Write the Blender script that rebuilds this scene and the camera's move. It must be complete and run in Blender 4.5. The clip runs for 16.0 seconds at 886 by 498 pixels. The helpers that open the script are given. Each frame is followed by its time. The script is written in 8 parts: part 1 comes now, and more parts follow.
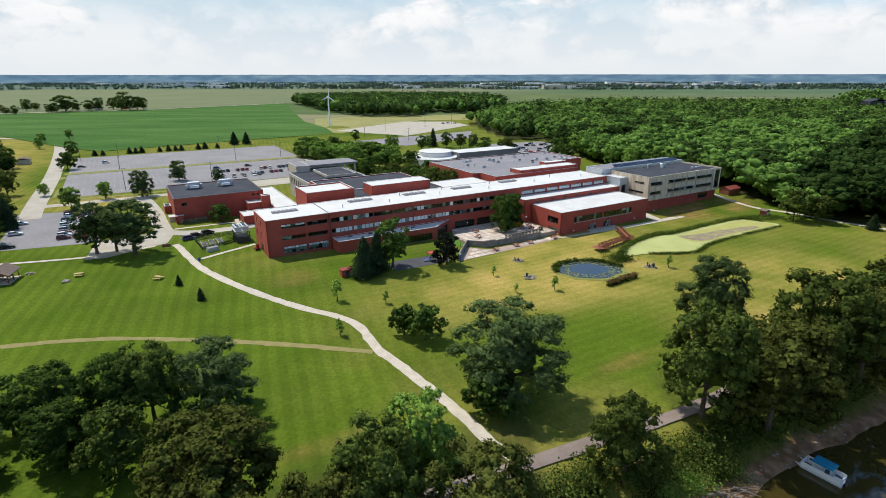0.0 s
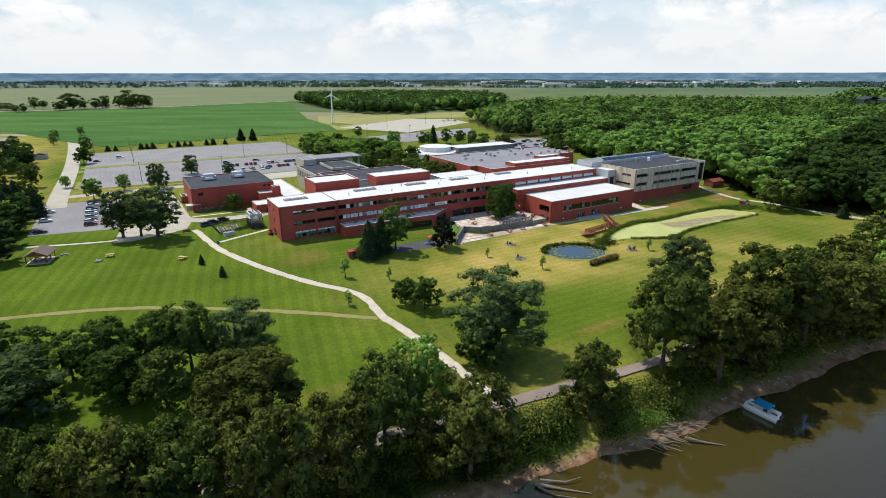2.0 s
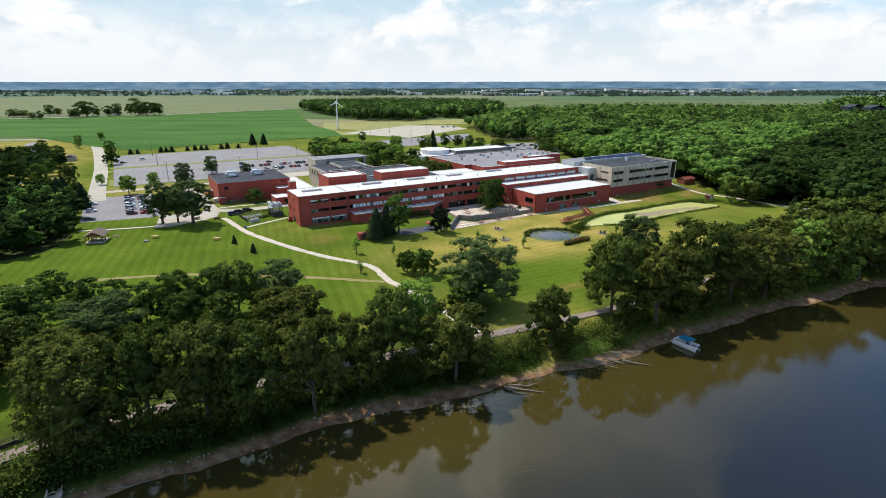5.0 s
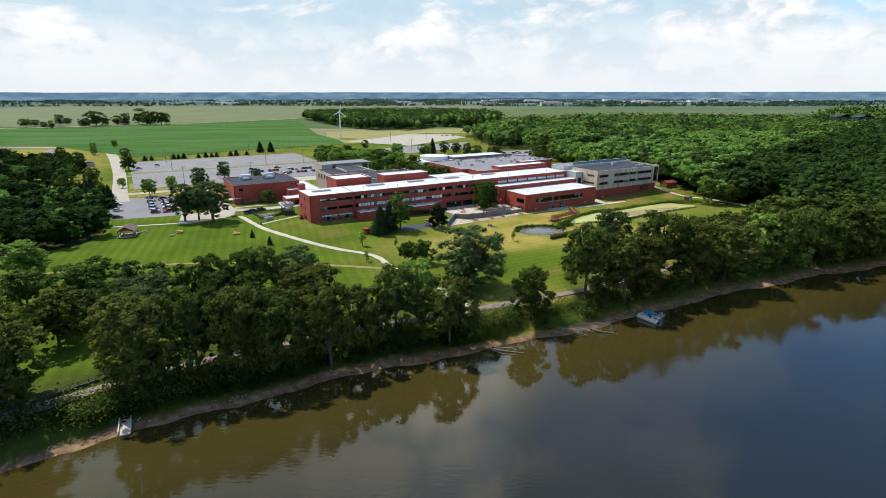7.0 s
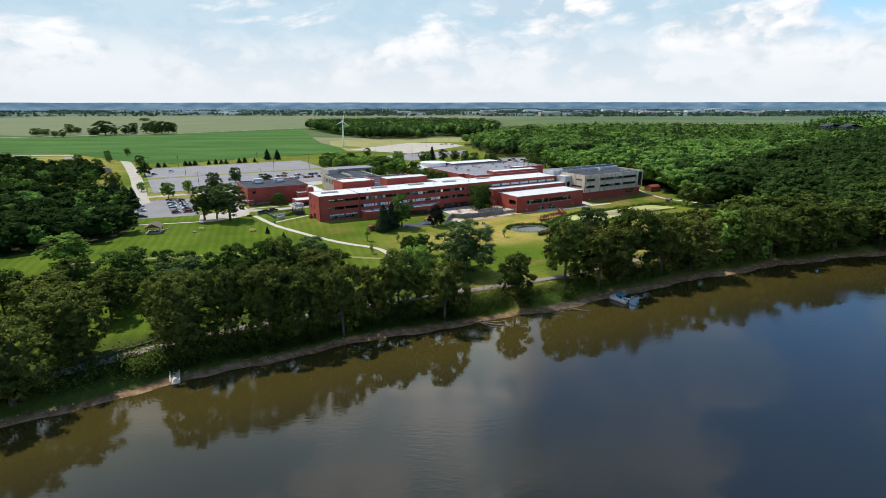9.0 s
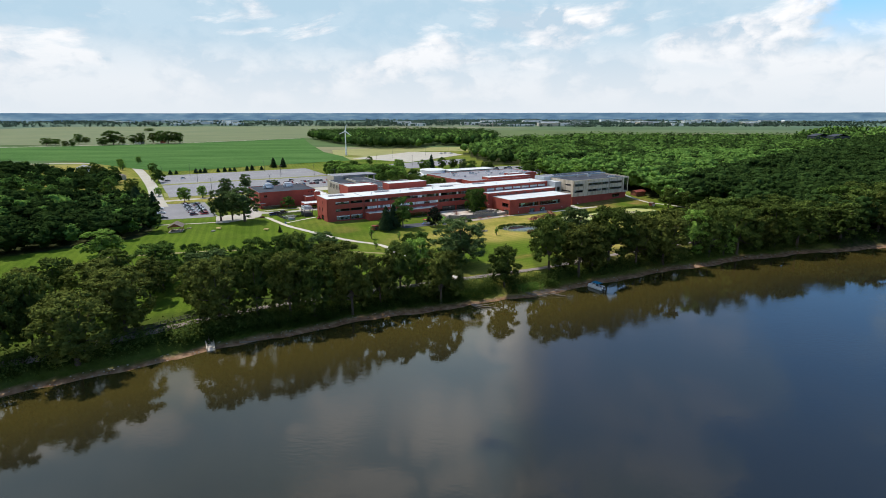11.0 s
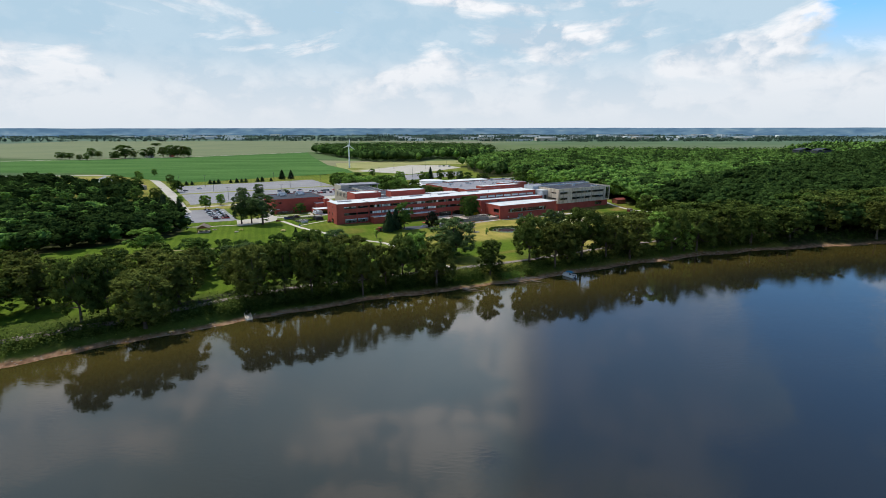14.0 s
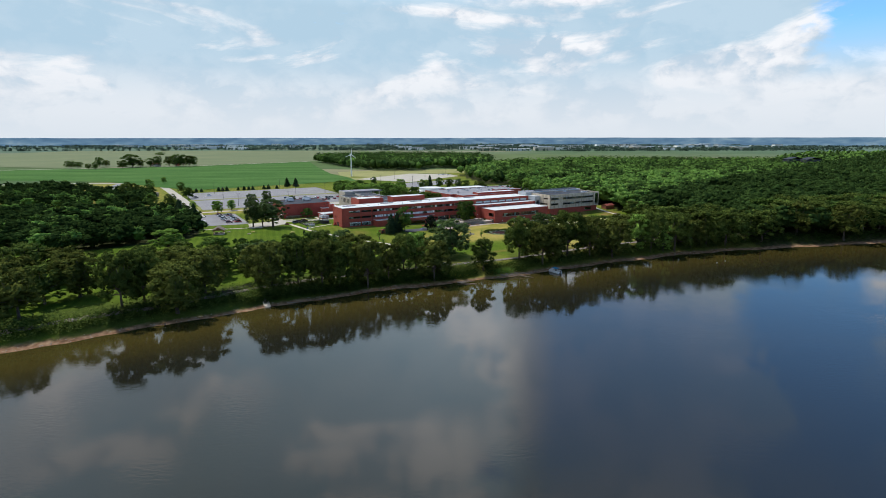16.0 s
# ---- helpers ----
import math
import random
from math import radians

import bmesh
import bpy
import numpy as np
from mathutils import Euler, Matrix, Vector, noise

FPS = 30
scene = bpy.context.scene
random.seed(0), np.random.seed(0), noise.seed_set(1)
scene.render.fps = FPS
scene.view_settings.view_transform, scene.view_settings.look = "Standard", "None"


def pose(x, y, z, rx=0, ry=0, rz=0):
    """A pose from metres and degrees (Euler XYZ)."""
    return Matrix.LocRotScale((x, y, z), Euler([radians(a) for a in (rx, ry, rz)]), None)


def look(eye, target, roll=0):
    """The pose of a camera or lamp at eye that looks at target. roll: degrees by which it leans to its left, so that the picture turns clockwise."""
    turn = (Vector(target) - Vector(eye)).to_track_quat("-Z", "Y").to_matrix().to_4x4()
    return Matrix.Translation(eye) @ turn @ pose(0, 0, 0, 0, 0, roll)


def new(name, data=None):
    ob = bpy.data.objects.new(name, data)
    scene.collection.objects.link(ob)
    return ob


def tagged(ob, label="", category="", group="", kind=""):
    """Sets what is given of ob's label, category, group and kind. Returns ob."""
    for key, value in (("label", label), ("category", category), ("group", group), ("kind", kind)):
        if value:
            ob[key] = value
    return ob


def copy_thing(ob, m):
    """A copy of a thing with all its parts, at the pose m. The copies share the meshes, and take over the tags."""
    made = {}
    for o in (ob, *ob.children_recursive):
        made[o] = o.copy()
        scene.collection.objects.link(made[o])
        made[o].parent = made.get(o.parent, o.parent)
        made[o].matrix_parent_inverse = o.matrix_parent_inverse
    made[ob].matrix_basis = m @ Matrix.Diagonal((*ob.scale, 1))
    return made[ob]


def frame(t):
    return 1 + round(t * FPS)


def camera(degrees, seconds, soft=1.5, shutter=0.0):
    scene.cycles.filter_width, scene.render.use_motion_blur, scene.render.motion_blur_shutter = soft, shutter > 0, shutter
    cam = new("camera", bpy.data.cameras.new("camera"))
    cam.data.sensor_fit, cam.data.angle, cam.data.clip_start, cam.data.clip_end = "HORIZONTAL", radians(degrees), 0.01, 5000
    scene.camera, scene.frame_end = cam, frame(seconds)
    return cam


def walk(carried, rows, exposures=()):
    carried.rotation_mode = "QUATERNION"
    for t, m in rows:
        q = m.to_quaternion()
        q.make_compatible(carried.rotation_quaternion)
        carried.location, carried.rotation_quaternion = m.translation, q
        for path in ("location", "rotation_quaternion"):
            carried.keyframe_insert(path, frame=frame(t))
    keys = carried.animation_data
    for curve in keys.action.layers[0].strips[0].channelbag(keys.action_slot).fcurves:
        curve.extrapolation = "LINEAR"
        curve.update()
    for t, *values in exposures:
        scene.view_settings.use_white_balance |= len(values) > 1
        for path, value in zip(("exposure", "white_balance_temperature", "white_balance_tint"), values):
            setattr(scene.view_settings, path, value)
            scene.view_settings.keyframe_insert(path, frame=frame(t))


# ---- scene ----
# ======== camera and its flight ========
cam = camera(80.0, 16.0, soft=0.8)
PATH = [
    (0, -0.00, 0.00, 54.53, 0.000, -18.195, 0.050),
    (0.5, 0.20, -3.45, 54.53, 0.029, -18.236, 0.050),
    (1, 0.43, -7.27, 54.53, 0.057, -18.269, 0.050),
    (1.5, 0.67, -11.38, 54.53, 0.086, -18.310, 0.050),
    (2, 0.92, -15.72, 54.53, 0.114, -18.352, 0.050),
    (2.5, 1.19, -20.30, 54.53, 0.143, -18.402, 0.050),
    (3, 1.47, -25.13, 54.53, 0.171, -18.435, 0.050),
    (3.5, 1.77, -30.17, 54.53, 0.200, -18.394, 0.050),
    (4, 2.07, -35.34, 54.53, 0.208, -18.123, 0.050),
    (6.5, 3.62, -61.81, 54.53, 0.249, -16.704, 0.050),
    (7, 3.94, -67.33, 54.53, 0.257, -16.460, 0.050),
    (7.5, 4.26, -72.90, 54.53, 0.265, -16.213, 0.050),
    (8, 4.59, -78.43, 54.53, 0.274, -15.948, 0.050),
    (8.5, 4.91, -84.00, 54.53, 0.282, -15.692, 0.050),
    (9, 5.24, -89.59, 54.53, 0.290, -15.435, 0.050),
    (11.5, 6.88, -117.66, 54.53, 0.288, -14.097, 0.050),
    (12, 7.22, -123.35, 54.53, 0.288, -13.830, 0.050),
    (12.5, 7.55, -129.01, 54.53, 0.287, -13.562, 0.050),
    (13, 7.88, -134.72, 54.53, 0.287, -13.299, 0.050),
    (13.5, 8.22, -140.47, 54.53, 0.287, -13.045, 0.050),
    (14, 8.55, -146.20, 54.53, 0.286, -12.818, 0.050),
    (14.5, 8.89, -151.92, 54.53, 0.286, -12.582, 0.050),
    (15, 9.22, -157.67, 54.53, 0.286, -12.347, 0.050),
    (15.5, 9.56, -163.41, 54.53, 0.285, -12.092, 0.050),
    (16, 9.90, -169.18, 54.53, 0.285, -11.811, 0.050),
]
walk(cam, [(t, pose(x, y, z, 90 + pitch, roll, yaw)) for t, x, y, z, yaw, pitch, roll in PATH],
     exposures=[(0.0, 0.02, 6500, 10), (2.5, 0.10, 6500, 10), (5.0, 0.14, 6480, 10), (8.0, 0.08, 6420, 10), (11.0, 0.0, 6300, 10), (14.0, -0.10, 6220, 10), (16.0, -0.10, 6180, 10)])
scene.view_settings.exposure = 0.0

# ======== sky and sun ========
SUN_DIR = Vector((-0.42, 0.33, 0.85)).normalized()
world = bpy.data.worlds.new("sky")
scene.world = world
world.use_nodes = True


def build_sky(tree):
    n, l = tree.nodes, tree.links
    n.clear()
    out, bg = n.new("ShaderNodeOutputWorld"), n.new("ShaderNodeBackground")
    sky = n.new("ShaderNodeTexSky")
    sky.sky_type, sky.sun_disc = "NISHITA", False
    sky.sun_elevation = math.asin(SUN_DIR.z)
    sky.sun_rotation = math.atan2(SUN_DIR.x, SUN_DIR.y)
    sky.air_density, sky.dust_density = 1.0, 0.4

    def math_node(op, a, b=None):
        m = n.new("ShaderNodeMath")
        m.operation = op
        for i, v in enumerate((a, b)):
            if v is None:
                continue
            if isinstance(v, (int, float)):
                m.inputs[i].default_value = v
            else:
                l.new(v, m.inputs[i])
        return m.outputs[0]

    def mix(f, a, b, mode="MIX"):
        x = n.new("ShaderNodeMix")
        x.data_type, x.blend_type = "RGBA", mode
        for i, v in ((0, f), (6, a), (7, b)):
            if isinstance(v, (int, float)):
                x.inputs[i].default_value = v
            elif isinstance(v, tuple):
                x.inputs[i].default_value = (*v, 1)
            else:
                l.new(v, x.inputs[i])
        return x.outputs[2]

    def ramp(src, stops):
        r = n.new("ShaderNodeValToRGB")
        while len(r.color_ramp.elements) < len(stops):
            r.color_ramp.elements.new(0.5)
        for e, (p, c) in zip(r.color_ramp.elements, stops):
            e.position, e.color = p, (*c, 1) if isinstance(c, tuple) else (c, c, c, 1)
        l.new(src, r.inputs[0])
        return r.outputs[0]

    co, sep = n.new("ShaderNodeTexCoord"), n.new("ShaderNodeSeparateXYZ")
    l.new(co.outputs["Generated"], sep.inputs[0])
    az = math_node("ARCTAN2", sep.outputs[0], sep.outputs[1])
    el = math_node("ARCSINE", sep.outputs[2])

    def clouds(sx, sy, off, detail, rough, warp=0.0):
        c = n.new("ShaderNodeCombineXYZ")
        l.new(math_node("MULTIPLY", az, sx), c.inputs[0])
        l.new(math_node("MULTIPLY", el, sy), c.inputs[1])
        c.inputs[2].default_value = off
        t = n.new("ShaderNodeTexNoise")
        t.inputs["Scale"].default_value, t.inputs["Detail"].default_value = 1.0, detail
        t.inputs["Roughness"].default_value, t.inputs["Distortion"].default_value = rough, warp
        l.new(c.outputs[0], t.inputs["Vector"])
        return t.outputs[0]

    blue = mix(1.0, sky.outputs[0], (0.105, 0.16, 0.20), "MULTIPLY")
    billow = clouds(7.0, 11.0, 3.1, 10, 0.60, 0.2)
    puffs = clouds(16.0, 24.0, 7.7, 8, 0.55, 0.4)
    cv, vc = n.new("ShaderNodeTexVoronoi"), n.new("ShaderNodeCombineXYZ")
    l.new(math_node("ADD", math_node("MULTIPLY", az, 10.0), math_node("MULTIPLY", puffs, 1.3)), vc.inputs[0])
    l.new(math_node("ADD", math_node("MULTIPLY", el, 16.0), math_node("MULTIPLY", billow, 1.3)), vc.inputs[1])
    l.new(vc.outputs[0], cv.inputs["Vector"])
    cv.inputs["Scale"].default_value, cv.inputs["Detail"].default_value, cv.inputs["Roughness"].default_value = 1.0, 3.0, 0.45
    heads = math_node("MULTIPLY", cv.outputs["Distance"], -0.24)
    body = ramp(math_node("ADD", math_node("ADD", math_node("MULTIPLY", billow, 0.7), math_node("MULTIPLY", puffs, 0.45)), heads),
                [(0.27, (0.56, 0.69, 0.79)), (0.32, (0.72, 0.79, 0.85)), (0.365, (0.88, 0.90, 0.92)), (0.42, (1.02, 1.01, 1.0))])
    # flat grey-blue cloud bases, higher up
    west = ramp(math_node("ADD", az, 0.7), [(0.30, 0.07), (0.75, 0.0)])
    base = ramp(math_node("ADD", clouds(2.6, 8.0, 11.3, 10, 0.58, 0.7), west), [(0.505, 0.0), (0.575, 1.0)])
    high = ramp(el, [(0.04, 0.0), (0.12, 1.0)])
    body = mix(math_node("MULTIPLY", base, math_node("MULTIPLY", high, 0.85)), body, (0.50, 0.68, 0.80))
    # clear sky: patches, more of it to the east and overhead
    clear = math_node("ADD", clouds(3.2, 7.0, 21.0, 10, 0.58, 0.3), math_node("MULTIPLY", ramp(az, [(0.42, 0.0), (0.62, 1.0)]), 0.26))
    clear = math_node("ADD", clear, math_node("MULTIPLY", ramp(el, [(0.70, 0.0), (1.1, 1.0)]), 0.18))
    clear = math_node("MULTIPLY", ramp(clear, [(0.64, 0.0), (0.71, 1.0)]), ramp(el, [(0.08, 0.0), (0.17, 1.0)]))
    # the sunlit cloud deck over the river, with a clear stretch east of it
    deck = ramp(math_node("ADD", az, 0.5), [(0.0, 0.2), (0.22, 0.55), (0.48, 1.0), (0.61, 0.95), (0.68, 0.0)])
    deck = math_node("MULTIPLY", deck, ramp(el, [(0.22, 0.0), (0.34, 1.0)]))
    gain = math_node("MULTIPLY_ADD", deck, 0.75)
    gain.node.inputs[2].default_value = 1.0
    body = mix(1.0, body, gain, "MULTIPLY")
    gap = math_node("MULTIPLY", ramp(az, [(0.13, 0.0), (0.22, 1.0)]), ramp(el, [(0.24, 0.0), (0.30, 1.0)]))
    clear = math_node("MAXIMUM", clear, math_node("MULTIPLY", gap, ramp(el, [(0.56, 0.74), (0.66, 0.30)])))
    # cloud undersides overhead are darker than the far cloud flanks
    body = mix(1.0, body, ramp(el, [(0.55, 1.0), (0.95, 0.35)]), "MULTIPLY")
    col = mix(clear, body, blue)
    col = mix(ramp(el, [(0.0, 1.0), (0.03, 0.85), (0.14, 0.0)]), col, (0.80, 0.84, 0.87))
    l.new(col, bg.inputs[0])
    bg.inputs[1].default_value = 1.0
    l.new(bg.outputs[0], out.inputs[0])


build_sky(world.node_tree)
sun = new("sun", bpy.data.lights.new("sun", "SUN"))
sun.data.energy, sun.data.angle, sun.data.color = 5.0, radians(0.6), (1.0, 0.95, 0.87)
sun.matrix_world = look((0, 0, 200), Vector((0, 0, 200)) - SUN_DIR)

# ======== materials ========
def mk(name, a, b, scale=1.0, rough=0.8, bump=0.15, fine=9.0, metal=0.0, spec=0.3, rnd=0.0, island=0.0, cut=(0.35, 0.65), stretch=(1, 1, 1), turn=0.0):
    """A mottled surface in world metres: colours a and b mixed at two scales, with fine relief."""
    m = bpy.data.materials.new(name)
    m.use_nodes = True
    n, l = m.node_tree.nodes, m.node_tree.links
    p = n["Principled BSDF"]
    geo = n.new("ShaderNodeNewGeometry")
    mp = n.new("ShaderNodeMapping")
    mp.inputs["Rotation"].default_value = (0, 0, radians(turn))
    mp.inputs["Scale"].default_value = stretch
    l.new(geo.outputs["Position"], mp.inputs[0])
    big, small = n.new("ShaderNodeTexNoise"), n.new("ShaderNodeTexNoise")
    for t, s, d in ((big, scale, 4), (small, scale * fine, 6)):
        t.inputs["Scale"].default_value, t.inputs["Detail"].default_value = s, d
        t.inputs["Roughness"].default_value = 0.62
        l.new(mp.outputs[0], t.inputs["Vector"])
    mean = n.new("ShaderNodeMix")
    mean.inputs[0].default_value = 0.45
    l.new(big.outputs[0], mean.inputs[2]), l.new(small.outputs[0], mean.inputs[3])
    r = n.new("ShaderNodeValToRGB")
    r.color_ramp.elements[0].position, r.color_ramp.elements[1].position = cut
    r.color_ramp.elements[0].color, r.color_ramp.elements[1].color = (*a, 1), (*b, 1)
    l.new(mean.outputs[0], r.inputs[0])
    col = r.outputs[0]
    for amount, src in ((rnd, "object"), (island, "island")):
        if amount:
            node = n.new("ShaderNodeObjectInfo") if src == "object" else geo
            val = node.outputs["Random"] if src == "object" else geo.outputs["Random Per Island"]
            mr = n.new("ShaderNodeMapRange")
            mr.inputs[3].default_value, mr.inputs[4].default_value = 1 - amount, 1 + amount
            l.new(val, mr.inputs[0])
            hs = n.new("ShaderNodeHueSaturation")
            l.new(mr.outputs[0], hs.inputs["Value"]), l.new(col, hs.inputs["Color"])
            col = hs.outputs[0]
    l.new(col, p.inputs["Base Color"])
    p.inputs["Roughness"].default_value, p.inputs["Metallic"].default_value = rough, metal
    p.inputs["Specular IOR Level"].default_value = spec
    if bump:
        bp = n.new("ShaderNodeBump")
        bp.inputs["Strength"].default_value, bp.inputs["Distance"].default_value = bump, 0.05
        l.new(small.outputs[0], bp.inputs["Height"])
        l.new(bp.outputs[0], p.inputs["Normal"])
    return m


def foliage(name, a, b, yellow=0.0):
    """Leaves: matt with light coming through them, every clump a little different."""
    m = bpy.data.materials.new(name)
    m.use_nodes = True
    n, l = m.node_tree.nodes, m.node_tree.links
    n.clear()
    out = n.new("ShaderNodeOutputMaterial")
    geo, info = n.new("ShaderNodeNewGeometry"), n.new("ShaderNodeObjectInfo")
    noi = n.new("ShaderNodeTexNoise")
    noi.inputs["Scale"].default_value, noi.inputs["Detail"].default_value = 0.45, 4
    l.new(geo.outputs["Position"], noi.inputs["Vector"])
    ad = n.new("ShaderNodeMix")
    ad.inputs[0].default_value = 0.86
    l.new(geo.outputs["Random Per Island"], ad.inputs[2]), l.new(noi.outputs[0], ad.inputs[3])
    r = n.new("ShaderNodeValToRGB")
    r.color_ramp.elements[0].position, r.color_ramp.elements[1].position = 0.30, 0.70
    r.color_ramp.elements[0].color, r.color_ramp.elements[1].color = (*a, 1), (*b, 1)
    l.new(ad.outputs[0], r.inputs[0])
    mr = n.new("ShaderNodeMapRange")
    mr.inputs[3].default_value, mr.inputs[4].default_value = 0.78, 1.25
    l.new(info.outputs["Random"], mr.inputs[0])
    tone = n.new("ShaderNodeAttribute")
    tone.attribute_name = "tone"
    ta = n.new("ShaderNodeMath")
    ta.operation, ta.inputs[1].default_value, ta.inputs[2].default_value = "MULTIPLY_ADD", 0.5, 1.0
    l.new(tone.outputs["Fac"], ta.inputs[0])
    tb = n.new("ShaderNodeMath")
    tb.operation = "MULTIPLY"
    l.new(mr.outputs[0], tb.inputs[0]), l.new(ta.outputs[0], tb.inputs[1])
    hs = n.new("ShaderNodeHueSaturation")
    l.new(tb.outputs[0], hs.inputs["Value"]), l.new(r.outputs[0], hs.inputs["Color"])
    di, tr, mx = n.new("ShaderNodeBsdfDiffuse"), n.new("ShaderNodeBsdfTranslucent"), n.new("ShaderNodeMixShader")
    l.new(hs.outputs[0], di.inputs[0]), l.new(hs.outputs[0], tr.inputs[0])
    mx.inputs[0].default_value = 0.34
    l.new(di.outputs[0], mx.inputs[1]), l.new(tr.outputs[0], mx.inputs[2])
    l.new(mx.outputs[0], out.inputs[0])
    return m


BRICK = mk("red brick", (0.265, 0.050, 0.034), (0.40, 0.083, 0.056), 0.25, 0.85, 0.1, 14)
BRICK_DARK = mk("shaded brick pier", (0.17, 0.04, 0.03), (0.23, 0.055, 0.04), 0.4, 0.85, 0.1)
WHITE_ROOF = mk("white roof membrane", (0.45, 0.45, 0.435), (0.59, 0.59, 0.57), 0.12, 0.6, 0.05, 7)
GREY_ROOF = mk("grey roof membrane", (0.032, 0.036, 0.046), (0.062, 0.067, 0.080), 0.15, 0.9, 0.1, spec=0.08)
GRAVEL_ROOF = mk("gravel roof", (0.15, 0.145, 0.16), (0.22, 0.215, 0.23), 0.1, 0.85, 0.15, 12)
CONCRETE = mk("weathered concrete", (0.31, 0.25, 0.185), (0.56, 0.475, 0.375), 0.55, 0.9, 0.1, 5, stretch=(1, 1, 0.10), cut=(0.38, 0.54))
BEIGE = mk("beige precast", (0.38, 0.34, 0.28), (0.48, 0.43, 0.36), 0.35, 0.85, 0.08)
STEEL = mk("brushed metal cladding", (0.42, 0.46, 0.50), (0.52, 0.56, 0.60), 0.3, 0.4, 0.03, metal=0.4)
DARK_METAL = mk("dark metal", (0.03, 0.032, 0.036), (0.06, 0.062, 0.066), 1.0, 0.5, 0.05)
WHITE_PAINT = mk("white paint", (0.70, 0.70, 0.69), (0.80, 0.80, 0.79), 0.6, 0.5, 0.04)
COPING = mk("pale metal coping", (0.36, 0.36, 0.35), (0.48, 0.48, 0.465), 0.5, 0.6, 0.05)
FRAME = mk("window frame", (0.10, 0.09, 0.085), (0.15, 0.13, 0.12), 1.0, 0.5, 0.03)
BLIND = mk("window blind", (0.62, 0.63, 0.60), (0.76, 0.77, 0.74), 0.8, 0.8, 0.02, rnd=0.2)
SLAB = mk("interior slab", (0.16, 0.15, 0.14), (0.24, 0.23, 0.21), 0.4, 0.9, 0.02)
PATHC = mk("pale concrete path", (0.36, 0.315, 0.25), (0.50, 0.45, 0.37), 0.5, 0.9, 0.12, 8)
ROADC = mk("worn concrete road", (0.29, 0.26, 0.21), (0.39, 0.36, 0.30), 0.12, 0.9, 0.1, 12)
TRAIL = mk("old asphalt trail", (0.165, 0.13, 0.108), (0.235, 0.19, 0.165), 0.4, 0.9, 0.12, 10)
ASPHALT = mk("car park asphalt", (0.155, 0.15, 0.155), (0.225, 0.215, 0.22), 0.06, 0.9, 0.08, 18)
ASPHALT_DARK = mk("fresh asphalt", (0.045, 0.047, 0.052), (0.075, 0.077, 0.082), 0.2, 0.9, 0.1)
LINE = mk("road marking", (0.22, 0.21, 0.21), (0.38, 0.375, 0.365), 0.3, 0.8, 0.0)
STRIP = mk("dry grass strip", (0.16, 0.15, 0.045), (0.25, 0.21, 0.085), 0.5, 0.95, 0.2, 10)
PATIO = mk("brick-edged paving", (0.26, 0.19, 0.15), (0.38, 0.30, 0.24), 0.25, 0.9, 0.1, 10)
PAVER = mk("pale paving slabs", (0.42, 0.35, 0.285), (0.56, 0.49, 0.41), 0.4, 0.9, 0.1, 10, rnd=0.18)
OLD_WALL = mk("weathered retaining wall", (0.13, 0.115, 0.10), (0.30, 0.27, 0.235), 0.5, 0.9, 0.2, 8)
WOOD_RED = mk("red-stained timber", (0.16, 0.055, 0.03), (0.27, 0.10, 0.055), 1.2, 0.8, 0.15, 8)
WOOD_GREY = mk("weathered timber", (0.11, 0.09, 0.072), (0.24, 0.20, 0.165), 1.0, 0.9, 0.25, 8)
OLD_TIMBER = mk("old dark timber", (0.045, 0.036, 0.028), (0.10, 0.082, 0.066), 1.2, 0.9, 0.25, 8)
BARK = mk("bark", (0.055, 0.042, 0.032), (0.12, 0.095, 0.075), 1.5, 0.95, 0.4, 5)
SHINGLE = mk("brown shingles", (0.10, 0.075, 0.06), (0.17, 0.13, 0.105), 0.8, 0.9, 0.2)
STONE = mk("boulders", (0.15, 0.13, 0.105), (0.33, 0.295, 0.24), 0.9, 0.9, 0.3, rnd=0.25)
RUBBER = mk("tyre rubber", (0.012, 0.012, 0.012), (0.03, 0.03, 0.03), 3, 0.8, 0.05)
RIM = mk("alloy rim", (0.35, 0.35, 0.36), (0.5, 0.5, 0.51), 3, 0.35, 0.0, metal=0.9)
CARGLASS = mk("dark car glass", (0.012, 0.014, 0.016), (0.02, 0.023, 0.026), 2, 0.06, 0.0, spec=0.6)
OAK = foliage("oak leaves", (0.0422, 0.0668, 0.0152), (0.1294, 0.1714, 0.0360))
OLIVE = foliage("olive leaves", (0.0520, 0.0680, 0.0160), (0.1488, 0.1700, 0.0372))
MAPLE = foliage("maple leaves", (0.0414, 0.0773, 0.0166), (0.1187, 0.1904, 0.0386))
LIME = foliage("bright leaves", (0.1047, 0.1973, 0.0299), (0.2691, 0.4111, 0.0823))
ASH = foliage("grey-green leaves", (0.0435, 0.0726, 0.0242), (0.1186, 0.1693, 0.0581))
SPRUCE = foliage("spruce needles", (0.0153, 0.0306, 0.0136), (0.0467, 0.0765, 0.0340))
DARKLEAF = foliage("dark purple-green leaves", (0.012, 0.016, 0.012), (0.035, 0.042, 0.03))
# one canopy in two tones, the darker with cloud shade mixed into its colour
WOODS_SHADED = foliage("woodland canopy", (0.0202, 0.0417, 0.0114), (0.0582, 0.1012, 0.0253))
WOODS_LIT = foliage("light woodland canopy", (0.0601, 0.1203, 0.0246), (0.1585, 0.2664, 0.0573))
SHRUB = foliage("shrub leaves", (0.0152, 0.0304, 0.0065), (0.0544, 0.0870, 0.0163))
WEED = foliage("bank weeds", (0.0320, 0.0544, 0.0096), (0.1088, 0.1600, 0.0288))
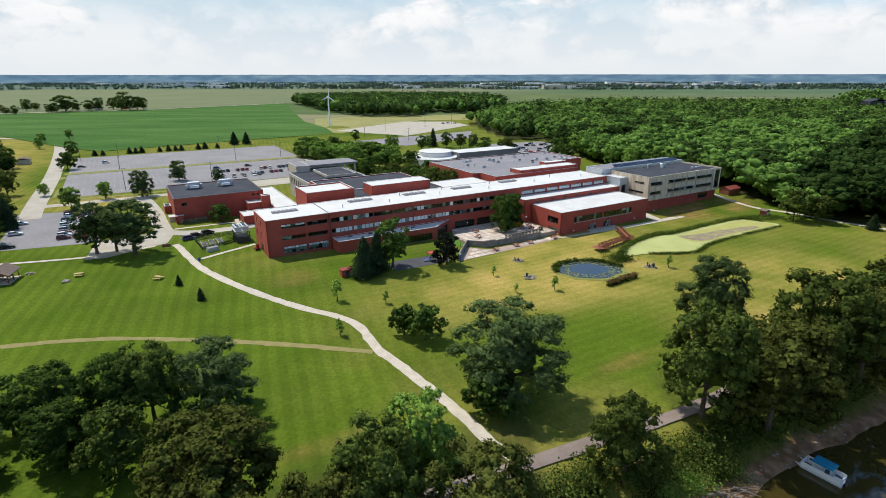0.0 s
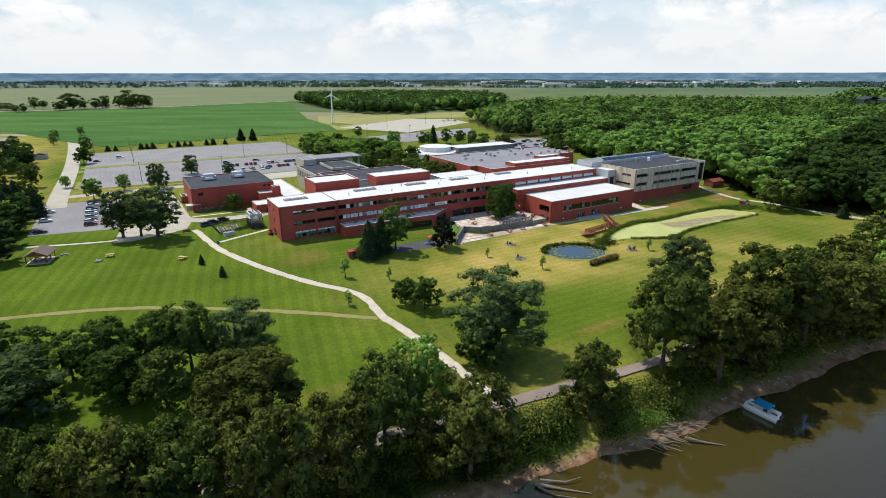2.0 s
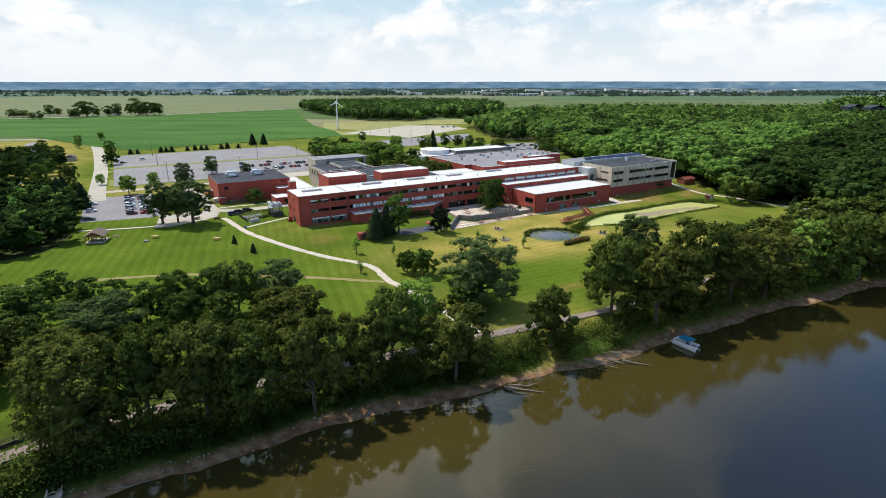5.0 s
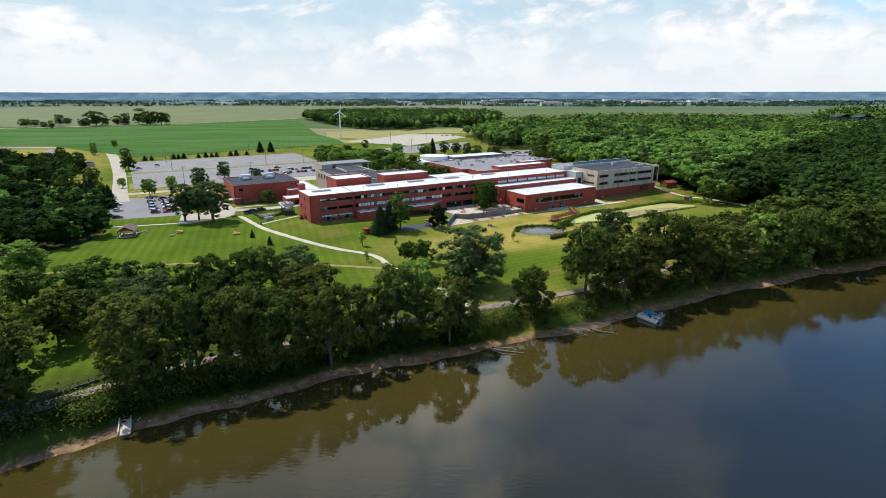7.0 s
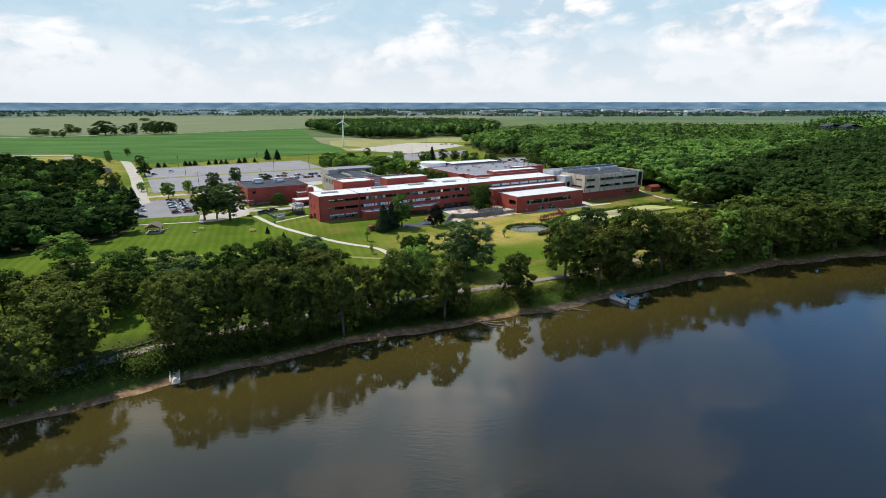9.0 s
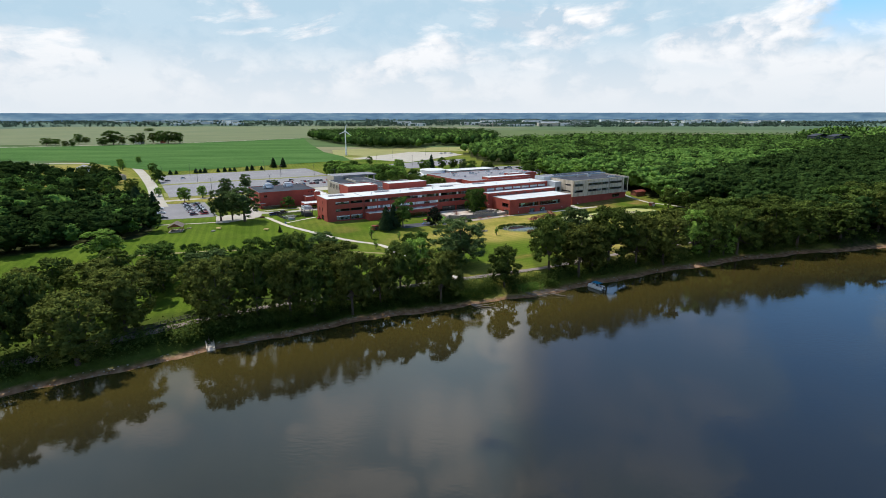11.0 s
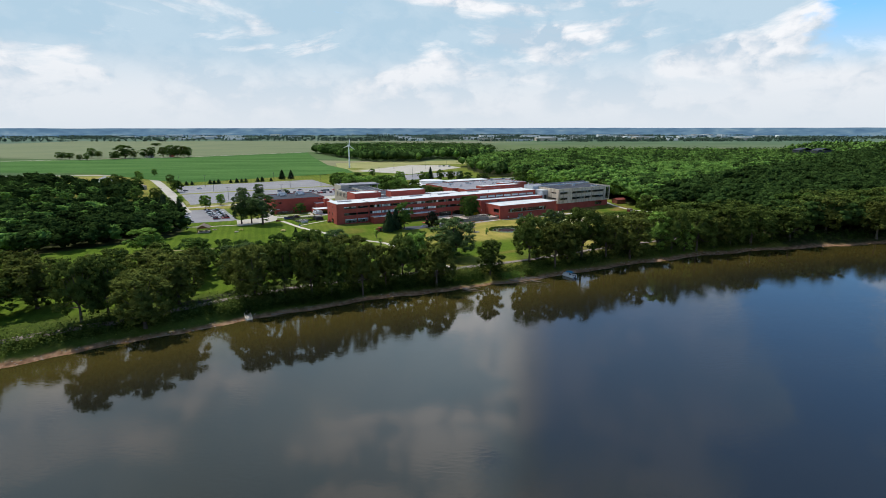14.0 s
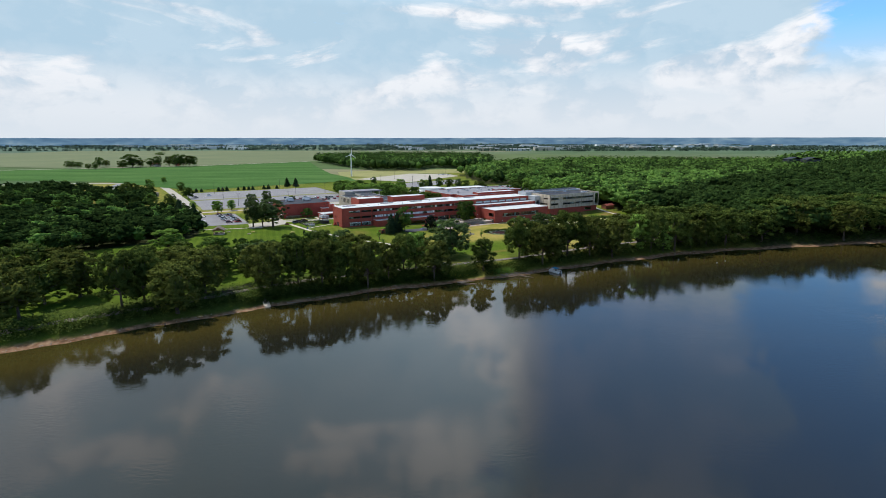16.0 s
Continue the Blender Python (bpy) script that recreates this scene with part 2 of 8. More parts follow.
REED = foliage("rusty ornamental grass", (0.12, 0.085, 0.03), (0.32, 0.22, 0.10))
FLOWER = foliage("yellow flowers", (0.25, 0.18, 0.01), (0.60, 0.42, 0.02))


def glass_material():
    m = bpy.data.materials.new("window glass")
    m.use_nodes = True
    p = m.node_tree.nodes["Principled BSDF"]
    p.inputs["Base Color"].default_value = (0.55, 0.63, 0.62, 1)
    p.inputs["Roughness"].default_value, p.inputs["IOR"].default_value = 0.03, 1.45
    p.inputs["Transmission Weight"].default_value = 1.0
    return m


GLASS = glass_material()


def water_material():
    m = bpy.data.materials.new("river water")
    m.use_nodes = True
    n, l = m.node_tree.nodes, m.node_tree.links
    p = n["Principled BSDF"]
    geo = n.new("ShaderNodeNewGeometry")
    murk = n.new("ShaderNodeTexNoise")
    murk.inputs["Scale"].default_value, murk.inputs["Detail"].default_value = 0.03, 4
    l.new(geo.outputs["Position"], murk.inputs["Vector"])
    # silt hangs in the shallows, the channel is deep and clear
    depth = n.new("ShaderNodeAttribute")
    depth.attribute_name = "shallow"
    add = n.new("ShaderNodeMath")
    add.operation = "MULTIPLY_ADD"
    add.inputs[1].default_value = 0.35
    l.new(murk.outputs[0], add.inputs[0]), l.new(depth.outputs["Fac"], add.inputs[2])
    r = n.new("ShaderNodeValToRGB")
    r.color_ramp.elements[0].position, r.color_ramp.elements[1].position = 0.16, 1.1
    r.color_ramp.elements[0].color, r.color_ramp.elements[1].color = (0.0115, 0.0115, 0.0080, 1), (0.044, 0.0345, 0.0088, 1)
    l.new(add.outputs[0], r.inputs[0])
    l.new(r.outputs[0], p.inputs["Base Color"])
    p.inputs["Roughness"].default_value, p.inputs["IOR"].default_value = 0.03, 1.50
    # ripples in patches
    mp = n.new("ShaderNodeMapping")
    mp.inputs["Rotation"].default_value, mp.inputs["Scale"].default_value = (0, 0, radians(25)), (0.55, 1.25, 1)
    l.new(geo.outputs["Position"], mp.inputs[0])
    wav = n.new("ShaderNodeTexNoise")
    wav.inputs["Scale"].default_value, wav.inputs["Detail"].default_value = 1.1, 5
    l.new(mp.outputs[0], wav.inputs["Vector"])
    pat = n.new("ShaderNodeTexNoise")
    pat.inputs["Scale"].default_value, pat.inputs["Detail"].default_value = 0.035, 3
    l.new(geo.outputs["Position"], pat.inputs["Vector"])
    pr = n.new("ShaderNodeMapRange")
    pr.inputs[1].default_value, pr.inputs[2].default_value = 0.42, 0.66
    pr.inputs[3].default_value, pr.inputs[4].default_value = 0.02, 0.13
    l.new(pat.outputs[0], pr.inputs[0])
    b = n.new("ShaderNodeBump")
    b.inputs["Distance"].default_value = 0.25
    l.new(pr.outputs[0], b.inputs["Strength"]), l.new(wav.outputs[0], b.inputs["Height"])
    l.new(b.outputs[0], p.inputs["Normal"])
    return m


WATER = water_material()

# ======== the lie of the land ========
TURN_B = 31.0                                   # the campus grid is turned by this
BASE = pose(-54.7, 156.9, 0, 0, 0, TURN_B)      # s runs along the long front, r away from the river
CB, SB = math.cos(radians(TURN_B)), math.sin(radians(TURN_B))
WATER_Z = -6.5
SHORE_X = [-900, -300, -119, -71, -45, -24, -2, 20, 49, 84, 133, 165, 272, 600, 1400]
SHORE_Y = [-620, -165, -26, 7, 23, 35, 44.5, 53.5, 66, 85, 106, 117, 141, 215, 420]


def W(s, r, z=0.0):
    return Vector((-54.7 + s * CB - r * SB, 156.9 + s * SB + r * CB, z))


def smooth(a, b, x):
    t = np.clip((x - a) / (b - a), 0, 1)
    return t * t * (3 - 2 * t)


def wobble(x, y):
    return 0.7 * np.sin(x * 0.17 + 1) + 0.35 * np.sin(x * 0.43 + y * 0.2) + 0.12 * np.sin(x * 1.1)


def inland(x, y):
    """Metres from the water's edge (minus: out in the river)."""
    return (y - np.interp(x, SHORE_X, SHORE_Y)) * 0.88 + wobble(x, y)


def ground_z(x, y):
    x, y = np.asarray(x, float), np.asarray(y, float)
    dx, dy = x + 54.7, y - 156.9
    s, r = dx * CB + dy * SB, -dx * SB + dy * CB
    front = np.interp(s, [-60, -20, 0, 60, 100, 150, 204, 260], [-0.9, -0.6, 0.0, -1.2, -1.8, -1.8, 0.0, 0.0])
    z = -2.2 + (front + 2.2) * smooth(-40, -4, r)
    z = z + (-0.6 - z) * smooth(12, 45, r)
    z = z + (0.0 - z) * smooth(250, 420, r)
    d = inland(x, y)
    bank = np.interp(d, [-30, -3, 0, 4.0, 6.0, 9.5, 14], [-10, -7.2, -6.5, -5.8, -4.7, -3.0, -2.2])
    z = np.where(d < 14, np.minimum(z, bank), z)
    return np.where(y < -250, np.interp(y, [-300, -250], [-2, -10]), z)


def gz(x, y):
    return float(ground_z(x, y))


def mesh_from(name, verts, faces, smooth_shade=False):
    me = bpy.data.meshes.new(name)
    me.from_pydata([tuple(v) for v in verts], [], faces)
    if smooth_shade:
        me.polygons.foreach_set("use_smooth", [True] * len(me.polygons))
    me.update()
    return me


def axis(lo, a, b, hi, step):
    n = int((b - a) / step)
    mid = [a + (b - a) * i / n for i in range(n + 1)]
    right, left, d = [], [], step
    while b < hi:
        d *= 1.12
        b += d
        right.append(min(b, hi))
    d = step
    while a > lo:
        d *= 1.12
        a -= d
        left.append(max(a, lo))
    return np.array(left[::-1] + mid + right)


def ground_material():
    m = bpy.data.materials.new("land")
    m.use_nodes = True
    n, l = m.node_tree.nodes, m.node_tree.links
    p = n["Principled BSDF"]
    p.inputs["Roughness"].default_value, p.inputs["Specular IOR Level"].default_value = 0.95, 0.02
    geo = n.new("ShaderNodeNewGeometry")

    def noi(scale, detail=4, stretch=None, turn=0):
        t = n.new("ShaderNodeTexNoise")
        t.inputs["Scale"].default_value, t.inputs["Detail"].default_value = scale, detail
        src = geo.outputs["Position"]
        if stretch:
            mp = n.new("ShaderNodeMapping")
            mp.vector_type = "TEXTURE"
            mp.inputs["Rotation"].default_value, mp.inputs["Scale"].default_value = (0, 0, radians(turn)), stretch
            l.new(src, mp.inputs[0])
            src = mp.outputs[0]
        l.new(src, t.inputs["Vector"])
        return t.outputs[0]

    def ramp(src, stops):
        r = n.new("ShaderNodeValToRGB")
        while len(r.color_ramp.elements) < len(stops):
            r.color_ramp.elements.new(0.5)
        for e, (q, c) in zip(r.color_ramp.elements, stops):
            e.position, e.color = q, (*c, 1)
        l.new(src, r.inputs[0])
        return r.outputs[0]

    def mix(f, a, b, mode="MIX"):
        x = n.new("ShaderNodeMix")
        x.data_type, x.blend_type = "RGBA", mode
        for i, v in ((0, f), (6, a), (7, b)):
            if isinstance(v, (int, float)):
                x.inputs[i].default_value = v
            elif isinstance(v, tuple):
                x.inputs[i].default_value = (*v, 1)
            else:
                l.new(v, x.inputs[i])
        return x.outputs[2]

    def attr(name):
        a = n.new("ShaderNodeAttribute")
        a.attribute_name = name
        return a.outputs["Fac"]

    lush = ramp(noi(0.06, 6), [(0.3, (0.042, 0.083, 0.006)), (0.7, (0.074, 0.124, 0.010))])
    dry = ramp(noi(0.08, 7), [(0.3, (0.158, 0.160, 0.028)), (0.5, (0.258, 0.215, 0.052)), (0.7, (0.345, 0.255, 0.080))])
    grass = mix(attr("dry"), lush, dry)
    grass = mix(attr("brown"), grass, ramp(noi(0.25, 7), [(0.35, (0.13, 0.10, 0.022)), (0.65, (0.24, 0.15, 0.055))]))
    # mowing lanes
    wv = n.new("ShaderNodeTexWave")
    wv.inputs["Scale"].default_value, wv.inputs["Distortion"].default_value, wv.inputs["Detail"].default_value = 0.09, 1.6, 3
    wv.inputs["Detail Scale"].default_value = 0.4
    mp = n.new("ShaderNodeMapping")
    mp.inputs["Rotation"].default_value = (0, 0, radians(-19))
    l.new(geo.outputs["Position"], mp.inputs[0]), l.new(mp.outputs[0], wv.inputs["Vector"])
    lanes = ramp(wv.outputs[0], [(0.3, (0.91, 0.93, 0.92)), (0.7, (1.09, 1.06, 1.08))])
    grass = mix(attr("mown"), grass, mix(1.0, grass, lanes, "MULTIPLY"))
    wv2 = n.new("ShaderNodeTexWave")
    wv2.inputs["Scale"].default_value, wv2.inputs["Distortion"].default_value, wv2.inputs["Detail"].default_value = 0.11, 2.5, 3
    wv2.inputs["Detail Scale"].default_value = 0.25
    mp2 = n.new("ShaderNodeMapping")
    mp2.inputs["Rotation"].default_value = (0, 0, radians(-121))
    l.new(geo.outputs["Position"], mp2.inputs[0]), l.new(mp2.outputs[0], wv2.inputs["Vector"])
    grass = mix(attr("lawn"), grass, mix(1.0, grass, ramp(wv2.outputs[0], [(0.2, (0.94, 0.96, 0.94)), (0.8, (1.06, 1.04, 1.05))]), "MULTIPLY"))
    grass = mix(1.0, grass, ramp(noi(1.6, 6), [(0.3, (0.80, 0.82, 0.8)), (0.7, (1.18, 1.16, 1.15))]), "MULTIPLY")
    sand = ramp(noi(0.5, 8), [(0.3, (0.105, 0.058, 0.032)), (0.5, (0.20, 0.116, 0.066)), (0.72, (0.31, 0.205, 0.125))])
    # leaf-litter floor of the woods; also paints shade under the riverside oaks
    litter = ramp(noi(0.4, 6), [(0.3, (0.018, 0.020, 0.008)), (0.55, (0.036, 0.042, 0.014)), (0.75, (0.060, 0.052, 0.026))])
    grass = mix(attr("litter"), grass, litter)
    col = mix(attr("sand"), grass, sand)
    # farmland patchwork far off
    vo = n.new("ShaderNodeTexVoronoi")
    vo.inputs["Scale"].default_value = 0.0022
    mpf = n.new("ShaderNodeMapping")
    mpf.inputs["Rotation"].default_value, mpf.inputs["Scale"].default_value = (0, 0, radians(14)), (0.55, 1.5, 1)
    l.new(geo.outputs["Position"], mpf.inputs[0]), l.new(mpf.outputs[0], vo.inputs["Vector"])
    sp = n.new("ShaderNodeSeparateColor")
    l.new(vo.outputs["Color"], sp.inputs[0])
    farm = ramp(sp.outputs[0], [(0.1, (0.075, 0.115, 0.045)), (0.4, (0.115, 0.135, 0.060)), (0.65, (0.060, 0.105, 0.045)), (0.9, (0.19, 0.18, 0.105))])
    farm = mix(1.0, farm, ramp(noi(0.01, 6), [(0.3, (0.85, 0.85, 0.85)), (0.7, (1.15, 1.15, 1.12))]), "MULTIPLY")
    # far ground drifts to blue-green with distance: tree cover plus painted haze
    hazy_wold = ramp(noi(0.006, 6), [(0.35, (0.06, 0.10, 0.08)), (0.6, (0.10, 0.145, 0.105)), (0.75, (0.19, 0.21, 0.15))])
    farm = mix(attr("hazy_wold"), farm, hazy_wold)
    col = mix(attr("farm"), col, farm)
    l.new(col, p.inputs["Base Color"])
    bp = n.new("ShaderNodeBump")
    bp.inputs["Strength"].default_value, bp.inputs["Distance"].default_value = 0.25, 0.08
    l.new(noi(5, 5), bp.inputs["Height"]), l.new(bp.outputs[0], p.inputs["Normal"])
    return m


WOOD_AREAS = [
    [(103, 345), (139, 268), (152, 243), (150, 216), (174, 199), (178, 160), (190, 120), (480, 160), (480, 520), (200, 520), (90, 470)],
    [(60, 480), (480, 520), (480, 160), (900, 250), (1100, 700), (700, 1000), (330, 1050), (120, 900), (60, 760), (30, 640)],
    [(-310, 1120), (-211, 912), (-120, 765), (-40, 752), (-15, 850), (60, 800), (110, 900), (100, 1150), (-150, 1250)],
    [(700, 1000), (1100, 700), (900, 250), (2200, 500), (2400, 1600), (1300, 1750)],
    [(-137, 142), (-134, 124), (-152, 108), (-178, 84), (-222, 88), (-420, 40), (-420, 200), (-260, 215), (-205, 214), (-176, 206), (-162, 183), (-151, 164)],
]


def build_ground():
    xs, ys = axis(-4800, -150, 260, 4800, 2.0), axis(-700, -40, 260, 4900, 2.0)
    X, Y = np.meshgrid(xs, ys)
    Z = ground_z(X, Y)
    nx, ny = len(xs), len(ys)
    verts = np.stack([X, Y, Z], -1).reshape(-1, 3)
    i = (np.arange(ny - 1)[:, None] * nx + np.arange(nx - 1)[None]).reshape(-1)
    faces = np.stack([i, i + 1, i + nx + 1, i + nx], -1)
    me = mesh_from("ground", verts.tolist(), faces.tolist(), True)
    x, y = verts[:, 0], verts[:, 1]
    dx, dy = x + 54.7, y - 156.9
    s, r = dx * CB + dy * SB, -dx * SB + dy * CB
    d = inland(x, y)
    nz = np.array([noise.noise((a * 0.02, b * 0.02, 0.3)) for a, b in zip(x, y)])
    lawn = smooth(-22, 40, s + 0.1 * (r + 40)) * (1 - smooth(4, 14, r))

    def patch(cs, cr, ls, lr):
        return np.exp(-((s - cs) / ls) ** 2 - ((r - cr) / lr) ** 2)

    dry = lawn * np.clip(0.40 + 1.1 * nz + 0.5 * patch(72, -50, 34, 15) + 0.35 * patch(115, -38, 45, 12) - 0.65 * patch(52, -86, 48, 13) - 0.35 * patch(172, -82, 42, 18) - 0.4 * patch(18, -18, 26, 13), 0, 1)
    fine = np.array([noise.noise((a * 0.07, b * 0.07, 5.0)) for a, b in zip(x, y)])
    brown = np.clip(2.2 * patch(184, -27, 28, 10) + 0.8 * patch(2, -18, 10, 7) + 0.8 * patch(50, -99, 14, 3) + 0.9 * patch(-14, -92, 12, 2.5) + 0.6 * patch(86, -60, 12, 4) - 0.25, 0, 1) * np.clip(0.75 + 1.6 * fine, 0, 1)
    litter = np.zeros(len(x))
    for poly in WOOD_AREAS:
        hit = np.zeros(len(x), bool)
        for (ax, ay), (bx, by) in zip(poly, poly[1:] + poly[:1]):
            hit ^= ((ay > y) != (by > y)) & (x < (bx - ax) * (y - ay) / ((by - ay) or 1e-9) + ax)
        litter = np.maximum(litter, hit)
    # thin grass and fallen leaves beneath the riverside oaks, darkened for canopy shade
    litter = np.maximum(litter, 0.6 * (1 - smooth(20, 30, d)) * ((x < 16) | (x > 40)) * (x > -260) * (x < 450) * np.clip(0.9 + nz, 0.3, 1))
    masks = {
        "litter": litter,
        "sand": (1 - smooth(2.4, 3.8, d + 1.8 * nz)),
        "dry": np.clip(dry + 0.07 + 0.5 * (1 - smooth(-92, -76, s)) * smooth(30, 90, r) + 0.5 * patch(-50, 122, 28, 14) + 0.30 * smooth(30, 70, r) * np.clip(0.7 + 1.5 * nz, 0, 1), 0, 1),
        "brown": np.clip(brown, 0, 0.9),
        "hazy_wold": smooth(1500, 3200, np.hypot(x, y)) * 0.9,
        "lawn": lawn,
        "mown": (1 - lawn) * smooth(12, 25, d),
        "farm": np.clip(smooth(420, 520, r) + smooth(300, 420, -s) + smooth(900, 1000, s), 0, 1),
    }
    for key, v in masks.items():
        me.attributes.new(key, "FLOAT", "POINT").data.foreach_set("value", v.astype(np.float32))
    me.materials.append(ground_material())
    tagged(new("ground", me), "mown green lawn with dry patches, sandy bank and fields", "ground", kind="structure")


build_ground()
wx, wy = np.arange(-900, 1401, 10.0), np.arange(-700, 461, 10.0)
WX, WY = np.meshgrid(wx, wy)
wi = (np.arange(len(wy) - 1)[:, None] * len(wx) + np.arange(len(wx) - 1)[None]).reshape(-1)
wm = mesh_from("water", np.stack([WX, WY, np.full_like(WX, WATER_Z)], -1).reshape(-1, 3).tolist(), np.stack([wi, wi + 1, wi + len(wx) + 1, wi + len(wx)], -1).tolist())
wm.attributes.new("shallow", "FLOAT", "POINT").data.foreach_set("value", smooth(-40, -3, inland(WX, WY)).reshape(-1).astype(np.float32))
wm.materials.append(WATER)
tagged(new("water", wm), "calm brown-green river water with reflections", "river", kind="structure")


def sheet(name, pts, mat, lift, label, category, step=3.0, local=True, kind="structure", walls=0.0):
    """A flat covering that follows the ground inside a polygon (given in s, r, or in x, y)."""
    bm = bmesh.new()
    vs = [bm.verts.new((*(W(a, b).xy if local else (a, b)), 0)) for a, b in pts]
    f = bm.faces.new(vs)
    if f.normal.z < 0 or f.calc_area() and (f.normal_update() or f.normal.z < 0):
        f.normal_flip()
    lo = Vector((min(v.co.x for v in vs), min(v.co.y for v in vs)))
    hi = Vector((max(v.co.x for v in vs), max(v.co.y for v in vs)))
    if step:
        for ax in (0, 1):
            q = lo[ax] + step
            while q < hi[ax]:
                no = (1, 0, 0) if ax == 0 else (0, 1, 0)
                bmesh.ops.bisect_plane(bm, geom=bm.verts[:] + bm.edges[:] + bm.faces[:], plane_co=(q, q, 0), plane_no=no)
                q += step
    for v in bm.verts:
        v.co.z = gz(v.co.x, v.co.y) + lift
    me = bpy.data.meshes.new(name)
    bm.to_mesh(me)
    bm.free()
    me.materials.append(mat)
    return tagged(new(name, me), label, category, kind=kind)


def catmull(pts, n=6):
    P = [Vector(p) for p in pts]
    P = [2 * P[0] - P[1]] + P + [2 * P[-1] - P[-2]]
    out = []
    for i in range(1, len(P) - 2):
        a, b, c, d = P[i - 1:i + 3]
        for k in range(n):
            t = k / n
            out.append(0.5 * (2 * b + (c - a) * t + (2 * a - 5 * b + 4 * c - d) * t * t + (3 * b - a - 3 * c + d) * t ** 3))
    return out + [P[-2]]


def ribbon(name, pts, width, mat, lift, label, category, local=False, rag=0.0, across=3, n=6):
    """A path along a curve, laid on the ground."""
    line = catmull([W(*p).xy if local else p for p in pts], n)
    dense = []
    for a, b in zip(line, line[1:]):
        k = max(1, int((b - a).length / 1.5))
        dense += [a.lerp(b, i / k) for i in range(k)]
    dense.append(line[-1])
    verts, faces = [], []
    for i, q in enumerate(dense):
        t = (dense[min(i + 1, len(dense) - 1)] - dense[max(i - 1, 0)]).normalized()
        side = Vector((-t.y, t.x))
        for j in range(across + 1):
            w = width * (j / across - 0.5)
            if rag and j in (0, across):
                w += rag * noise.noise((q.x * 0.7, q.y * 0.7, j))
            v = q + side * w
            verts.append((v.x, v.y, gz(v.x, v.y) + lift))
    c = across + 1
    for i in range(len(dense) - 1):
        for j in range(across):
            faces.append((i * c + j + 1, i * c + j, (i + 1) * c + j, (i + 1) * c + j + 1))
    me = mesh_from(name, verts, faces)
    me.materials.append(mat)
    return tagged(new(name, me), label, category, kind="structure")


# paths and roads
ribbon("path", [(-92, 173), (-89.3, 169.8), (-77.4, 154.7), (-69.3, 145.9), (-57.4, 136.3), (-45.8, 129.3), (-34.5, 123.2), (-25.8, 118.8), (-19.8, 113.2), (-14.3, 102.6), (-9.9, 97.1), (-4.3, 89.6), (0.6, 83), (4.9, 76.4), (7.8, 71.7), (11, 68.3)], 2.3, PATHC, 0.07, "pale gravelly concrete footpath winding down the lawn", "path", rag=0.35)
ribbon("river_trail", [(-150, -37), (-120, -15), (-95, 3), (-82.3, 12), (-71.4, 20.6), (-60, 30), (-45, 39.8), (-30.2, 47.2), (-17.7, 53.1), (12.5, 66.5), (26, 72.5), (44.5, 80.8), (70, 96), (100, 113), (135, 128), (175, 140)], 2.6, TRAIL, 0.2, "old brownish asphalt trail along the river bank", "trail", rag=0.2)
ribbon("mown_strip", [(-130, 92), (-96.8, 102.7), (-81.8, 106.3), (-68.4, 107.4), (-48.8, 106.3), (-33.1, 104.4), (-15.2, 101.3)], 1.8, STRIP, 0.05, "tan worn grass track across the lawn", "track", rag=0.5)
ribbon("path", [(-76.4, 157.7), (-71.1, 163.8), (-64.1, 171.6)], 1.6, PATHC, 0.075, "narrow concrete side path to the brick building", "path")
ribbon("path", [(-140, 152), (-125, 156), (-112, 160.5), (-103, 167), (-98, 171)], 1.5, PATHC, 0.07, "narrow concrete path past the picnic shelter", "path")
ribbon("road", [(-71, 100), (-71.5, 130), (-71.5, 230), (-77, 365), (-86, 420), (-112, 455), (-200, 500), (-420, 560)], 8.0, ROADC, 0.06, "wide worn concrete campus road", "road", local=True)
ribbon("road", [(-71, 124), (-20, 123.5), (40, 124), (75, 122)], 6.5, ROADC, 0.07, "concrete drive beside the car park", "road", local=True)
ribbon("road", [(-30, 121), (-28, 106), (-26.5, 85), (-26, 62), (-24, 50), (-12, 44.5), (8, 44), (20, 46)], 6.0, ROADC, 0.08, "curving concrete service drive", "road", local=True)
sheet("car_park", [(-76, 55), (-50, 50), (-46, 52), (-46, 106), (-62, 108), (-76, 112)], ASPHALT, 0.05, "small grey asphalt car park with faded lines", "car park")
sheet("car_park", [(-64, 140), (70, 140), (72, 210), (-64, 212)], ASPHALT, 0.05, "large grey asphalt car park with faded stall lines", "car park", 6)
sheet("car_park", [(-64, 219), (74, 217), (74, 289), (-64, 288)], ASPHALT, 0.05, "large empty grey asphalt car park", "car park", 6)
sheet("plaza", [(-50, 30), (-44, 29), (-26, 36), (-22, 50), (-34, 52), (-47, 50)], ROADC, 0.06, "pale concrete forecourt under the trees", "forecourt")
sheet("plaza", [(20, 125), (75, 125), (78, 205), (72, 206), (71, 139), (20, 138)], ROADC, 0.065, "pale concrete walkway beside the car park", "walkway", 6)
# fields
ribbon("farm_track", [(-1000, 636), (-670, 815), (-505, 905), (-412, 1018), (-322, 1130)], 6.0, PATHC, 0.7, "pale gravel farm track between the fields", "track", n=1)
SOY = mk("soybean crop", (0.036, 0.092, 0.020), (0.085, 0.155, 0.042), 0.014, 0.98, 0.3, 30, spec=0.02, cut=(0.40, 0.66), stretch=(0.5, 1.6, 1), turn=10)
CORN = mk("ripening corn crop", (0.080, 0.105, 0.036), (0.122, 0.138, 0.054), 0.006, 0.95, 0.3, 20)
MEADOW = mk("dry meadow", (0.16, 0.17, 0.045), (0.26, 0.235, 0.08), 0.03, 0.95, 0.2, 20)
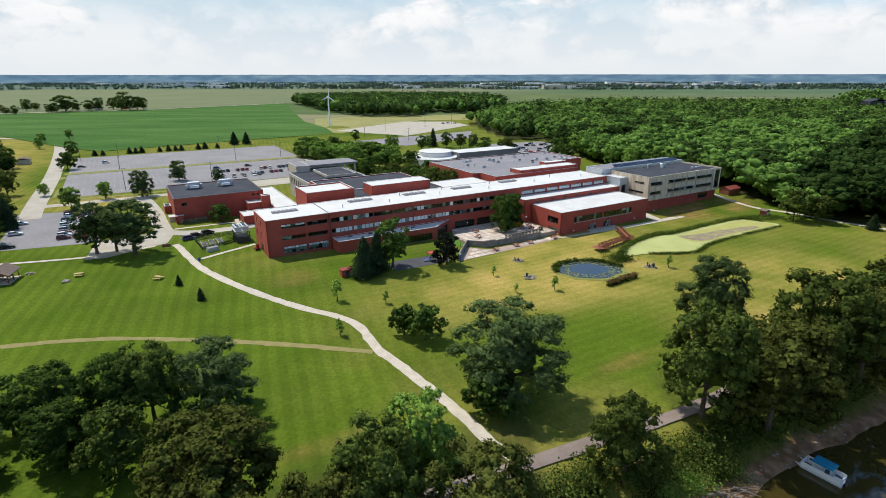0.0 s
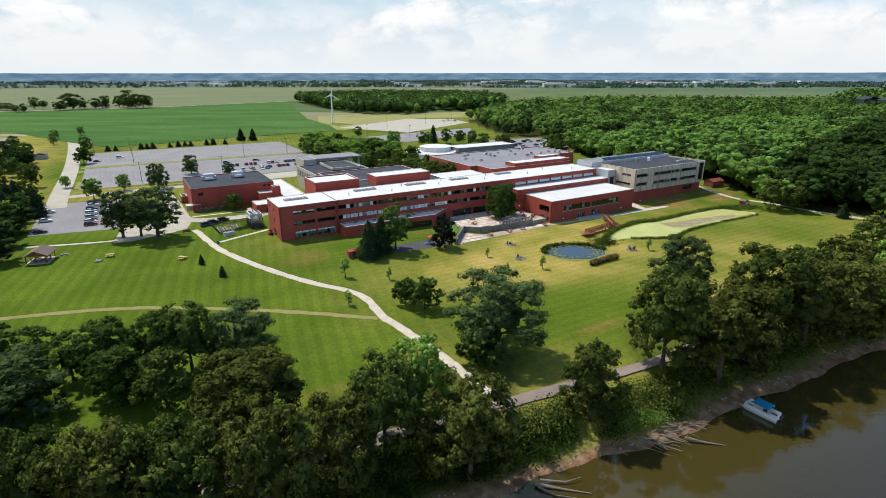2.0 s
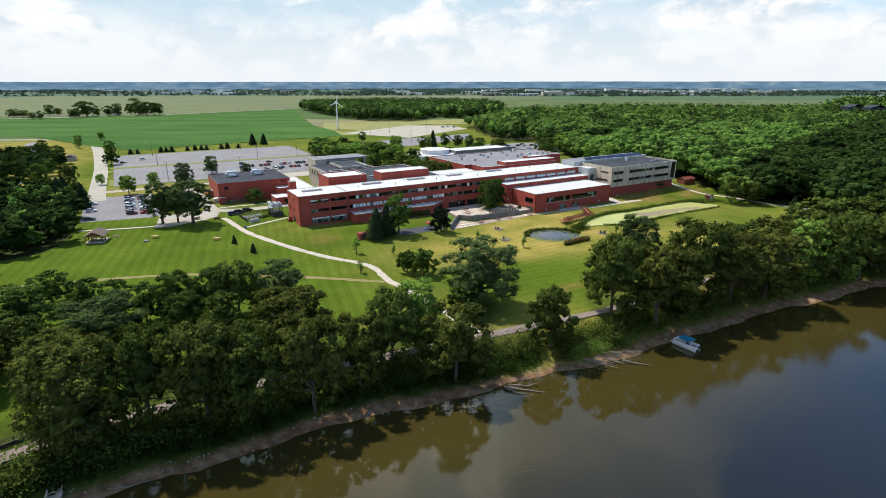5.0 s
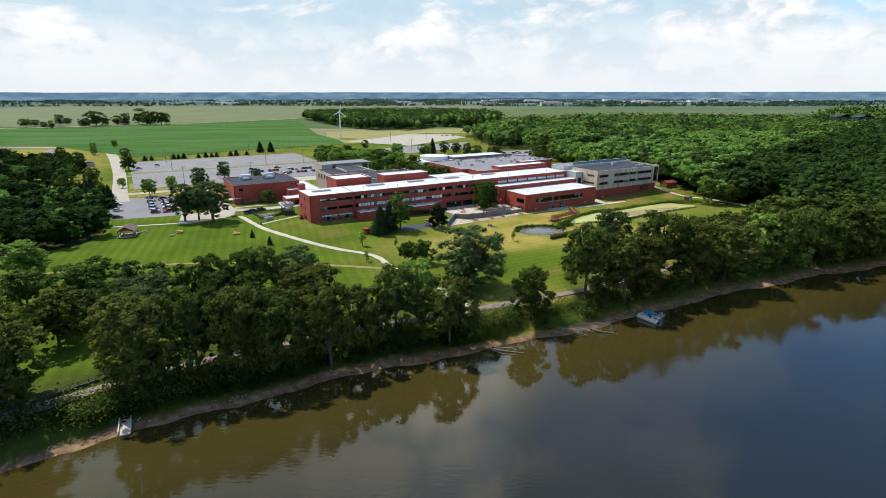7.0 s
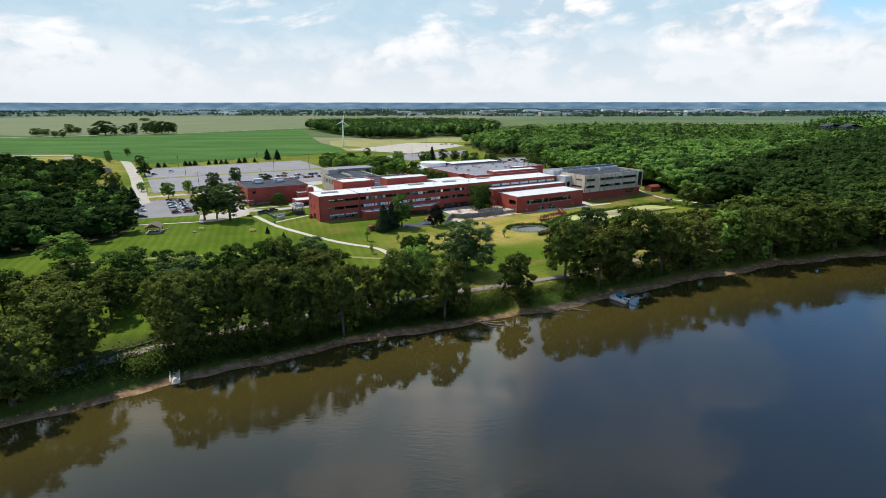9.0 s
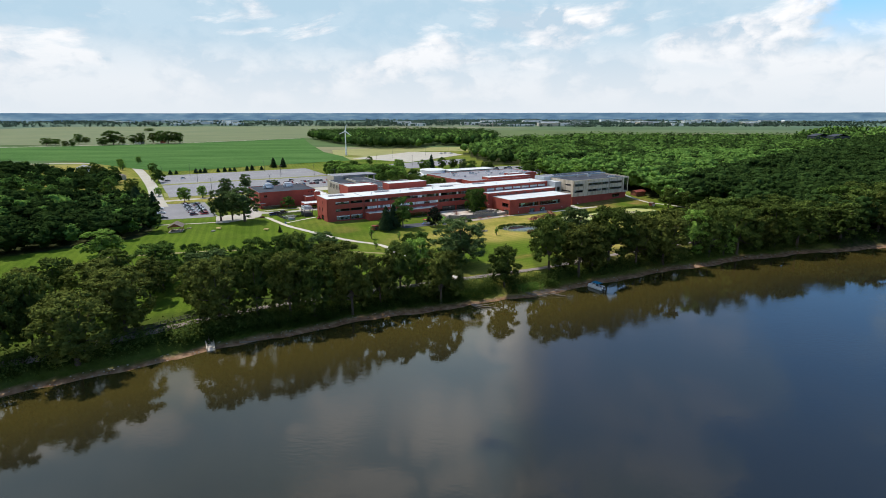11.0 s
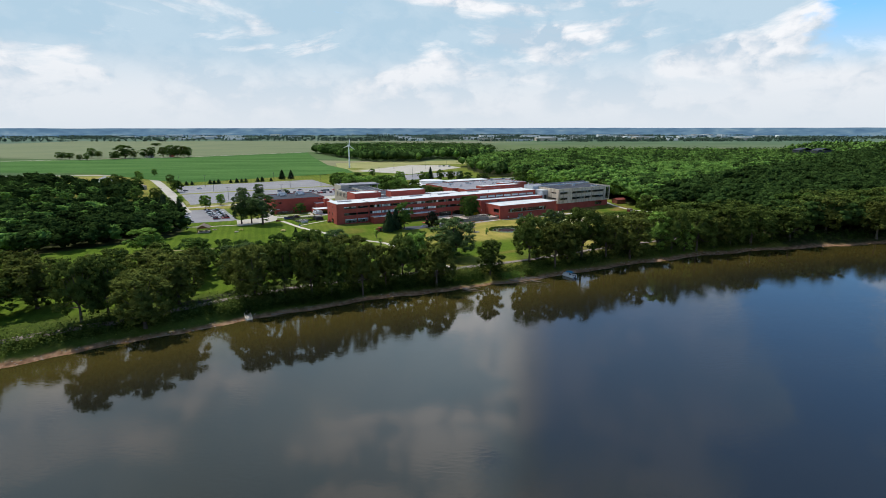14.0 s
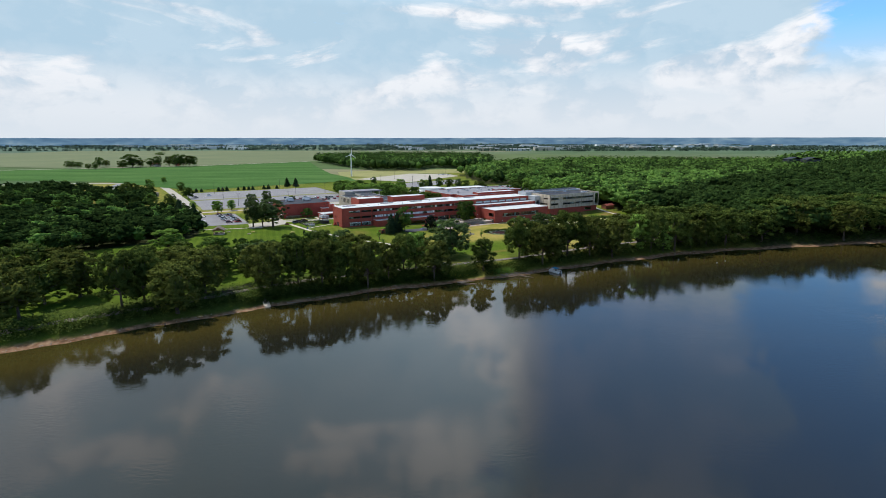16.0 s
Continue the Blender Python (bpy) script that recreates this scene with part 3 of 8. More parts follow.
sheet("soybean_field", [(-760, 560), (-430, 516), (-312, 432), (-262, 404), (-186, 470), (-108, 533), (-128, 590), (-172, 672), (-250, 900), (-322, 1130), (-505, 905), (-670, 815), (-1000, 636)], SOY, 0.35, "flat deep green soybean field", "field", 0, False)
sheet("corn_field", [(-700, 840), (-505, 925), (-322, 1150), (-200, 1250), (-200, 2300), (-1700, 2300), (-1500, 1000)], CORN, 0.5, "wide olive-tan corn field", "field", 0, False)
sheet("meadow", [(-130, 545), (-100, 540), (-30, 690), (40, 700), (40, 800), (-100, 770), (-170, 720)], MEADOW, 0.12, "dry yellowish meadow by the wind turbine", "meadow", 0, False)
sheet("car_park", [(-111, 559), (-35, 514), (30, 623), (11, 672), (-48, 672)], ROADC, 0.2, "pale empty overflow car park", "car park", 0, False)
sheet("car_park", [(-81, 469), (-30, 440), (25, 500), (30, 560), (-35, 507)], ASPHALT, 0.16, "grey asphalt car park beyond the campus trees", "car park", 0, False)
sheet("car_park", [(30, 395), (62, 378), (96, 392), (106, 430), (86, 470), (40, 452)], ASPHALT, 0.1, "grey asphalt car park at the wood's edge", "car park", 0, False)

# ======== building kit ========
def part(name, bm, mat, parent, label=""):
    """Links a bmesh (or a ready mesh) as one mesh object under a thing or a part."""
    if isinstance(bm, bmesh.types.BMesh):
        me = bpy.data.meshes.new(name)
        bmesh.ops.recalc_face_normals(bm, faces=bm.faces[:])
        bm.to_mesh(me)
        bm.free()
    else:
        me = bm
    if mat and not me.materials:
        me.materials.append(mat)
    ob = new(name, me)
    ob.parent = parent
    if label:
        tagged(ob, label)
    return ob


def thing(name, m, label, category, group="", kind=""):
    ob = new(name)
    ob.matrix_world = m
    ob.empty_display_size = 0.2
    return tagged(ob, label, category, group, kind)


def add_box(bm, x0, x1, y0, y1, z0, z1, m=None, bevel=0.0):
    g = bmesh.ops.create_cube(bm, size=1, matrix=Matrix.Translation(((x0 + x1) / 2, (y0 + y1) / 2, (z0 + z1) / 2)) @ Matrix.Diagonal((x1 - x0, y1 - y0, z1 - z0, 1)))
    vs = g["verts"]
    if bevel:
        es = list({e for v in vs for e in v.link_edges})
        vs = bmesh.ops.bevel(bm, geom=es, offset=bevel, segments=1, affect="EDGES")["verts"]
    if m is not None:
        bmesh.ops.transform(bm, matrix=m, verts=[v for v in vs if v.is_valid])
    return vs


def box(*a, **k):
    bm = bmesh.new()
    add_box(bm, *a, **k)
    return bm


def add_tube(bm, a, b, r0, r1=None, sides=8, caps=True):
    a, b = Vector(a), Vector(b)
    r1 = r0 if r1 is None else r1
    d = b - a
    q = d.to_track_quat("Z", "Y").to_matrix().to_4x4()
    bmesh.ops.create_cone(bm, cap_ends=caps, segments=sides, radius1=r0, radius2=r1, depth=d.length, matrix=Matrix.Translation((a + b) / 2) @ q)


def tube(*a, **k):
    bm = bmesh.new()
    add_tube(bm, *a, **k)
    return bm


def prism(pts, z0, z1):
    bm = bmesh.new()
    lo = [bm.verts.new((x, y, z0)) for x, y in pts]
    hi = [bm.verts.new((x, y, z1)) for x, y in pts]
    bm.faces.new(lo[::-1]), bm.faces.new(hi)
    for i in range(len(pts)):
        j = (i + 1) % len(pts)
        bm.faces.new((lo[i], lo[j], hi[j], hi[i]))
    return bm


def wall_mesh(length, z0, z1, thick, holes):
    """A wall along +x from 0, its outer face at y=0 and its inner face at y=thick, with holes (a0, a1, b0, b1) through it."""
    xs = sorted({0, length, *[h[0] for h in holes], *[h[1] for h in holes]})
    zs = sorted({z0, z1, *[h[2] for h in holes], *[h[3] for h in holes]})
    bm = bmesh.new()
    cache = {}

    def v(x, y, z):
        k = (round(x, 4), y, round(z, 4))
        if k not in cache:
            cache[k] = bm.verts.new((x, y, z))
        return cache[k]

    nx, nz = len(xs) - 1, len(zs) - 1

    def solid(i, j):
        if not (0 <= i < nx and 0 <= j < nz):
            return False
        x, z = (xs[i] + xs[i + 1]) / 2, (zs[j] + zs[j + 1]) / 2
        return not any(h[0] < x < h[1] and h[2] < z < h[3] for h in holes)

    for i in range(nx):
        for j in range(nz):
            if not solid(i, j):
                continue
            a, b, c, d = xs[i], xs[i + 1], zs[j], zs[j + 1]
            bm.faces.new((v(a, 0, c), v(b, 0, c), v(b, 0, d), v(a, 0, d)))
            bm.faces.new((v(b, thick, c), v(a, thick, c), v(a, thick, d), v(b, thick, d)))
            if not solid(i - 1, j):
                bm.faces.new((v(a, thick, c), v(a, 0, c), v(a, 0, d), v(a, thick, d)))
            if not solid(i + 1, j):
                bm.faces.new((v(b, 0, c), v(b, thick, c), v(b, thick, d), v(b, 0, d)))
            if not solid(i, j - 1):
                bm.faces.new((v(a, thick, c), v(b, thick, c), v(b, 0, c), v(a, 0, c)))
            if not solid(i, j + 1):
                bm.faces.new((v(a, 0, d), v(b, 0, d), v(b, thick, d), v(a, thick, d)))
    return bm


PANES = {}
RW = random.Random(11)


def window(parent, m, a0, a1, z0, z1, n, blinds=0.25, rows=1, glass=None, name="window", frame_mat=None):
    """A framed window strip in a wall's hole: the frame a part, each pane and blind a sub-part."""
    bm = bmesh.new()
    t = 0.07
    add_box(bm, a0, a1, 0.12, 0.2, z0, z0 + t), add_box(bm, a0, a1, 0.12, 0.2, z1 - t, z1)
    w = (a1 - a0) / n
    for i in range(n + 1):
        x = a0 + i * w
        add_box(bm, max(a0, x - t / 2), min(a1, x + t / 2), 0.115, 0.205, z0 + t, z1 - t)
    for k in range(1, rows):
        z = z0 + (z1 - z0) * k / rows
        add_box(bm, a0, a1, 0.118, 0.202, z - t / 2, z + t / 2)
    add_box(bm, a0 - 0.05, a1 + 0.05, -0.06, 0.115, z0 - 0.09, z0 - 0.004)
    f = part(name, bm, frame_mat or FRAME, parent)
    f.matrix_local = m
    key = (round(w, 3), round(z1 - z0, 3))
    if key not in PANES:
        a, b = w - t, z1 - z0 - 2 * t
        PANES[key] = (part("pane", box(-a / 2, a / 2, -0.01, 0.01, -b / 2, b / 2), GLASS, None), part("blind", box(-a / 2, a / 2, -0.012, 0.012, 0, 1), BLIND, None))
        for o in PANES[key]:
            scene.collection.objects.unlink(o)
    for i in range(n):
        g = bpy.data.objects.new("pane", PANES[key][0].data)
        scene.collection.objects.link(g)
        g.parent, g.location = f, (a0 + (i + 0.5) * w, 0.16, (z0 + z1) / 2)
        if RW.random() < blinds:
            h = (z1 - z0 - 2 * t) * RW.choice((1, 1, 0.7, 0.45))
            b = bpy.data.objects.new("blind", PANES[key][1].data)
            scene.collection.objects.link(b)
            b.parent, b.location, b.scale = f, (a0 + (i + 0.5) * w, 0.24, z1 - t - h), (1, 1, h)


def block(parent, poly, z0, z1, wall_mat, roof_mat, parapet=0.35, openings=None, coping=None, thick=0.35, floors=()):
    """Walls, roof and coping over a polygon (s, r), counter-clockwise. openings: {edge: [(a0, a1, z0, z1, panes, blinds, kind)]}."""
    n = len(poly)
    P = [Vector(p) for p in poly]
    top = z1 - 0.08
    for i in range(n):
        a, b = P[i], P[(i + 1) % n]
        d = b - a
        ops = (openings or {}).get(i, [])
        bm = wall_mesh(d.length, z0, top, thick, [o[:4] for o in ops])
        m = pose(a.x, a.y, 0, 0, 0, math.degrees(math.atan2(d.y, d.x)))
        w = part("wall", bm, wall_mat, parent)
        w.matrix_local = m
        for o in ops:
            kind = o[6] if len(o) > 6 else "window"
            window(parent, m, o[0], o[1], o[2], o[3], o[4], o[5], 2 if kind == "door" else 1, name=kind)
    c = sum(P, Vector((0, 0))) / n
    inner = []
    for i in range(n):      # the polygon, set in by the wall's thickness
        a, b, d = P[i - 1], P[i], P[(i + 1) % n]
        e1, e2 = (b - a).normalized(), (d - b).normalized()
        n1, n2 = Vector((-e1.y, e1.x)), Vector((-e2.y, e2.x))
        k = thick / max(0.3, 1 + n1.dot(n2))
        inner.append(b + (n1 + n2) * k)
    part("roof", prism(inner, z1 - parapet - 0.3, z1 - parapet), roof_mat, parent)
    for f in floors:
        part("floor_slab", prism([c + (q - c) * 0.985 for q in inner], f - 0.25, f), SLAB, parent)
    bm = bmesh.new()
    out = [P[i] + (P[i] - inner[i]) * 0.15 for i in range(n)]
    inn = [inner[i] + (inner[i] - P[i]) * 0.1 for i in range(n)]
    lo_o, hi_o = [bm.verts.new((*q, top)) for q in out], [bm.verts.new((*q, z1)) for q in out]
    lo_i, hi_i = [bm.verts.new((*q, top)) for q in inn], [bm.verts.new((*q, z1)) for q in inn]
    for i in range(n):
        j = (i + 1) % n
        for q in ((hi_o[i], hi_o[j], hi_i[j], hi_i[i]), (lo_o[i], lo_o[j], hi_o[j], hi_o[i]), (hi_i[i], hi_i[j], lo_i[j], lo_i[i]), (lo_i[i], lo_i[j], lo_o[j], lo_o[i])):
            bm.faces.new(q)
    part("coping", bm, coping or COPING, parent)


def rect(s0, s1, r0, r1):
    return [(s0, r0), (s1, r0), (s1, r1), (s0, r1)]


def strip(a0, a1, z0, z1, pane=1.6, blinds=0.25, kind="window"):
    return (a0, a1, z0, z1, max(1, round((a1 - a0) / pane)), blinds, kind)


def skylight(parent, s, r, z, w, d):
    bm = bmesh.new()
    add_box(bm, s - w / 2, s + w / 2, r - d / 2, r + d / 2, z, z + 0.5)
    top = [v for v in bm.verts if v.co.z > z + 0.4]
    for v in top:
        v.co.x = s + (v.co.x - s) * 0.93
        v.co.y = r + (v.co.y - r) * 0.6
    sk = part("skylight", bm, GRAVEL_ROOF, parent, "low grey roof skylight")
    k = 6
    for i in range(k + 1):
        x = s - w / 2 * 0.93 + w * 0.93 * i / k
        part("rib", box(x - 0.05, x + 0.05, r - d * 0.31, r + d * 0.31, z + 0.5, z + 0.56), STEEL, sk)


def roof_unit(parent, s, r, z, w=2.2, d=1.6, h=1.2):
    bm = box(s - w / 2, s + w / 2, r - d / 2, r + d / 2, z, z + h, bevel=0.06)
    u = part("roof_unit", bm, STEEL, parent, "grey metal rooftop air unit")
    part("fan_cowl", tube((s - w * 0.2, r, z + h), (s - w * 0.2, r, z + h + 0.25), 0.45, 0.4, 12), DARK_METAL, u)
    part("fan_cowl", tube((s + w * 0.25, r, z + h), (s + w * 0.25, r, z + h + 0.25), 0.45, 0.4, 12), DARK_METAL, u)


def vent_pipe(parent, s, r, z, h=0.9, rad=0.18):
    bm = tube((s, r, z), (s, r, z + h), rad, rad, 8)
    add_tube(bm, (s, r, z + h), (s, r, z + h + 0.2), rad * 1.8, rad * 1.2, 8)
    part("roof_vent", bm, STEEL, parent)


# ======== the long brick teaching building ========
main = thing("teaching_building", BASE, "long three-storey red brick college building, flat white roof", "building")
H = 12.0
front = []
for z0, z1, bl in ((8.75, 10.0, 0.45), (5.0, 6.3, 0.25)):
    front += [strip(4.6, 12.2, z0, z1, 1.5, bl), strip(13.0, 19.6, z0, z1, 1.5, bl)]
front += [strip(4.9, 12.3, 0.5, 2.75, 1.2, 0.75), strip(13.0, 19.6, 0.5, 2.75, 1.2, 0.75)]
s0 = 20.9
while s0 < 92:
    front += [strip(s0, s0 + 7.3, 8.6, 10.1, 1.46, 0.4), strip(s0, s0 + 7.3, 4.9, 6.4, 1.46, 0.8 if s0 < 60 else 0.3)]
    s0 += 7.65
front += [strip(69.0, 78.0, -0.6, 2.2, 1.5, 0.0), strip(79.0, 88.0, -0.6, 2.2, 1.5, 0.0), strip(89.0, 97.5, -0.6, 2.2, 1.5, 0.0)]
for k in range(7):
    front.append(strip(100.6 + k * 6.75, 106.6 + k * 6.75, 9.0, 10.5, 2.0, 0.95))
spandrels = [(100.75 + k * 6.75, 106.45 + k * 6.75, 9.06, 10.1) for k in range(7)]
spandrels += [(20.9 + 7.65 * k + 1.46 * j + 0.1, 20.9 + 7.65 * k + 1.46 * j + 1.36, 4.98, 6.32) for k in range(6) for j in range(5) if (3 * k + 2 * j) % 5]
spandrels += [(a + 1.22 * j, a + 1.22 * j + 1.06, 2.15, 2.68) for a in (4.98, 13.05) for j in range(6 if a < 6 else 5)]
spandrels += [(4.7 + 1.5 * j, 6.0 + 1.5 * j, 9.4, 9.92) for j in (0, 1, 3, 4)] + [(20.9 + 7.65 * k + 1.46 * j + 0.1, 20.9 + 7.65 * k + 1.46 * j + 1.36, 8.68, 10.0) for k, j in ((0, 2), (1, 0), (1, 3), (4, 1), (4, 2), (6, 0), (7, 3))]
side = [strip(3.0, 4.0, 8.6, 10.4, 1.0, 0.0), strip(8.5, 9.5, 8.6, 10.4, 1.0, 0.0), strip(3.0, 4.0, 4.6, 6.6, 1.0, 0.0), strip(8.5, 9.5, 4.6, 6.6, 1.0, 0.0), strip(7.0, 10.5, -0.2, 2.6, 1.2, 0.0, "door")]
block(main, rect(0, 149, 0, 16.5), -2.6, H, BRICK, WHITE_ROOF, 0.12, {0: front, 3: side}, floors=(0.2, 3.9, 7.7))
for a0, a1, z0, z1 in spandrels:
    part("spandrel_panel", box(a0, a1, 0.07, 0.11, z0, z1), BLIND, main, "pale panel in the window band")
part("pier", box(20.0, 20.6, -0.35, -0.002, -1.2, H - 0.1), BRICK_DARK, main, "brick pier with downpipe")
part("roof_seam", box(20.1, 20.5, 0.4, 16.1, H - 0.118, H - 0.02), GRAVEL_ROOF, main)
for s, r, w in ((8.5, 9.5, 8.5), (36, 11.5, 9), (58, 11.5, 9), (79, 11.5, 8.5), (103, 12.5, 8.5)):
    skylight(main, s, r, H - 0.118, w, 3.0)
for s, r in ((27, 5), (44, 4), (52, 12), (66, 6), (71, 13), (88, 5), (94, 13), (112, 6), (125, 11), (139, 6)):
    vent_pipe(main, s, r, H - 0.118)
# low front range
block(main, [(21.0, -5.6), (57.0, -6.6), (66.5, -0.02), (21.0, -0.02)], -3.0, 3.45, BRICK, WHITE_ROOF, 0.3,
      {0: [strip(22.5, 34.5, -0.9, 1.6, 1.5, 0.0)], 1: [strip(1.2, 9.8, -1.0, 2.2, 1.4, 0.0)]})
for s, r in ((26, -2.8), (33, -3.6), (40, -2.5), (49, -4.0)):
    roof_unit(main, s, r, 3.15, 1.3, 0.9, 0.6)
for s, r in ((29, -4), (37, -1.6), (44, -4.4), (54, -3)):
    vent_pipe(main, s, r, 3.15, 0.7, 0.12)
# roof storeys
block(main, rect(19.3, 37.2, 19.8, 34), -1.5, 15.0, BRICK, WHITE_ROOF, 0.5)
block(main, rect(44.4, 69.6, 19.8, 28.5), H - 4.0, 15.0, BRICK, WHITE_ROOF, 0.12)
block(main, rect(33, 76, 34.1, 60), -1.5, 11.4, BRICK, GREY_ROOF, 0.4)
block(main, rect(37.3, 76, 16.52, 34.0), -1.5, 11.3, BRICK, GREY_ROOF, 0.3)
block(main, rect(76.02, 100, 16.52, 34.0), -1.5, 10.8, BRICK, WHITE_ROOF, 0.15)
part("roof_walk", box(38, 75.5, 16.9, 19.4, 11.0, 11.25), WHITE_ROOF, main)
for s in (41, 52, 60, 71):
    roof_unit(main, s, 40, 11.0, 2.4, 1.8, 1.2)
# lower terraced roof and hall
hall = thing("sports_hall", BASE, "red brick hall with flat white roof and glazed entrance doors", "building")
block(hall, [(100, -24), (147.5, -24), (147.5, -7.2), (100, -7.2)], -3.2, 6.65, BRICK, WHITE_ROOF, 0.12,
      {0: [strip(6.6, 21.4, 2.0, 4.2, 1.5, 0.25), strip(22.4, 38.2, 2.0, 4.2, 1.5, 0.25), strip(14.6, 18.6, -1.75, 0.5, 1.0, 0.7, "door"), strip(22.6, 26.6, -1.75, 0.5, 1.0, 0.7, "door")],
       3: [strip(9.6, 15.4, 2.0, 4.3, 1.5, 0.0), strip(11.0, 15.8, -1.7, 0.4, 1.6, 1.0, "door")]})
block(hall, [(96.5, -7.18), (149.5, -7.18), (149.5, -0.02), (96.5, -0.02)], -3.0, 8.6, BRICK, WHITE_ROOF, 0.12,
      {0: [strip(6.5 + 7 * k, 8.0 + 7 * k, 7.1, 7.9, 0.8, 0.0) for k in range(6)]})
for a0, a1 in ((106.4, 138.4),):
    part("sill", box(a0, a1, -24.12, -24.02, 1.72, 1.88), BEIGE, hall, "pale concrete window sill")
part("doorstep", box(114.0, 127.2, -25.4, -24.02, -2.6, -1.78), ROADC, hall, "concrete step at the entrance doors")

# ======== pale concrete science wing ========
sci = thing("science_wing", BASE, "pale streaked concrete wing with ribbon windows on brick base", "building")
block(sci, rect(155.0, 204, -17.5, 3.0), -3.0, 3.3, BRICK, GREY_ROOF, 0.1, {0: [strip(36, 43, 0.3, 2.4, 1.4, 0.0, "door")]})
ribs = []
for z0, z1 in ((9.9, 11.2), (5.9, 7.2)):
    ribs += [strip(1.2, 8.2, z0, z1, 1.4, 0.3), strip(13.0, 24.6, z0, z1, 1.45, 0.3), strip(25.6, 31.0, z0, z1, 1.35, 0.3), strip(32.6, 44.0, z0, z1, 1.43, 0.3)]
ribs.append(strip(46.2, 49.6, 4.4, 12.8, 1.1, 0.0))
block(sci, rect(154.6, 205, -18.3, 3.2), 3.32, 13.6, CONCRETE, GREY_ROOF, 0.6, {0: ribs, 1: [strip(2.0, 6.0, 5.2, 12.4, 1.4, 0.0)], 3: [strip(14.0, 19.0, 10.2, 11.0, 1.6, 0.0), strip(11.0, 19.0, 6.2, 7.0, 1.6, 0.0)]}, coping=BEIGE)
for a0, a1 in ((1.2, 8.2), (13.0, 31.0), (32.6, 44.0)):
    for z in (5.72, 7.3, 9.72, 11.3):
        part("sunshade_fin", box(154.6 + a0 - 0.3, 154.6 + a1 + 0.3, -18.95, -18.31, z, z + 0.1), BEIGE, sci, "thin horizontal sunshade fin")
for s in (163.2, 167.2, 180, 186.5, 199):
    part("panel_joint", box(s - 0.04, s + 0.04, -18.33, -18.302, 3.4, 13.4), DARK_METAL, sci)
block(sci, rect(149.6, 206, 3.22, 13.5), -2.0, 14.3, STEEL, GRAVEL_ROOF, 0.15, {0: [strip(1.5, 4.0, 4.5, 9.5, 1.2, 0.0)]}, coping=STEEL)
block(sci, rect(149.55, 154.58, -7.0, 3.2), -2.0, 12.0, STEEL, WHITE_ROOF, 0.15, {0: [strip(1.4, 3.9, 3.4, 8.8, 1.2, 0.0)]}, coping=STEEL)
for k in range(14):
    s = 160 + k * 3.2
    bm = bmesh.new()
    add_box(bm, -1.5, 1.5, -1.1, 1.1, -0.03, 0.03, m=pose(s, 5.2, 14.9, 25, 0, 0))
    pn = part("solar_panel", bm, CARGLASS, sci, "dark blue solar panel")
    part("stand", box(s - 1.2, s - 1.12, 5.8, 5.9, 14.1, 15.2), STEEL, pn)
    part("stand", box(s + 1.12, s + 1.2, 5.8, 5.9, 14.1, 15.2), STEEL, pn)
roof_unit(sci, 184, -2, 13.0, 2.0, 1.6, 1.9)
roof_unit(sci, 196, -11, 13.0, 6.0, 1.0, 0.7)
vent_pipe(sci, 176, 0, 13.0, 1.8, 0.3)

# ======== theatre block with dark roof ========
theatre = thing("theatre_building", BASE, "windowless red brick theatre block with dark grey roof", "building")
block(theatre, rect(-20.4, 13.6, 63, 94), -2.0, 9.1, BRICK, GREY_ROOF, 0.3, {0: [strip(2.6, 4.6, 5.9, 7.3, 1.0, 0.0), strip(29.5, 30.5, 7.2, 8.0, 1.0, 0.0), strip(31.3, 32.3, 7.2, 8.0, 1.0, 0.0)]}, coping=DARK_METAL)
block(theatre, rect(-22.6, -20.42, 66, 70), -2.0, 1.5, CONCRETE, WHITE_ROOF, 0.1)
block(theatre, rect(-20.6, -17.6, 61.2, 62.98), -2.0, 2.6, BRICK, WHITE_ROOF, 0.1)
block(theatre, rect(-22.9, -20.42, 82, 88), -2.0, 2.6, BRICK, GREY_ROOF, 0.1)
block(theatre, rect(6.0, 13.4, 57.2, 62.98), -2.0, 5.4, BRICK, WHITE_ROOF, 0.3)
block(theatre, rect(11.4, 14.6, 55.6, 58.6), -2.0, 8.2, BRICK, WHITE_ROOF, 0.3)
block(theatre, rect(2.0, 16.4, 46.5, 55.4), -2.0, 2.9, BRICK, WHITE_ROOF, 0.2, {0: [strip(4, 9, -0.4, 2.0, 1.2, 0.0)]})
for s, r in ((-10.5, 82.5), (2.0, 82.5)):
    base = part("roof_unit", box(s - 2.3, s + 2.3, r - 1.3, r + 1.3, 10.3, 11.6, bevel=0.08), STEEL, theatre, "large grey rooftop air handler on stand")
    for dx in (-2.2, -0.7, 0.7, 2.2):
        for dy in (-1.1, 1.1):
            part("leg", box(s + dx - 0.08, s + dx + 0.08, r + dy - 0.08, r + dy + 0.08, 8.8, 10.3), STEEL, base)
    part("duct", box(s - 1.7, s + 1.7, r - 2.3, r - 1.32, 9.3, 10.4, bevel=0.1), WHITE_PAINT, base)
    part("duct", box(s - 3.2, s - 2.32, r - 0.6, r + 0.6, 8.9, 10.6, bevel=0.1), STEEL, base)
    part("duct", box(s + 2.32, s + 3.2, r - 0.6, r + 0.6, 8.9, 10.6, bevel=0.1), STEEL, base)
# white-roofed link
link = thing("link_building", BASE, "low link with bright white flat roof", "building")
block(link, [(14.7, 16.55), (19.2, 16.55), (19.2, 34.1), (24, 34.1), (24, 92), (14.7, 92)], -2.0, 4.4, BRICK, WHITE_ROOF, 0.2)
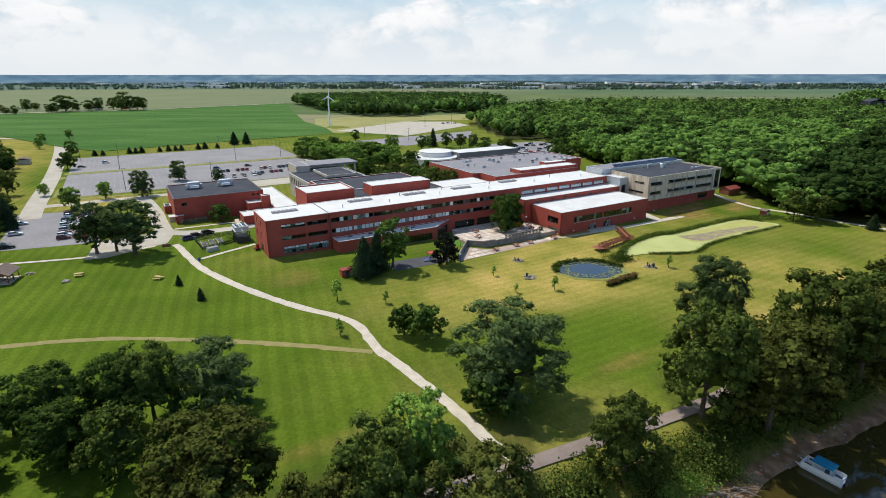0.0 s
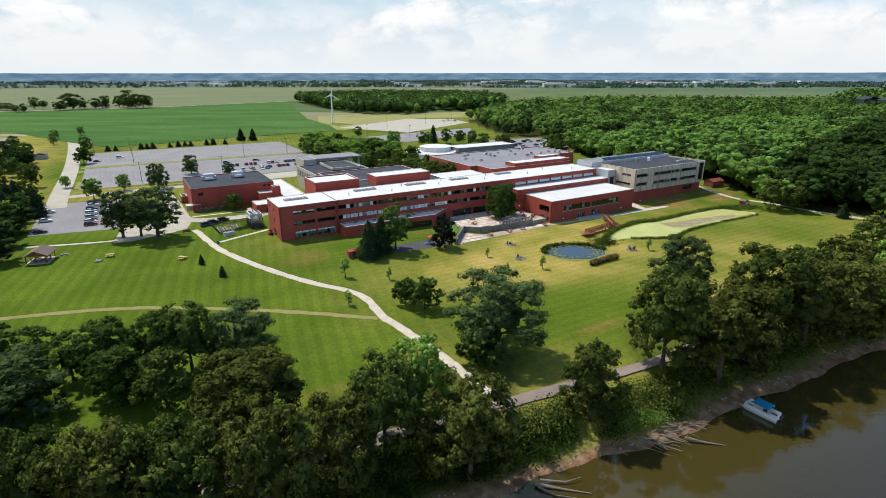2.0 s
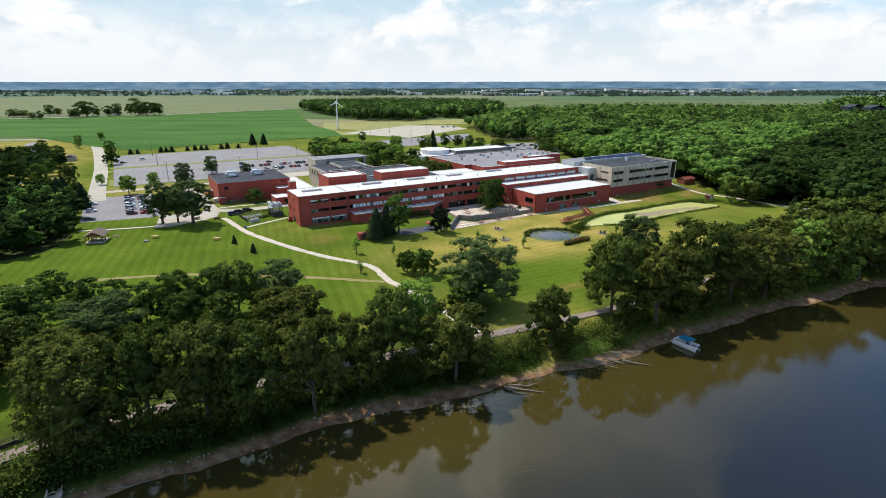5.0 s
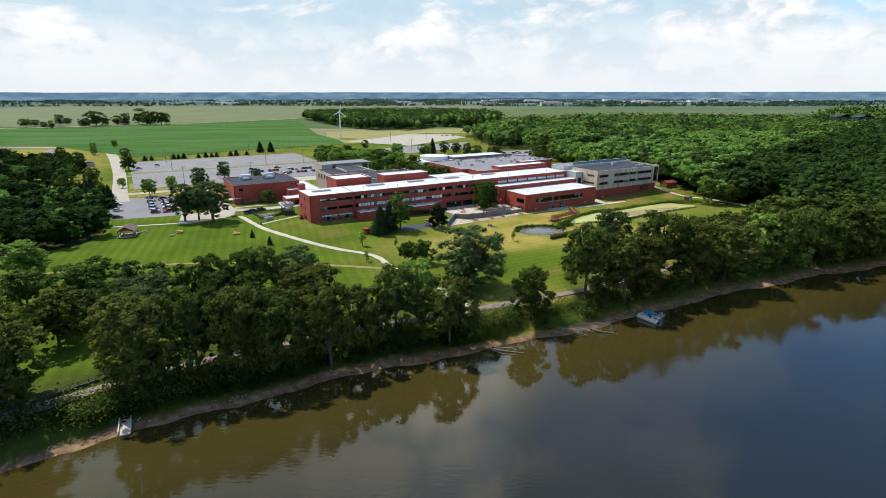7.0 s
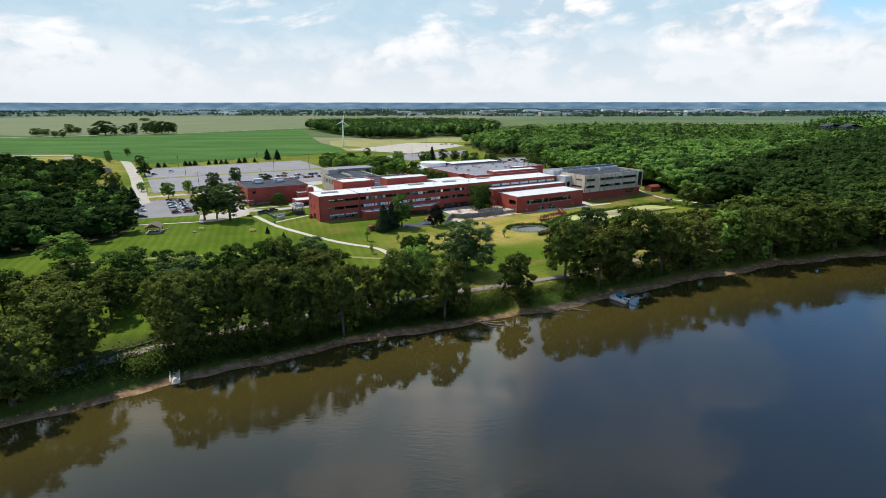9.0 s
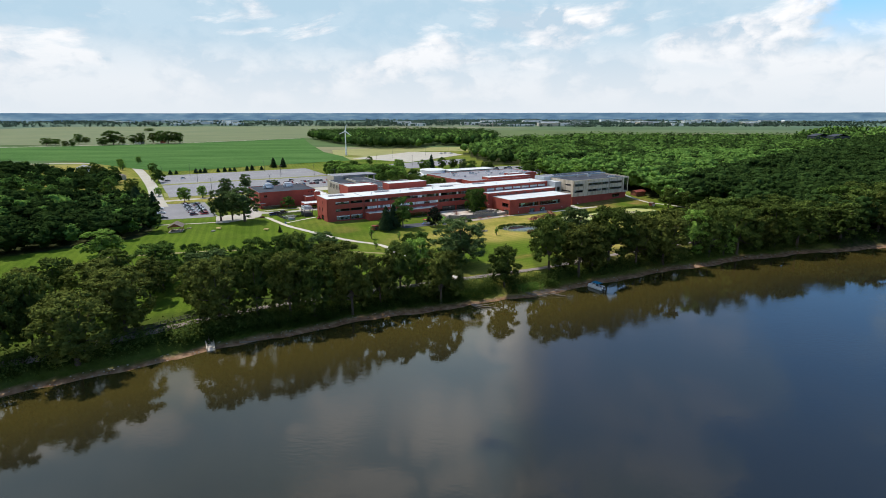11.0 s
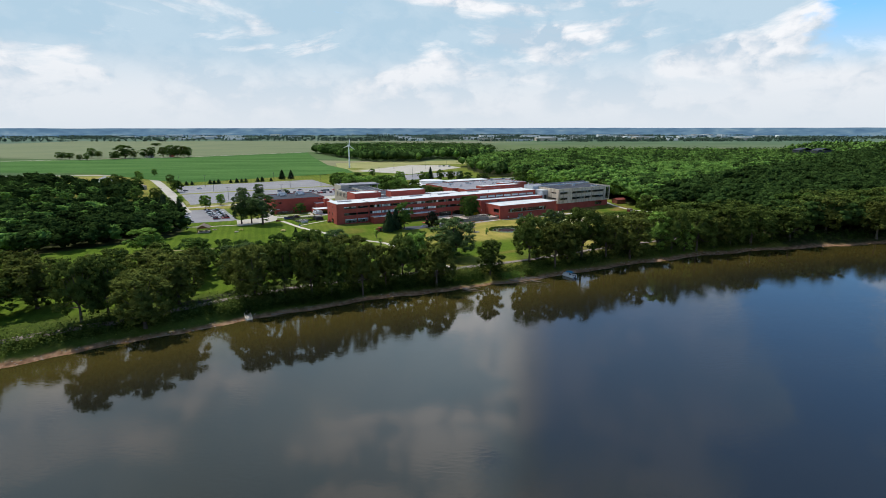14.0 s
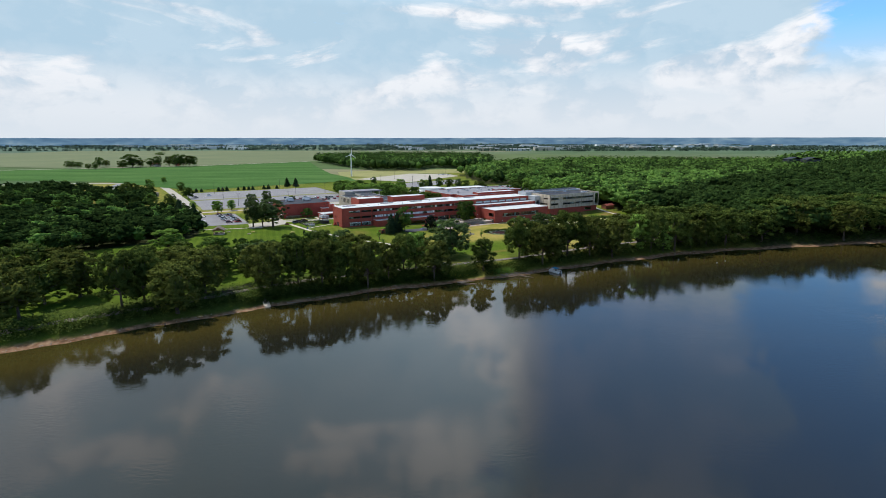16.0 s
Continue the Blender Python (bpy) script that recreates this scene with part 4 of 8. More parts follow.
# tall entrance hall, beige
tower = thing("entrance_tower", BASE, "tall beige concrete entrance hall with projecting flat roof", "building")
block(tower, rect(36.8, 43.5, 93.5, 108), -1.5, 12.6, BEIGE, GRAVEL_ROOF, 0.2)
block(tower, rect(43.52, 62.0, 96.5, 107.8), -1.5, 11.5, STEEL, GRAVEL_ROOF, 0.2, {0: [strip(0.8, 17.6, 6.2, 10.8, 1.7, 0.3)]})
part("roof_slab", box(43.6, 69.0, 93.6, 108.2, 11.75, 12.55), GRAVEL_ROOF, tower, "thin overhanging concrete roof")
part("column", box(67.0, 67.8, 94.4, 95.2, -1.2, 11.75), BEIGE, tower)
part("column", box(67.0, 67.8, 106.0, 106.8, -1.2, 11.75), BEIGE, tower)
block(tower, rect(33.0, 62.0, 62.0, 93.4), -1.5, 10.0, BEIGE, GREY_ROOF, 0.35, {3: [strip(2 + 3.0 * k, 3.6 + 3.0 * k, 5.5, 8.6, 0.8, 0.2) for k in range(9)]})
block(tower, rect(44.0, 58.0, 70, 90), 10.02, 11.2, BEIGE, GREY_ROOF, 0.3)
# back range
back = thing("rear_range", BASE, "deep red brick rear range with grey gravel roof", "building")
block(back, [(104, 22), (153, 22), (153, 44), (177, 44), (177, 74), (100, 74), (100, 34), (104, 34)], -1.5, 12.5, BRICK, GRAVEL_ROOF, 0.4)
block(back, rect(118, 152.8, 22.4, 30), 12.12, 13.9, BRICK, WHITE_ROOF, 0.2)
block(back, rect(140, 152.7, 30.1, 35), 12.12, 14.6, BRICK, WHITE_ROOF, 0.2)
block(back, rect(100.2, 152.8, 16.55, 21.98), -1.0, 10.2, BRICK, WHITE_ROOF, 0.15)
RV = random.Random(5)
for k in range(20):
    s, r = RV.uniform(106, 174), RV.uniform(46, 72)
    roof_unit(back, s, r, 12.1, RV.uniform(0.9, 2.0), RV.uniform(0.8, 1.3), RV.uniform(0.5, 0.9))
for k in range(12):
    vent_pipe(back, RV.uniform(106, 174), RV.uniform(36, 73), 12.1)
# rounded white hall behind
drum = thing("round_hall", BASE, "low white building with a rounded drum roof", "building")


def drum_mesh(cx, cy, rad, z0, z1, n=40):
    return prism([(cx + rad * math.cos(2 * math.pi * i / n), cy + rad * math.sin(2 * math.pi * i / n)) for i in range(n)], z0, z1)


part("wall", drum_mesh(136, 136, 16.5, -1, 4.2), WHITE_PAINT, drum)
part("roof", drum_mesh(136, 136, 17.2, 4.2, 5.0), WHITE_ROOF, drum)
part("drum", drum_mesh(141, 138, 10.5, 5.0, 7.4), WHITE_PAINT, drum)
part("roof", drum_mesh(141, 138, 11.0, 7.4, 7.9), WHITE_ROOF, drum)
block(drum, rect(152, 200, 126, 142), -1, 7.0, GRAVEL_ROOF, WHITE_ROOF, 0.2)
block(drum, rect(124, 151, 118, 130), -1, 3.2, GRAVEL_ROOF, GREY_ROOF, 0.2)

# ======== trees ========
def leaves(centres, normals, size, rng, flat=0.45, ruffle=0.22):
    """One leaf clump, a bent four-cornered spray, at each centre."""
    n = len(centres)
    nr = normals + rng.normal(0, flat, (n, 3))
    nr /= np.linalg.norm(nr, axis=1)[:, None]
    ref = rng.normal(0, 1, (n, 3))
    u = np.cross(nr, ref)
    u /= np.linalg.norm(u, axis=1)[:, None]
    v = np.cross(nr, u)
    s = (size * rng.uniform(0.55, 1.35, n))[:, None]
    k = [rng.uniform(0.6, 1.2, (n, 1)) for _ in range(4)]
    soft = normals / (np.linalg.norm(normals, axis=1)[:, None] + 1e-6) + rng.normal(0, ruffle, (n, 3))
    soft /= np.linalg.norm(soft, axis=1)[:, None]
    q = np.stack([centres + u * s * k[0], centres + v * s * k[1] * 0.8 + nr * s * 0.25, centres - u * s * k[2], centres - v * s * k[3] * 0.8 + nr * s * 0.25], 1)
    return q.reshape(-1, 3), np.repeat(soft, 4, 0)


def quad_mesh(name, shape, mat, tone=None):
    """Leaf quads, shaded by the soft rounding of the crown that they belong to."""
    pts, soft = shape
    n = len(pts) // 4
    me = bpy.data.meshes.new(name)
    me.vertices.add(4 * n)
    me.vertices.foreach_set("co", pts.astype(np.float32).reshape(-1))
    me.loops.add(4 * n)
    me.loops.foreach_set("vertex_index", np.arange(4 * n, dtype=np.int32))
    me.polygons.add(n)
    me.polygons.foreach_set("loop_start", np.arange(0, 4 * n, 4, dtype=np.int32))
    me.polygons.foreach_set("loop_total", np.full(n, 4, dtype=np.int32))
    me.update(calc_edges=True)
    me.polygons.foreach_set("use_smooth", np.ones(n, dtype=bool))
    me.normals_split_custom_set_from_vertices(soft)
    if tone is not None:
        me.attributes.new("tone", "FLOAT", "POINT").data.foreach_set("value", np.repeat(tone, 4).astype(np.float32))
    me.materials.append(mat)
    return me


def crown_points(rng, lobes, count, inner=0.12, up=0.55):
    """Points over the skins of many overlapping lobes (centre, radius), with outward normals."""
    w = np.array([l[1] ** 2 for l in lobes])
    pick = rng.choice(len(lobes), count, p=w / w.sum())
    C, R = np.array([l[0] for l in lobes]), np.array([l[1] for l in lobes])
    d = rng.normal(0, 1, (count, 3))
    d /= np.linalg.norm(d, axis=1)[:, None]
    d[:, 2] = np.where((d[:, 2] < 0) & (rng.random(count) < up), -d[:, 2], d[:, 2])
    rad = R[pick] * (1 - np.abs(rng.normal(0, inner, count)) + 0.08 * rng.normal(0, 1, count))
    p = C[pick] + d * rad[:, None] * np.array([1, 1, 0.82])
    keep = np.ones(count, bool)
    for c, r in zip(C, R):     # nothing deep inside another lobe
        keep &= np.linalg.norm((p - c) / np.array([1, 1, 0.82]), axis=1) > r * 0.62
    return p[keep], d[keep]


def heart(rng, lobes, centre, scale, nu=12, nv=7, ruffle=0.4):
    """The leafy mass inside a crown: an uneven shell within the lobes, as quads with soft normals."""
    th = np.linspace(0, 2 * np.pi, nu + 1)
    ph = np.linspace(-0.42 * np.pi, 0.499 * np.pi, nv + 1)
    T, P = np.meshgrid(th, ph)
    D = np.stack([np.cos(T) * np.cos(P), np.sin(T) * np.cos(P), np.sin(P)], -1)
    far = np.full(T.shape, 0.05)
    for c, r in lobes:
        v = (np.asarray(c) - centre) / np.array([1, 1, 0.82])
        b = D @ v
        q = r * r - v @ v + b * b
        far = np.maximum(far, np.where(q > 0, b + np.sqrt(np.maximum(q, 0)), 0.05))
    far *= rng.uniform(0.68, 1.15, far.shape) * scale
    far[:, -1] = far[:, 0]
    far[-1, :] = far[-1, 0]
    V = centre + D * far[..., None] * np.array([1, 1, 0.82])
    a, b, c, d = V[:-1, :-1], V[:-1, 1:], V[1:, 1:], V[1:, :-1]
    D = D + rng.normal(0, ruffle, D.shape)
    D /= np.linalg.norm(D, axis=-1)[..., None]
    na, nb, nc, nd = D[:-1, :-1], D[:-1, 1:], D[1:, 1:], D[1:, :-1]
    return np.stack([a, b, c, d], 2).reshape(-1, 3), np.stack([na, nb, nc, nd], 2).reshape(-1, 3)


def tuft(p, d, m, spread, rng):
    """Each point becomes a spray of m leaves round it."""
    n = len(p) * m
    off = rng.normal(0, 1, (n, 3)) * np.array([1, 1, 0.7]) * spread
    return np.repeat(p, m, 0) + off, np.repeat(d, m, 0) + off / spread * 0.16


def limb(bm, pts, radii, sides=6):
    rings = []
    for i, (p, r) in enumerate(zip(pts, radii)):
        t = (Vector(pts[min(i + 1, len(pts) - 1)]) - Vector(pts[max(i - 1, 0)])).normalized()
        q = t.to_track_quat("Z", "Y")
        rings.append([bm.verts.new(Vector(p) + q @ Vector((r * math.cos(2 * math.pi * k / sides), r * math.sin(2 * math.pi * k / sides), 0))) for k in range(sides)])
    for a, b in zip(rings, rings[1:]):
        for k in range(sides):
            bm.faces.new((a[k], a[(k + 1) % sides], b[(k + 1) % sides], b[k]))
    bm.faces.new(rings[-1])


def make_tree(seed, height, radius, bare, mat, count, size, boughs=11, lean=0.0, flatness=0.38):
    """Meshes of a broadleaf tree: a forked trunk with limbs, and a crown of boughs that carry lumps of leaf clumps."""
    rng = np.random.default_rng(seed)
    deep = height - bare
    mid = bare + deep * 0.48
    big = []
    for i in range(boughs):
        t = (i + rng.uniform(0.1, 0.9)) / boughs * 0.9
        a = 2.4 * i + rng.uniform(-0.5, 0.5)
        outline = math.sqrt(max(0.15, 1 - ((t - 0.40) / 0.66) ** 2))
        r = radius * rng.uniform(0.28, 0.44)
        out = max(0.0, radius * outline * rng.uniform(0.82, 1.12) - r * 0.85)
        z = min(bare + deep * t + r * 0.3, height - r * 0.85)
        big.append((np.array([out * math.cos(a) + lean * z * 0.1, out * math.sin(a), z]), r))
    big.append((np.array([lean * height * 0.1, 0, height - radius * 0.36]), radius * 0.36))
    big.append((np.array([lean * mid * 0.1, 0, mid]), radius * 0.55))
    axis_mid = np.array([lean * mid * 0.1, 0, bare + deep * 0.42])
    L = []
    for c, r in big:
        for k in range(8):
            d = rng.normal(0, 1, 3) + 1.2 * (c - axis_mid) / radius
            d[2] = abs(d[2]) * 0.9 if rng.random() < 0.7 else d[2]
            d /= np.linalg.norm(d)
            q = r * rng.uniform(0.26, 0.52)
            L.append((c + d * (r - q * 0.55) * np.array([1, 1, 0.85]), q))
    p, d = crown_points(rng, L, count // 7, 0.09, 0.5)
    p, d = tuft(p, d, 7, max(0.0125 * height, 0.14), rng)
    e = p - axis_mid
    e /= np.linalg.norm(e, axis=1)[:, None] + 1e-6
    q, soft = leaves(p, 0.75 * d + 0.35 * e, size * 1.12, rng, flatness, 0.34)
    bodies = [heart(rng, big, axis_mid, 0.52)] + [heart(rng, [l], l[0], 0.66, 5, 3) for l in L]
    crown = quad_mesh("crown", (np.concatenate([q] + [b[0] for b in bodies]), np.concatenate([soft] + [b[1] for b in bodies])), mat)
    bm = bmesh.new()
    top = Vector((lean * mid * 0.1, 0, mid))
    k = height * 0.024
    limb(bm, [(0, 0, -0.4), (0, 0, 0.5), Vector((0, 0, bare)).lerp(top, 0.15), top], [k * 1.7, k * 1.15, k * 0.85, k * 0.35], 8)
    for c, r in big:
        f = rng.uniform(0.35, 0.9)
        a = Vector((0, 0, bare * 0.75)).lerp(top, f * 0.8)
        b = Vector(c)
        m = a.lerp(b, 0.5) + Vector((0, 0, 0.08 * height * rng.uniform(-0.5, 0.6)))
        limb(bm, [a, m, b], [k * 0.45, k * 0.3, k * 0.1], 5)
    me = bpy.data.meshes.new("trunk")
    bm.to_mesh(me)
    bm.free()
    me.materials.append(BARK)
    return me, crown


def make_conifer(seed, height, radius, mat, count, size):
    rng = np.random.default_rng(seed)
    z = height * (0.06 + 0.94 * (1 - np.sqrt(rng.uniform(0, 1, count))))
    tier = 1 - 0.42 * ((z / height * 9) % 1)
    a = rng.uniform(0, 2 * np.pi, count)
    bough = 1 + 0.2 * np.sin(a * 5 + np.floor(z / height * 9) * 2.1) + 0.12 * np.sin(a * 2 + z)
    rad = radius * (1 - z / height) ** 0.7 * tier * (1 - np.abs(rng.normal(0, 0.24, count))) * bough
    z = z - 0.10 * rad
    p = np.stack([rad * np.cos(a), rad * np.sin(a), z], 1)
    d = np.stack([np.cos(a), np.sin(a), np.full(count, 0.5)], 1)
    crown = quad_mesh("crown", leaves(p, d, size, rng, 0.4), mat)
    bm = bmesh.new()
    limb(bm, [(0, 0, -0.3), (0, 0, height * 0.5), (0, 0, height * 0.96)], [height * 0.022, height * 0.013, height * 0.003], 7)
    me = bpy.data.meshes.new("trunk")
    bm.to_mesh(me)
    bm.free()
    me.materials.append(BARK)
    return me, crown


SPECIES = {
    "oak_a": (make_tree(1, 16, 7.0, 2.2, OAK, 5200, 0.27, 22), "dark green riverside oak with a broad rounded crown"),
    "oak_b": (make_tree(2, 15, 6.2, 2.5, OAK, 4700, 0.26, 20, 0.25), "dark green riverside oak with a leaning trunk"),
    "oak_c": (make_tree(3, 17, 6.6, 2.1, OLIVE, 5200, 0.28, 22), "olive-brown riverside oak with a dense crown"),
    "oak_d": (make_tree(4, 14, 6.0, 2.1, OLIVE, 4600, 0.25, 18), "olive green oak with an uneven crown"),
    "full_oak_a": (make_tree(31, 16, 7.0, 2.2, OAK, 13500, 0.19, 26), "dark green riverside oak with a broad rounded crown"),
    "full_oak_b": (make_tree(32, 15, 6.2, 2.5, OAK, 12000, 0.18, 22, 0.25), "dark green riverside oak with a leaning trunk"),
    "full_oak_c": (make_tree(33, 17, 6.6, 2.1, OLIVE, 13500, 0.20, 26), "olive-brown riverside oak with a dense crown"),
    "full_oak_d": (make_tree(34, 14, 6.0, 2.1, OLIVE, 12000, 0.18, 20), "olive green oak with an uneven crown"),
    "full_maple": (make_tree(35, 16, 6.4, 1.8, MAPLE, 13500, 0.19, 22), "mid-green maple with a full crown"),
    "maple": (make_tree(5, 16, 6.4, 1.8, MAPLE, 5400, 0.27, 20), "mid-green maple with a full crown"),
    "bright": (make_tree(6, 16, 5.8, 1.7, LIME, 9000, 0.21, 20), "bright sunlit green maple"),
    "ash": (make_tree(7, 17, 7.2, 0.9, ASH, 21000, 0.145, 26), "grey-green feathery tree with a wide crown"),
    "tall_ash": (make_tree(14, 17, 5.0, 3.2, ASH, 10000, 0.18, 24), "grey-green shade tree with a bare lower trunk"),
    "small": (make_tree(8, 7, 3.1, 1.3, LIME, 2700, 0.25, 16), "small bright green campus tree"),
    "small_dark": (make_tree(9, 7, 3.4, 0.9, MAPLE, 2700, 0.24, 16), "small rounded green tree"),
    "purple": (make_tree(10, 9, 3.8, 0.8, DARKLEAF, 6000, 0.22, 18), "dark purple-leaved ornamental tree"),
    "sapling": (make_tree(12, 4.5, 1.1, 1.1, LIME, 620, 0.15, 10), "young staked sapling on the lawn"),
    "spruce": (make_conifer(20, 12, 3.9, SPRUCE, 7000, 0.22), "dark green spruce with drooping tiers"),
    "small_spruce": (make_conifer(21, 3.2, 1.25, SPRUCE, 1500, 0.12), "small conical blue-green spruce on the lawn"),
}
TREE_NAMES = {"tall_ash": "ash_tree", "full_maple": "maple_tree", "maple": "maple_tree", "bright": "maple_tree", "ash": "ash_tree", "spruce": "spruce_tree", "small_spruce": "spruce_tree", "sapling": "sapling"}
RT = random.Random(77)


def tree(kind, x, y, height, z=None, wide=1.0, label="", group=""):
    (trunk, crown), text = SPECIES[kind]
    native = {"full_oak_a": 16, "full_oak_b": 15, "full_oak_c": 17, "full_oak_d": 14, "full_maple": 16, "oak_a": 16, "oak_b": 15, "oak_c": 17, "oak_d": 14, "maple": 16, "bright": 16, "ash": 17, "tall_ash": 17, "small": 7, "small_dark": 7, "purple": 9, "sapling": 4.5, "spruce": 12, "small_spruce": 3.2}[kind]
    k = height / native
    name = TREE_NAMES.get(kind, "oak_tree" if "oak" in kind else "tree")
    ob = new(name)
    ob.empty_display_size = 0.5
    ob.matrix_world = Matrix.Translation((x, y, gz(x, y) if z is None else z)) @ pose(0, 0, 0, 0, 0, RT.uniform(0, 360)) @ Matrix.Diagonal((k * wide, k * wide, k, 1))
    tagged(ob, label or text, "tree", group)
    for nm, me in (("trunk", trunk), ("crown", crown)):
        o = new(nm, me)
        o.parent = ob
    return ob


def LT(kind, s, r, h, **k):
    p = W(s, r)
    return tree(kind, p.x, p.y, h, **k)


def scatter(poly, step, jitter, seed, local=True, room=9.0):
    rng = random.Random(seed)
    P = [W(*p).xy if local else Vector(p) for p in poly]
    lo = [min(p[i] for p in P) for i in (0, 1)]
    hi = [max(p[i] for p in P) for i in (0, 1)]
    out = []
    y = lo[1]
    while y < hi[1]:
        x = lo[0]
        while x < hi[0]:
            q = Vector((x + rng.uniform(-jitter, jitter), y + rng.uniform(-jitter, jitter)))
            inside = False
            for a, b in zip(P, P[1:] + P[:1]):
                if (a.y > q.y) != (b.y > q.y) and q.x < (b.x - a.x) * (q.y - a.y) / (b.y - a.y) + a.x:
                    inside = not inside
            if inside and inland(q.x, q.y) > room:
                out.append((q.x, q.y))
            x += step
        y += step
    return out


# oaks on the river bank: each at its own place, height and spread
TRAIL_X = [-150, -120, -95, -82.3, -71.4, -60, -45, -30.2, -17.7, 12.5, 26, 44.5, 70, 100, 135, 175]
TRAIL_Y = [-37, -15, 3, 12, 20.6, 30, 39.8, 47.2, 53.1, 66.5, 72.5, 80.8, 96, 113, 128, 140]
SPREAD = {"full_oak_a": 7.0 / 16, "full_oak_b": 6.2 / 15, "full_oak_c": 6.6 / 17, "full_oak_d": 6.0 / 14, "full_maple": 6.4 / 16, "oak_a": 7.0 / 16, "oak_b": 6.2 / 15, "oak_c": 6.6 / 17, "oak_d": 6.0 / 14, "maple": 6.4 / 16, "bright": 5.8 / 16, "ash": 7.2 / 17}


def stand(rows, group):
    for kind, x, y, h, rad in rows:
        tree(kind, x, y, h, wide=1.1 * rad / (SPREAD[kind] * h), group=group)


def thicket(area, step, jitter, seed, kinds, low, high, group, local=False, room=6.2, wide=1.12):
    for x, y in scatter(area, step, jitter, seed, local, room):
        if abs(y - float(np.interp(x, TRAIL_X, TRAIL_Y))) > 1.9:
            tree(RT.choice(kinds), x, y, RT.uniform(low, high), wide=wide, group=group)


stand([("full_oak_c", -57.3, 27.5, 18.5, 6.4), ("full_oak_a", -48.5, 32.7, 18.8, 5.8), ("full_oak_c", -39.5, 34.8, 19.2, 5.4), ("full_oak_a", -32.8, 37.0, 18.6, 5.8), ("full_oak_d", -22.2, 41.2, 19.6, 5.6), ("full_oak_d", -14.3, 47.2, 16.2, 5.0), ("full_oak_a", -8.4, 53.6, 16.8, 5.4), ("bright", -3.4, 60.5, 16.0, 5.0), ("full_oak_d", 5.0, 51.6, 17.2, 6.6), ("full_oak_c", -30.0, 55.0, 15.8, 7.4), ("full_oak_b", 27.1, 64.6, 14.7, 5.3)], "trees along the river")
stand([("full_oak_c", -67.4, 38.0, 14.5, 5.2), ("full_oak_c", -80.0, 20.5, 17.0, 7.0), ("full_oak_c", -83.5, 5.8, 17.5, 7.4), ("oak_c", -86, 44, 13.6, 5.0), ("full_oak_c", -101.0, 41.5, 13.2, 7.0), ("oak_b", -87, 54, 10.5, 5.2), ("full_maple", -94, 64, 13.2, 6.8), ("full_oak_a", -101, 3.4, 19.5, 6.4), ("full_oak_b", -97.0, 10.0, 18.8, 5.4), ("full_oak_c", -124, 16, 16.8, 7.4), ("oak_c", -112, 28, 14.5, 6.6), ("oak_a", -117, 46, 13.0, 6.0), ("oak_c", -91, 30, 14.0, 5.5)], "oaks on the open bank upstream")
stand([("full_maple", -62.5, 72, 13.4, 5.2), ("full_maple", -55, 75, 13.6, 4.2), ("full_oak_a", -49.5, 77, 14.2, 5.2), ("ash", -39.6, 79.5, 13.8, 6.2), ("ash", -74.5, 61, 11.6, 8.6), ("maple", -87.5, 76, 10.5, 3.8), ("maple", -80, 76.5, 10.0, 3.4), ("maple", -71.5, 74, 10.2, 3.4), ("full_maple", -57.5, 66, 11.0, 4.6), ("oak_a", -48, 64, 11.5, 4.4), ("bright", -128.5, 88, 12.0, 7.0), ("maple", -103, 85, 9.0, 4.4), ("oak_a", -110, 66, 11, 5.0)], "trees below the lawn")
# belt of trees downstream
stand([("full_oak_a", 45.3, 79.0, 20.0, 6.8), ("full_oak_d", 56.2, 77.3, 19.6, 8.2), ("ash", 62.4, 111.5, 17.6, 7.3), ("full_oak_a", 70.8, 89.5, 21.8, 8.4), ("full_oak_c", 82.5, 91.6, 20.2, 6.8), ("full_oak_c", 95.5, 97.0, 19.6, 8.2), ("bright", 111.5, 105.5, 19.0, 6.0), ("full_oak_a", 119, 106.5, 21.5, 6.8), ("full_oak_a", 134.5, 113, 20.6, 8.0), ("bright", 127, 110, 13.5, 4.6), ("full_oak_d", 145, 117, 15.5, 7.0), ("full_oak_a", 155.3, 121, 19.6, 9.0), ("full_oak_b", 168, 124.5, 20.6, 9.2), ("oak_a", 134, 130, 19.0, 10.0), ("oak_b", 163.3, 139.5, 18.8, 10.0), ("oak_a", 147, 131.5, 18.2, 8.6), ("oak_c", 104, 112, 17.0, 6.4), ("full_oak_c", 63, 84, 17.5, 5.6), ("oak_a", 88, 103, 17.5, 6.6), ("oak_b", 118, 121, 17.5, 7.0)], "trees along the river downstream")
thicket([(173, 118), (272, 141), (430, 178), (430, 225), (260, 196), (190, 160), (172, 142)], 12.0, 3.6, 5, ("oak_a", "oak_b", "oak_d", "oak_a", "maple"), 16, 20.5, "trees along the river downstream", room=5.0, wide=1.15)
thicket([(-112, -16), (-140, -38), (-190, -76), (-235, -40), (-190, 20), (-150, 45), (-132, 30), (-128, 2)], 13.5, 4.2, 13, ("oak_a", "oak_b", "oak_c", "oak_d"), 14, 18.5, "trees along the river upstream", room=9.0, wide=1.1)
